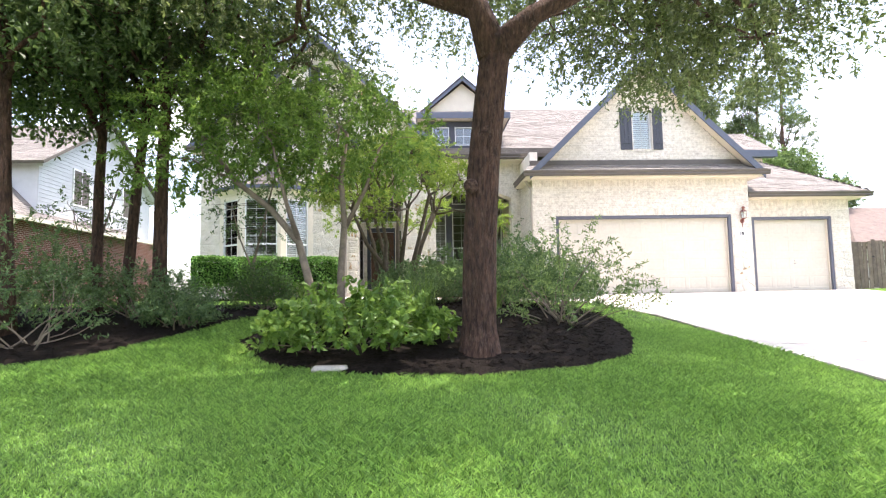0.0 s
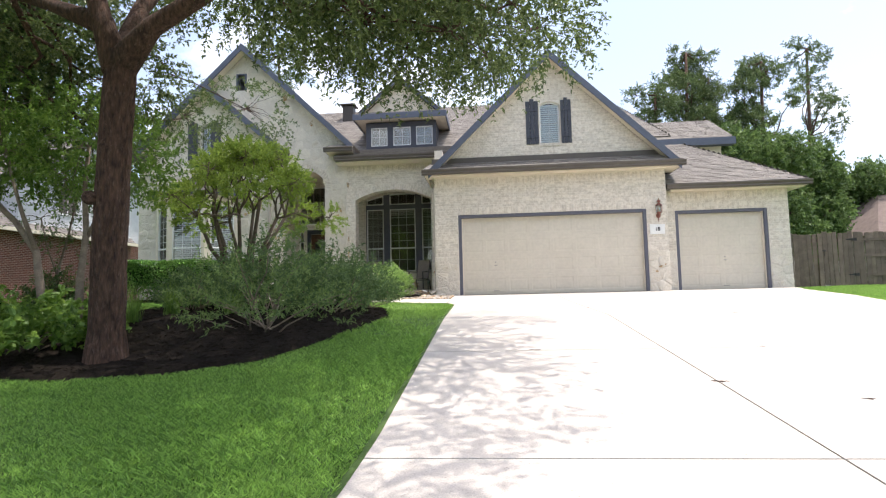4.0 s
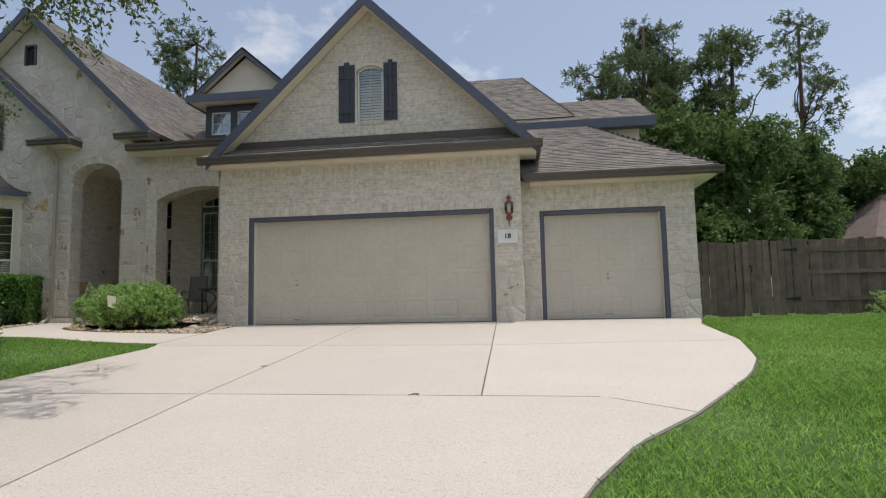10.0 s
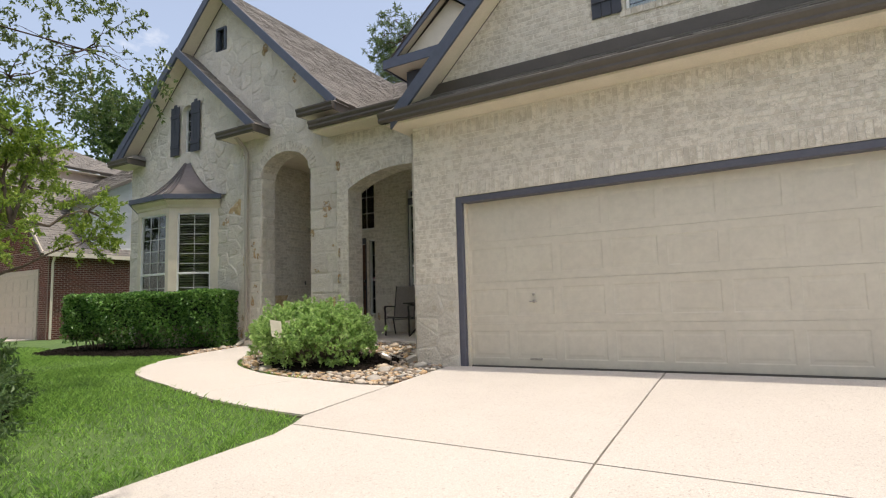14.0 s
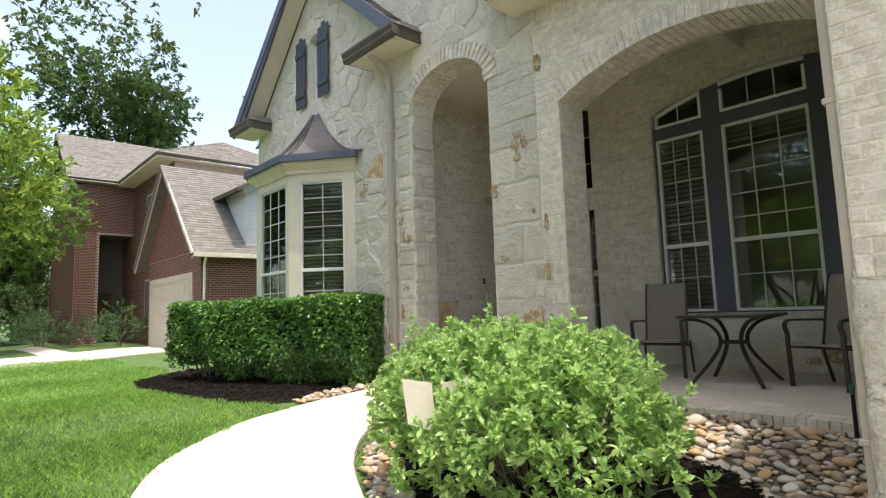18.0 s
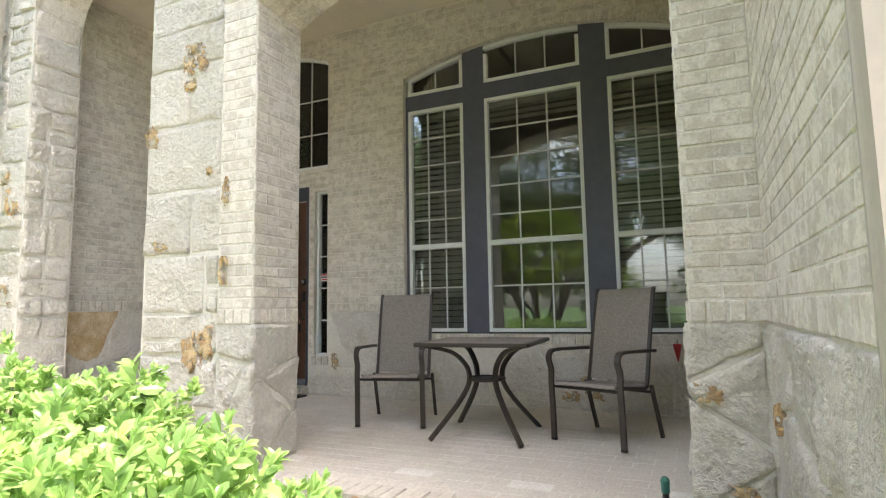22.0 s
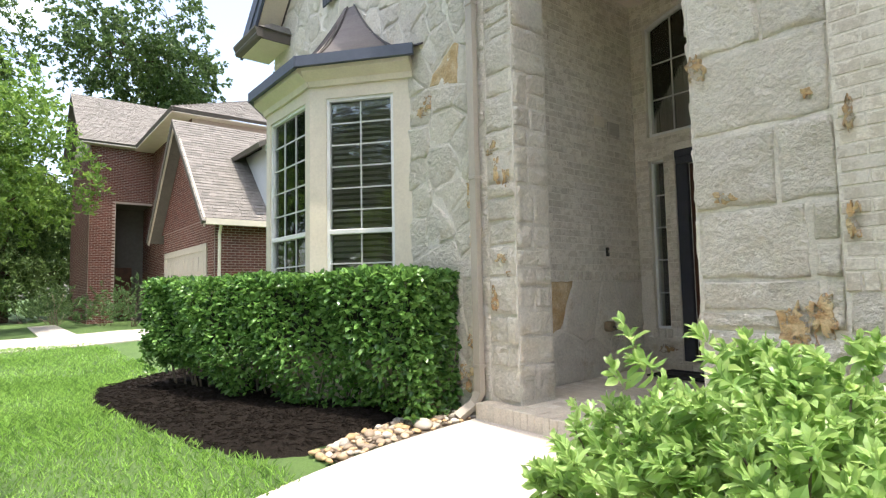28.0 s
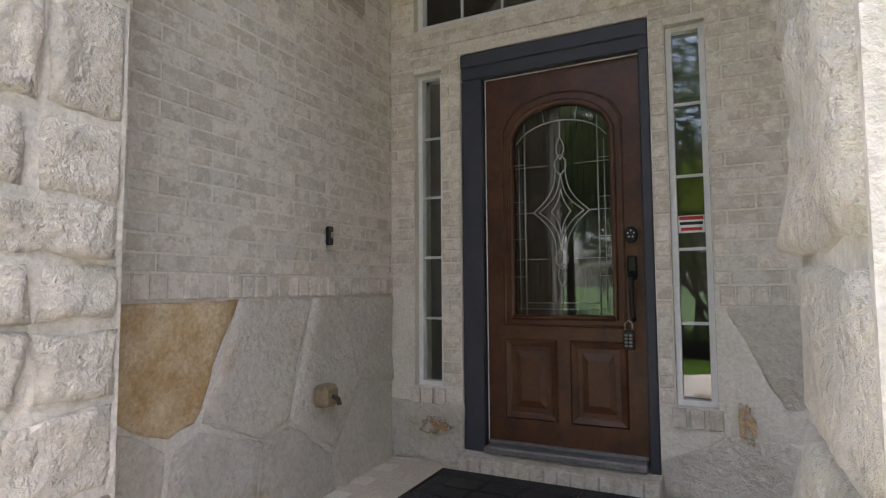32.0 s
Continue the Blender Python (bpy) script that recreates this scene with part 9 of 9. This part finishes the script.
def lay_stones(host, frame_m, polys, proud=0.03, rough=0.016, orange=(), chance=0.0, seed=1, buried=False):
    """Turns outlines into split-faced stones, buried ones half smeared over with mortar; those near a point of 'orange' are rust-stained."""
    r = np.random.default_rng(seed)
    for poly in polys:
        cx, cz = sum(p[0] for p in poly) / len(poly), sum(p[1] for p in poly) / len(poly)
        edge = []
        for (ax, az), (bx, bz) in zip(poly, poly[1:] + poly[:1]):
            l = math.hypot(bx - ax, bz - az)
            k_ = max(2, min(9, int(l / 0.045)))
            for k in range(k_):
                t = k / k_
                px, pz = ax + (bx - ax) * t, az + (bz - az) * t
                wob = 0.020 * noise.noise((px * 7, pz * 7, seed)) + 0.008 * noise.noise((px * 21, pz * 21, seed))
                pull = 1 + (wob - 0.004) / max(0.05, math.hypot(px - cx, pz - cz))
                edge.append((cx + (px - cx) * pull, cz + (pz - cz) * pull))
        if sum(p[0] * q[1] - q[0] * p[1] for p, q in zip(edge, edge[1:] + edge[:1])) < 0:
            edge.reverse()
        n, m = len(edge), MB()
        base = proud * 0.36 * r.uniform(0.2, 1.2)
        tilt = r.uniform(-0.035, 0.035, 2)
        ph = r.uniform(0, 20)

        def relief(px, pz):
            chip = 0.26 + 0.5 * noise.noise((px * 5 + ph, pz * 5, cx)) + 0.42 * abs(noise.noise((px * 10, pz * 10 + ph, cz)))
            v = base + tilt[0] * (px - cx) + tilt[1] * (pz - cz) + rough * (0.62 - 1.25 * chip + 0.22 * noise.noise((px * 19, pz * 19, cz)))
            return v if buried else max(v, 0.006 + 0.2 * (v + 0.01))

        mean = sum(math.hypot(x - cx, z - cz) for x, z in edge) / n
        slope = min(1, mean / 0.12) / mean
        for f, d in ((1.0, -0.012), (1 - 0.003 * slope, -0.002), (1 - 0.010 * slope, 0.6), (1 - 0.022 * slope, 0.92), (1 - 0.05 * slope, 1.0), (0.5, 1.0), (0.33, 1.0), (0.17, 1.0)):
            for x, z in edge:
                px, pz = cx + (x - cx) * f, cz + (z - cz) * f
                m.v.append(tuple(frame_m @ Vector((px, d if d < 0 else relief(px, pz) * d, pz))))
        m.v.append(tuple(frame_m @ Vector((cx, relief(cx, cz), cz))))
        for k in range(7):
            m.f.extend((k * n + i, k * n + (i + 1) % n, (k + 1) * n + (i + 1) % n, (k + 1) * n + i) for i in range(n))
        m.f.extend((7 * n + i, 7 * n + (i + 1) % n, 8 * n) for i in range(n))
        rusty = any(math.hypot(cx - ox, cz - oz) < rad for ox, oz, rad in orange) or r.random() < chance
        part("stone", m, M_OCHRE if rusty else M_STONE, host, smooth=True)


fr = face((0, STONE_Y, 0), (1, 0, 0), (0, -1, 0))
gable_lines = [(0.96, 1, 9.05 - 0.96 * 3.35), (-0.96, 1, 9.05 + 0.96 * 3.35)]
wide = cells(-7.38, -2.36, 0.0, 9.1, 0.33, 0.012, holes=[(SWIN[0] - 0.02, SWIN[1] + 0.02, SWIN[2] - 0.02, SWIN[3]), (VENT[0] - 0.03, VENT[1] + 0.03, VENT[2], VENT[3]), (-6.7, -3.6, 0.0, 3.8)], limits=gable_lines, seed=3)
lay_stones(wall_stone, fr, wide, 0.028, 0.034, seed=4, buried=True, chance=0.02)
over = cells(-2.36, 0.36, 4.08, 9.1, 0.31, 0.012, holes=[(-1.95, -0.5, 4.0, 4.80)], limits=gable_lines, seed=5)
lay_stones(wall_stone, fr, over, 0.028, 0.028, seed=6, buried=True)
lay_stones(wall_stone, fr, courses(-2.36, -2.02, 0.26, 4.08, 0.15, 0.36, 0.30, 0.014, 7), 0.036, 0.052, seed=8)
lay_stones(wall_stone, face((-2.02, 0, 0), (0, -1, 0), (1, 0, 0)), courses(-(STONE_Y + 0.44), -STONE_Y, 0.26, 4.1, 0.15, 0.36, 0.34, 0.014, 9), 0.036, 0.052, seed=10)
lay_stones(wall_stone, fr, courses(-0.43, 0.36, 0.0, 4.08, 0.24, 0.6, 0.62, 0.014, 11), 0.034, 0.046, seed=12, chance=0.0)
lay_stones(wall_stone, face((-0.43, 0, 0), (0, 1, 0), (-1, 0, 0)), courses(STONE_Y, STONE_Y + 0.44, 0.0, 4.08, 0.24, 0.5, 0.4, 0.014, 15), 0.034, 0.046, seed=16)
pc = Pieces(wall_stone, (-1.2, STONE_Y, 4.5), 0)
voussoirs(pc, ARCH1, arch1, STONE_Y - 0.02, STONE_Y + 0.44, 0.2)
pc.done()
# stone bases under the brick
BASES = ((wall_garage, face((0, GF, 0), (1, 0, 0), (0, -1, 0)), (3.66, G_DOOR[0]), 0.0, 0.25, 21), (wall_garage, face((0, GF, 0), (1, 0, 0), (0, -1, 0)), (G_DOOR[1], 10.70), 0.0, 0.25, 22),
         (wall_garage_side, face((3.68, 0, 0), (0, 1, 0), (-1, 0, 0)), (GF - 0.02, PY), 0.0, 0.40, 23),
         (wall_garage_side, face((3.68, 0, 0), (0, 1, 0), (-1, 0, 0)), (STONE_Y + 0.46, BACK), EDGE, 0.40, 24),
         (wall_single, face((0, SF, 0), (1, 0, 0), (0, -1, 0)), (10.70, S_DOOR[0]), 0.0, 0.25, 25), (wall_single, face((0, SF, 0), (1, 0, 0), (0, -1, 0)), (S_DOOR[1], 14.47), 0.0, 0.25, 26),
         (wall_porch, face((0, PY, 0), (1, 0, 0), (0, -1, 0)), (0.37, 0.70), 0.0, 0.25, 27), (wall_porch, face((0, PY, 0), (1, 0, 0), (0, -1, 0)), (3.32, 3.66), 0.0, 0.25, 28),
         (wall_porch, face((ARCH2[0], 0, 0), (0, -1, 0), (1, 0, 0)), (-STONE_Y - 0.44, -PY), EDGE, 0.25, 29), (wall_porch, face((ARCH2[1], 0, 0), (0, 1, 0), (-1, 0, 0)), (PY, STONE_Y + 0.44), EDGE, 0.25, 30),
         (wall_back, face((0, BACK, 0), (1, 0, 0), (0, -1, 0)), (DOORO[1], 3.68), FLOOR, 0.42, 31), (wall_back, face((0, BACK, 0), (1, 0, 0), (0, -1, 0)), (-2.42, DOORO[0]), FLOOR, 0.36, 32),
         (wall_entry, face((-2.42, 0, 0), (0, -1, 0), (1, 0, 0)), (-BACK, -(STONE_Y + 0.44)), EDGE, 0.45, 33))
for host, f2, (a, b), z0, size, sd in BASES:
    top = 0.66 if sd == 32 else LEDGE_E if sd == 33 else LEDGE_P if host in (wall_porch, wall_garage_side) else LEDGE
    holes = [(SL_R[0] - 0.02, SL_R[1] + 0.02, 0.62, 3), (WIN[0], WIN[1], 0.9, 3), (DOORO[1], SL_R[0], 0.74, 3)] if sd == 31 else []
    rust = {33: [(-20.2, 0.85, 0.2)]}.get(sd, [])
    lay_stones(host, f2, cells(a, b, z0, top, size, 0.010, holes, seed=sd), 0.03, 0.042, rust, 0.0, sd)

# rust-stained stones and patches among the pale ones
def rust(host, frame_m, spots, seed):
    """Thin iron-stained flakes, with ragged outlines, on the faces of the stones."""
    r = np.random.default_rng(seed)
    for x, z, w, h in spots:
        k, ph = 34, r.uniform(0, 9)
        m = MB()
        for f, d in ((1.0, 0.0), (0.93, 0.034), (0.5, 0.038)):
            for i in range(k):
                a = 2 * math.pi * i / k
                c_, s_ = math.cos(a), math.sin(a)
                q = 0.5 / (abs(c_) ** 5 + abs(s_) ** 5) ** 0.2 * (0.9 + 0.7 * noise.noise((c_ * 1.6 + ph, s_ * 1.6, x)) + 0.35 * noise.noise((c_ * 5 + ph, s_ * 5, z)))
                px, pz = x + w * q * f * c_, z + h * q * f * s_
                m.v.append(tuple(frame_m @ Vector((px, d + 0.005 * noise.noise((px * 30, pz * 30, ph)), pz))))
        m.f = [(j * k + i, j * k + (i + 1) % k, (j + 1) * k + (i + 1) % k, (j + 1) * k + i) for j in range(2) for i in range(k)] + [tuple(range(2 * k, 3 * k))]
        part("stone", m, M_ORANGE, host)


sf = face((0, STONE_Y, 0), (1, 0, 0), (0, -1, 0))
rust(wall_stone, sf, [(-3.30, 3.12, 0.22, 0.11), (-3.22, 3.2, 0.1, 0.12), (-2.56, 2.12, 0.12, 0.26), (-2.54, 1.72, 0.12, 0.16), (-2.72, 0.42, 0.26, 0.22), (-2.6, 0.75, 0.12, 0.12), (-1.9, 7.3, 0.14, 0.3), (-0.9, 6.3, 0.12, 0.2), (-2.55, 4.7, 0.14, 0.1)], 301)
rust(wall_stone, sf, [(-2.17, 1.50, 0.16, 0.07), (-2.28, 1.14, 0.09, 0.2), (-2.10, 2.2, 0.07, 0.18), (-2.28, 2.5, 0.12, 0.12), (-2.22, 2.28, 0.07, 0.22), (-2.1, 1.36, 0.05, 0.05)], 302)
rust(wall_stone, sf, [(0.06, 3.24, 0.16, 0.08), (0.0, 3.12, 0.09, 0.18), (0.14, 3.12, 0.07, 0.16), (0.02, 2.96, 0.12, 0.10), (-0.37, 2.62, 0.1, 0.18), (-0.24, 1.76, 0.14, 0.07), (0.12, 0.98, 0.18, 0.26), (0.24, 1.05, 0.12, 0.2), (0.24, 2.28, 0.05, 0.05)], 303)
rust(wall_porch, face((0, PY, 0), (1, 0, 0), (0, -1, 0)), [(0.42, 1.55, 0.06, 0.2), (0.43, 2.1, 0.05, 0.16), (0.42, 4.0, 0.07, 0.2), (3.42, 0.85, 0.12, 0.1), (3.55, 0.42, 0.14, 0.08)], 304)
rust(wall_garage, face((0, GF, 0), (1, 0, 0), (0, -1, 0)), [(10.42, 0.78, 0.16, 0.08), (10.55, 0.82, 0.06, 0.05), (10.3, 0.62, 0.08, 0.06)], 305)
rust(wall_back, face((0, BACK, 0), (1, 0, 0), (0, -1, 0)), [(-2.1, 0.52, 0.2, 0.09), (2.45, 0.5, 0.22, 0.2), (2.25, 0.42, 0.16, 0.1), (-0.45, 0.7, 0.07, 0.2)], 306)
rust(wall_garage_side, face((3.68, 0, 0), (0, 1, 0), (-1, 0, 0)), [(19.1, 0.8, 0.1, 0.14), (18.2, 0.5, 0.12, 0.1)], 307)

# porch pavers
PAVER = block_mesh("brick", 0.245, 0.1145, 0.005, 0.0022).mesh("brick")
PAVER.materials.append(M_PORCH)
fr = Matrix(((1, 0, 0, 0), (0, 0, 1, 0), (0, 1, 0, FLOOR - 0.012), (0, 0, 0, 1)))
placed = []
for r in range(24):
    y = 19.50 + r * 0.1185
    if y > BACK - 0.04:
        break
    k = 0
    while True:
        x = -2.30 + (k + 0.5 * (r % 2)) * 0.25
        if x > 3.58:
            break
        if not (y < STONE_Y + 0.5 and (x < -1.9 or -0.55 < x < 0.78 or x > 3.25)):
            placed.append((x, y))
        k += 1
placed.sort(key=lambda p: (p[0] + 0.2) ** 2 + (p[1] - 20) ** 2)
rest = MB()
for i, (x, y) in enumerate(placed):
    pl = fr @ pose(x, floor_z(y) - FLOOR + 0.0008 * rng.normal(), y, -1.25, 0.3 * rng.normal(), 0)
    if i < 300:
        ob = new("brick", PAVER)
        ob.parent, ob.matrix_local = floor, pl
    else:
        n = len(rest.v)
        rest.v.extend(tuple(pl @ v.co) for v in PAVER.vertices)
        rest.f.extend(tuple(n + j for j in f.vertices)[::-1] for f in PAVER.polygons)
if rest.v:
    part("paver_field", rest, M_PORCH, floor, kind="stuff")
for i in range(80):
    x = -2.40 + i * 0.0765
    if x > 3.64:
        break
    b = MB().chamfer_box(x, x + 0.0735, 19.235, 19.435, 0.03, EDGE + 0.002 + 0.0015 * float(rng.normal()), 0.005)
    part("edge_brick", b, M_PORCH, floor)

# shingles
for ob, o, u, v, nrm, poly in roofs:
    rest, vmax, row = MB(), max(p[1] for p in poly), 0
    z = 0.0
    while z < vmax - 0.02:
        zz = z + 0.01
        xs_ = []
        for (ax, az), (bx, bz) in zip(poly, poly[1:] + poly[:1]):
            if (az - zz) * (bz - zz) < 0:
                xs_.append(ax + (bx - ax) * (zz - az) / (bz - az))
        if len(xs_) >= 2:
            a, b = min(xs_), max(xs_)
            x = a - rng.uniform(0, 0.3)
            while x < b:
                w = rng.uniform(0.16, 0.42)
                p, q = max(a, x), min(b, x + w - 0.004)
                if q - p > 0.02:
                    t = 0.012 + (0.007 if rng.random() < 0.45 else 0.0)
                    zt = min(z + 0.145, vmax)
                    q4 = [o + u * s + v * e for s, e in ((p, z), (q, z), (q, zt), (p, zt))]
                    n = len(rest.v)
                    rest.v.extend(tuple(k) for k in q4)
                    rest.v.extend(tuple(k + nrm * h) for k, h in zip(q4, (t, t, 0.004, 0.004)))
                    rest.f.extend([(n + 4, n + 5, n + 6, n + 7), (n, n + 1, n + 5, n + 4), (n + 1, n + 2, n + 6, n + 5), (n + 3, n, n + 4, n + 7)])
                x += w
        z += 0.142
    part("shingles", rest, M_SHINGLE, ob, kind="stuff")
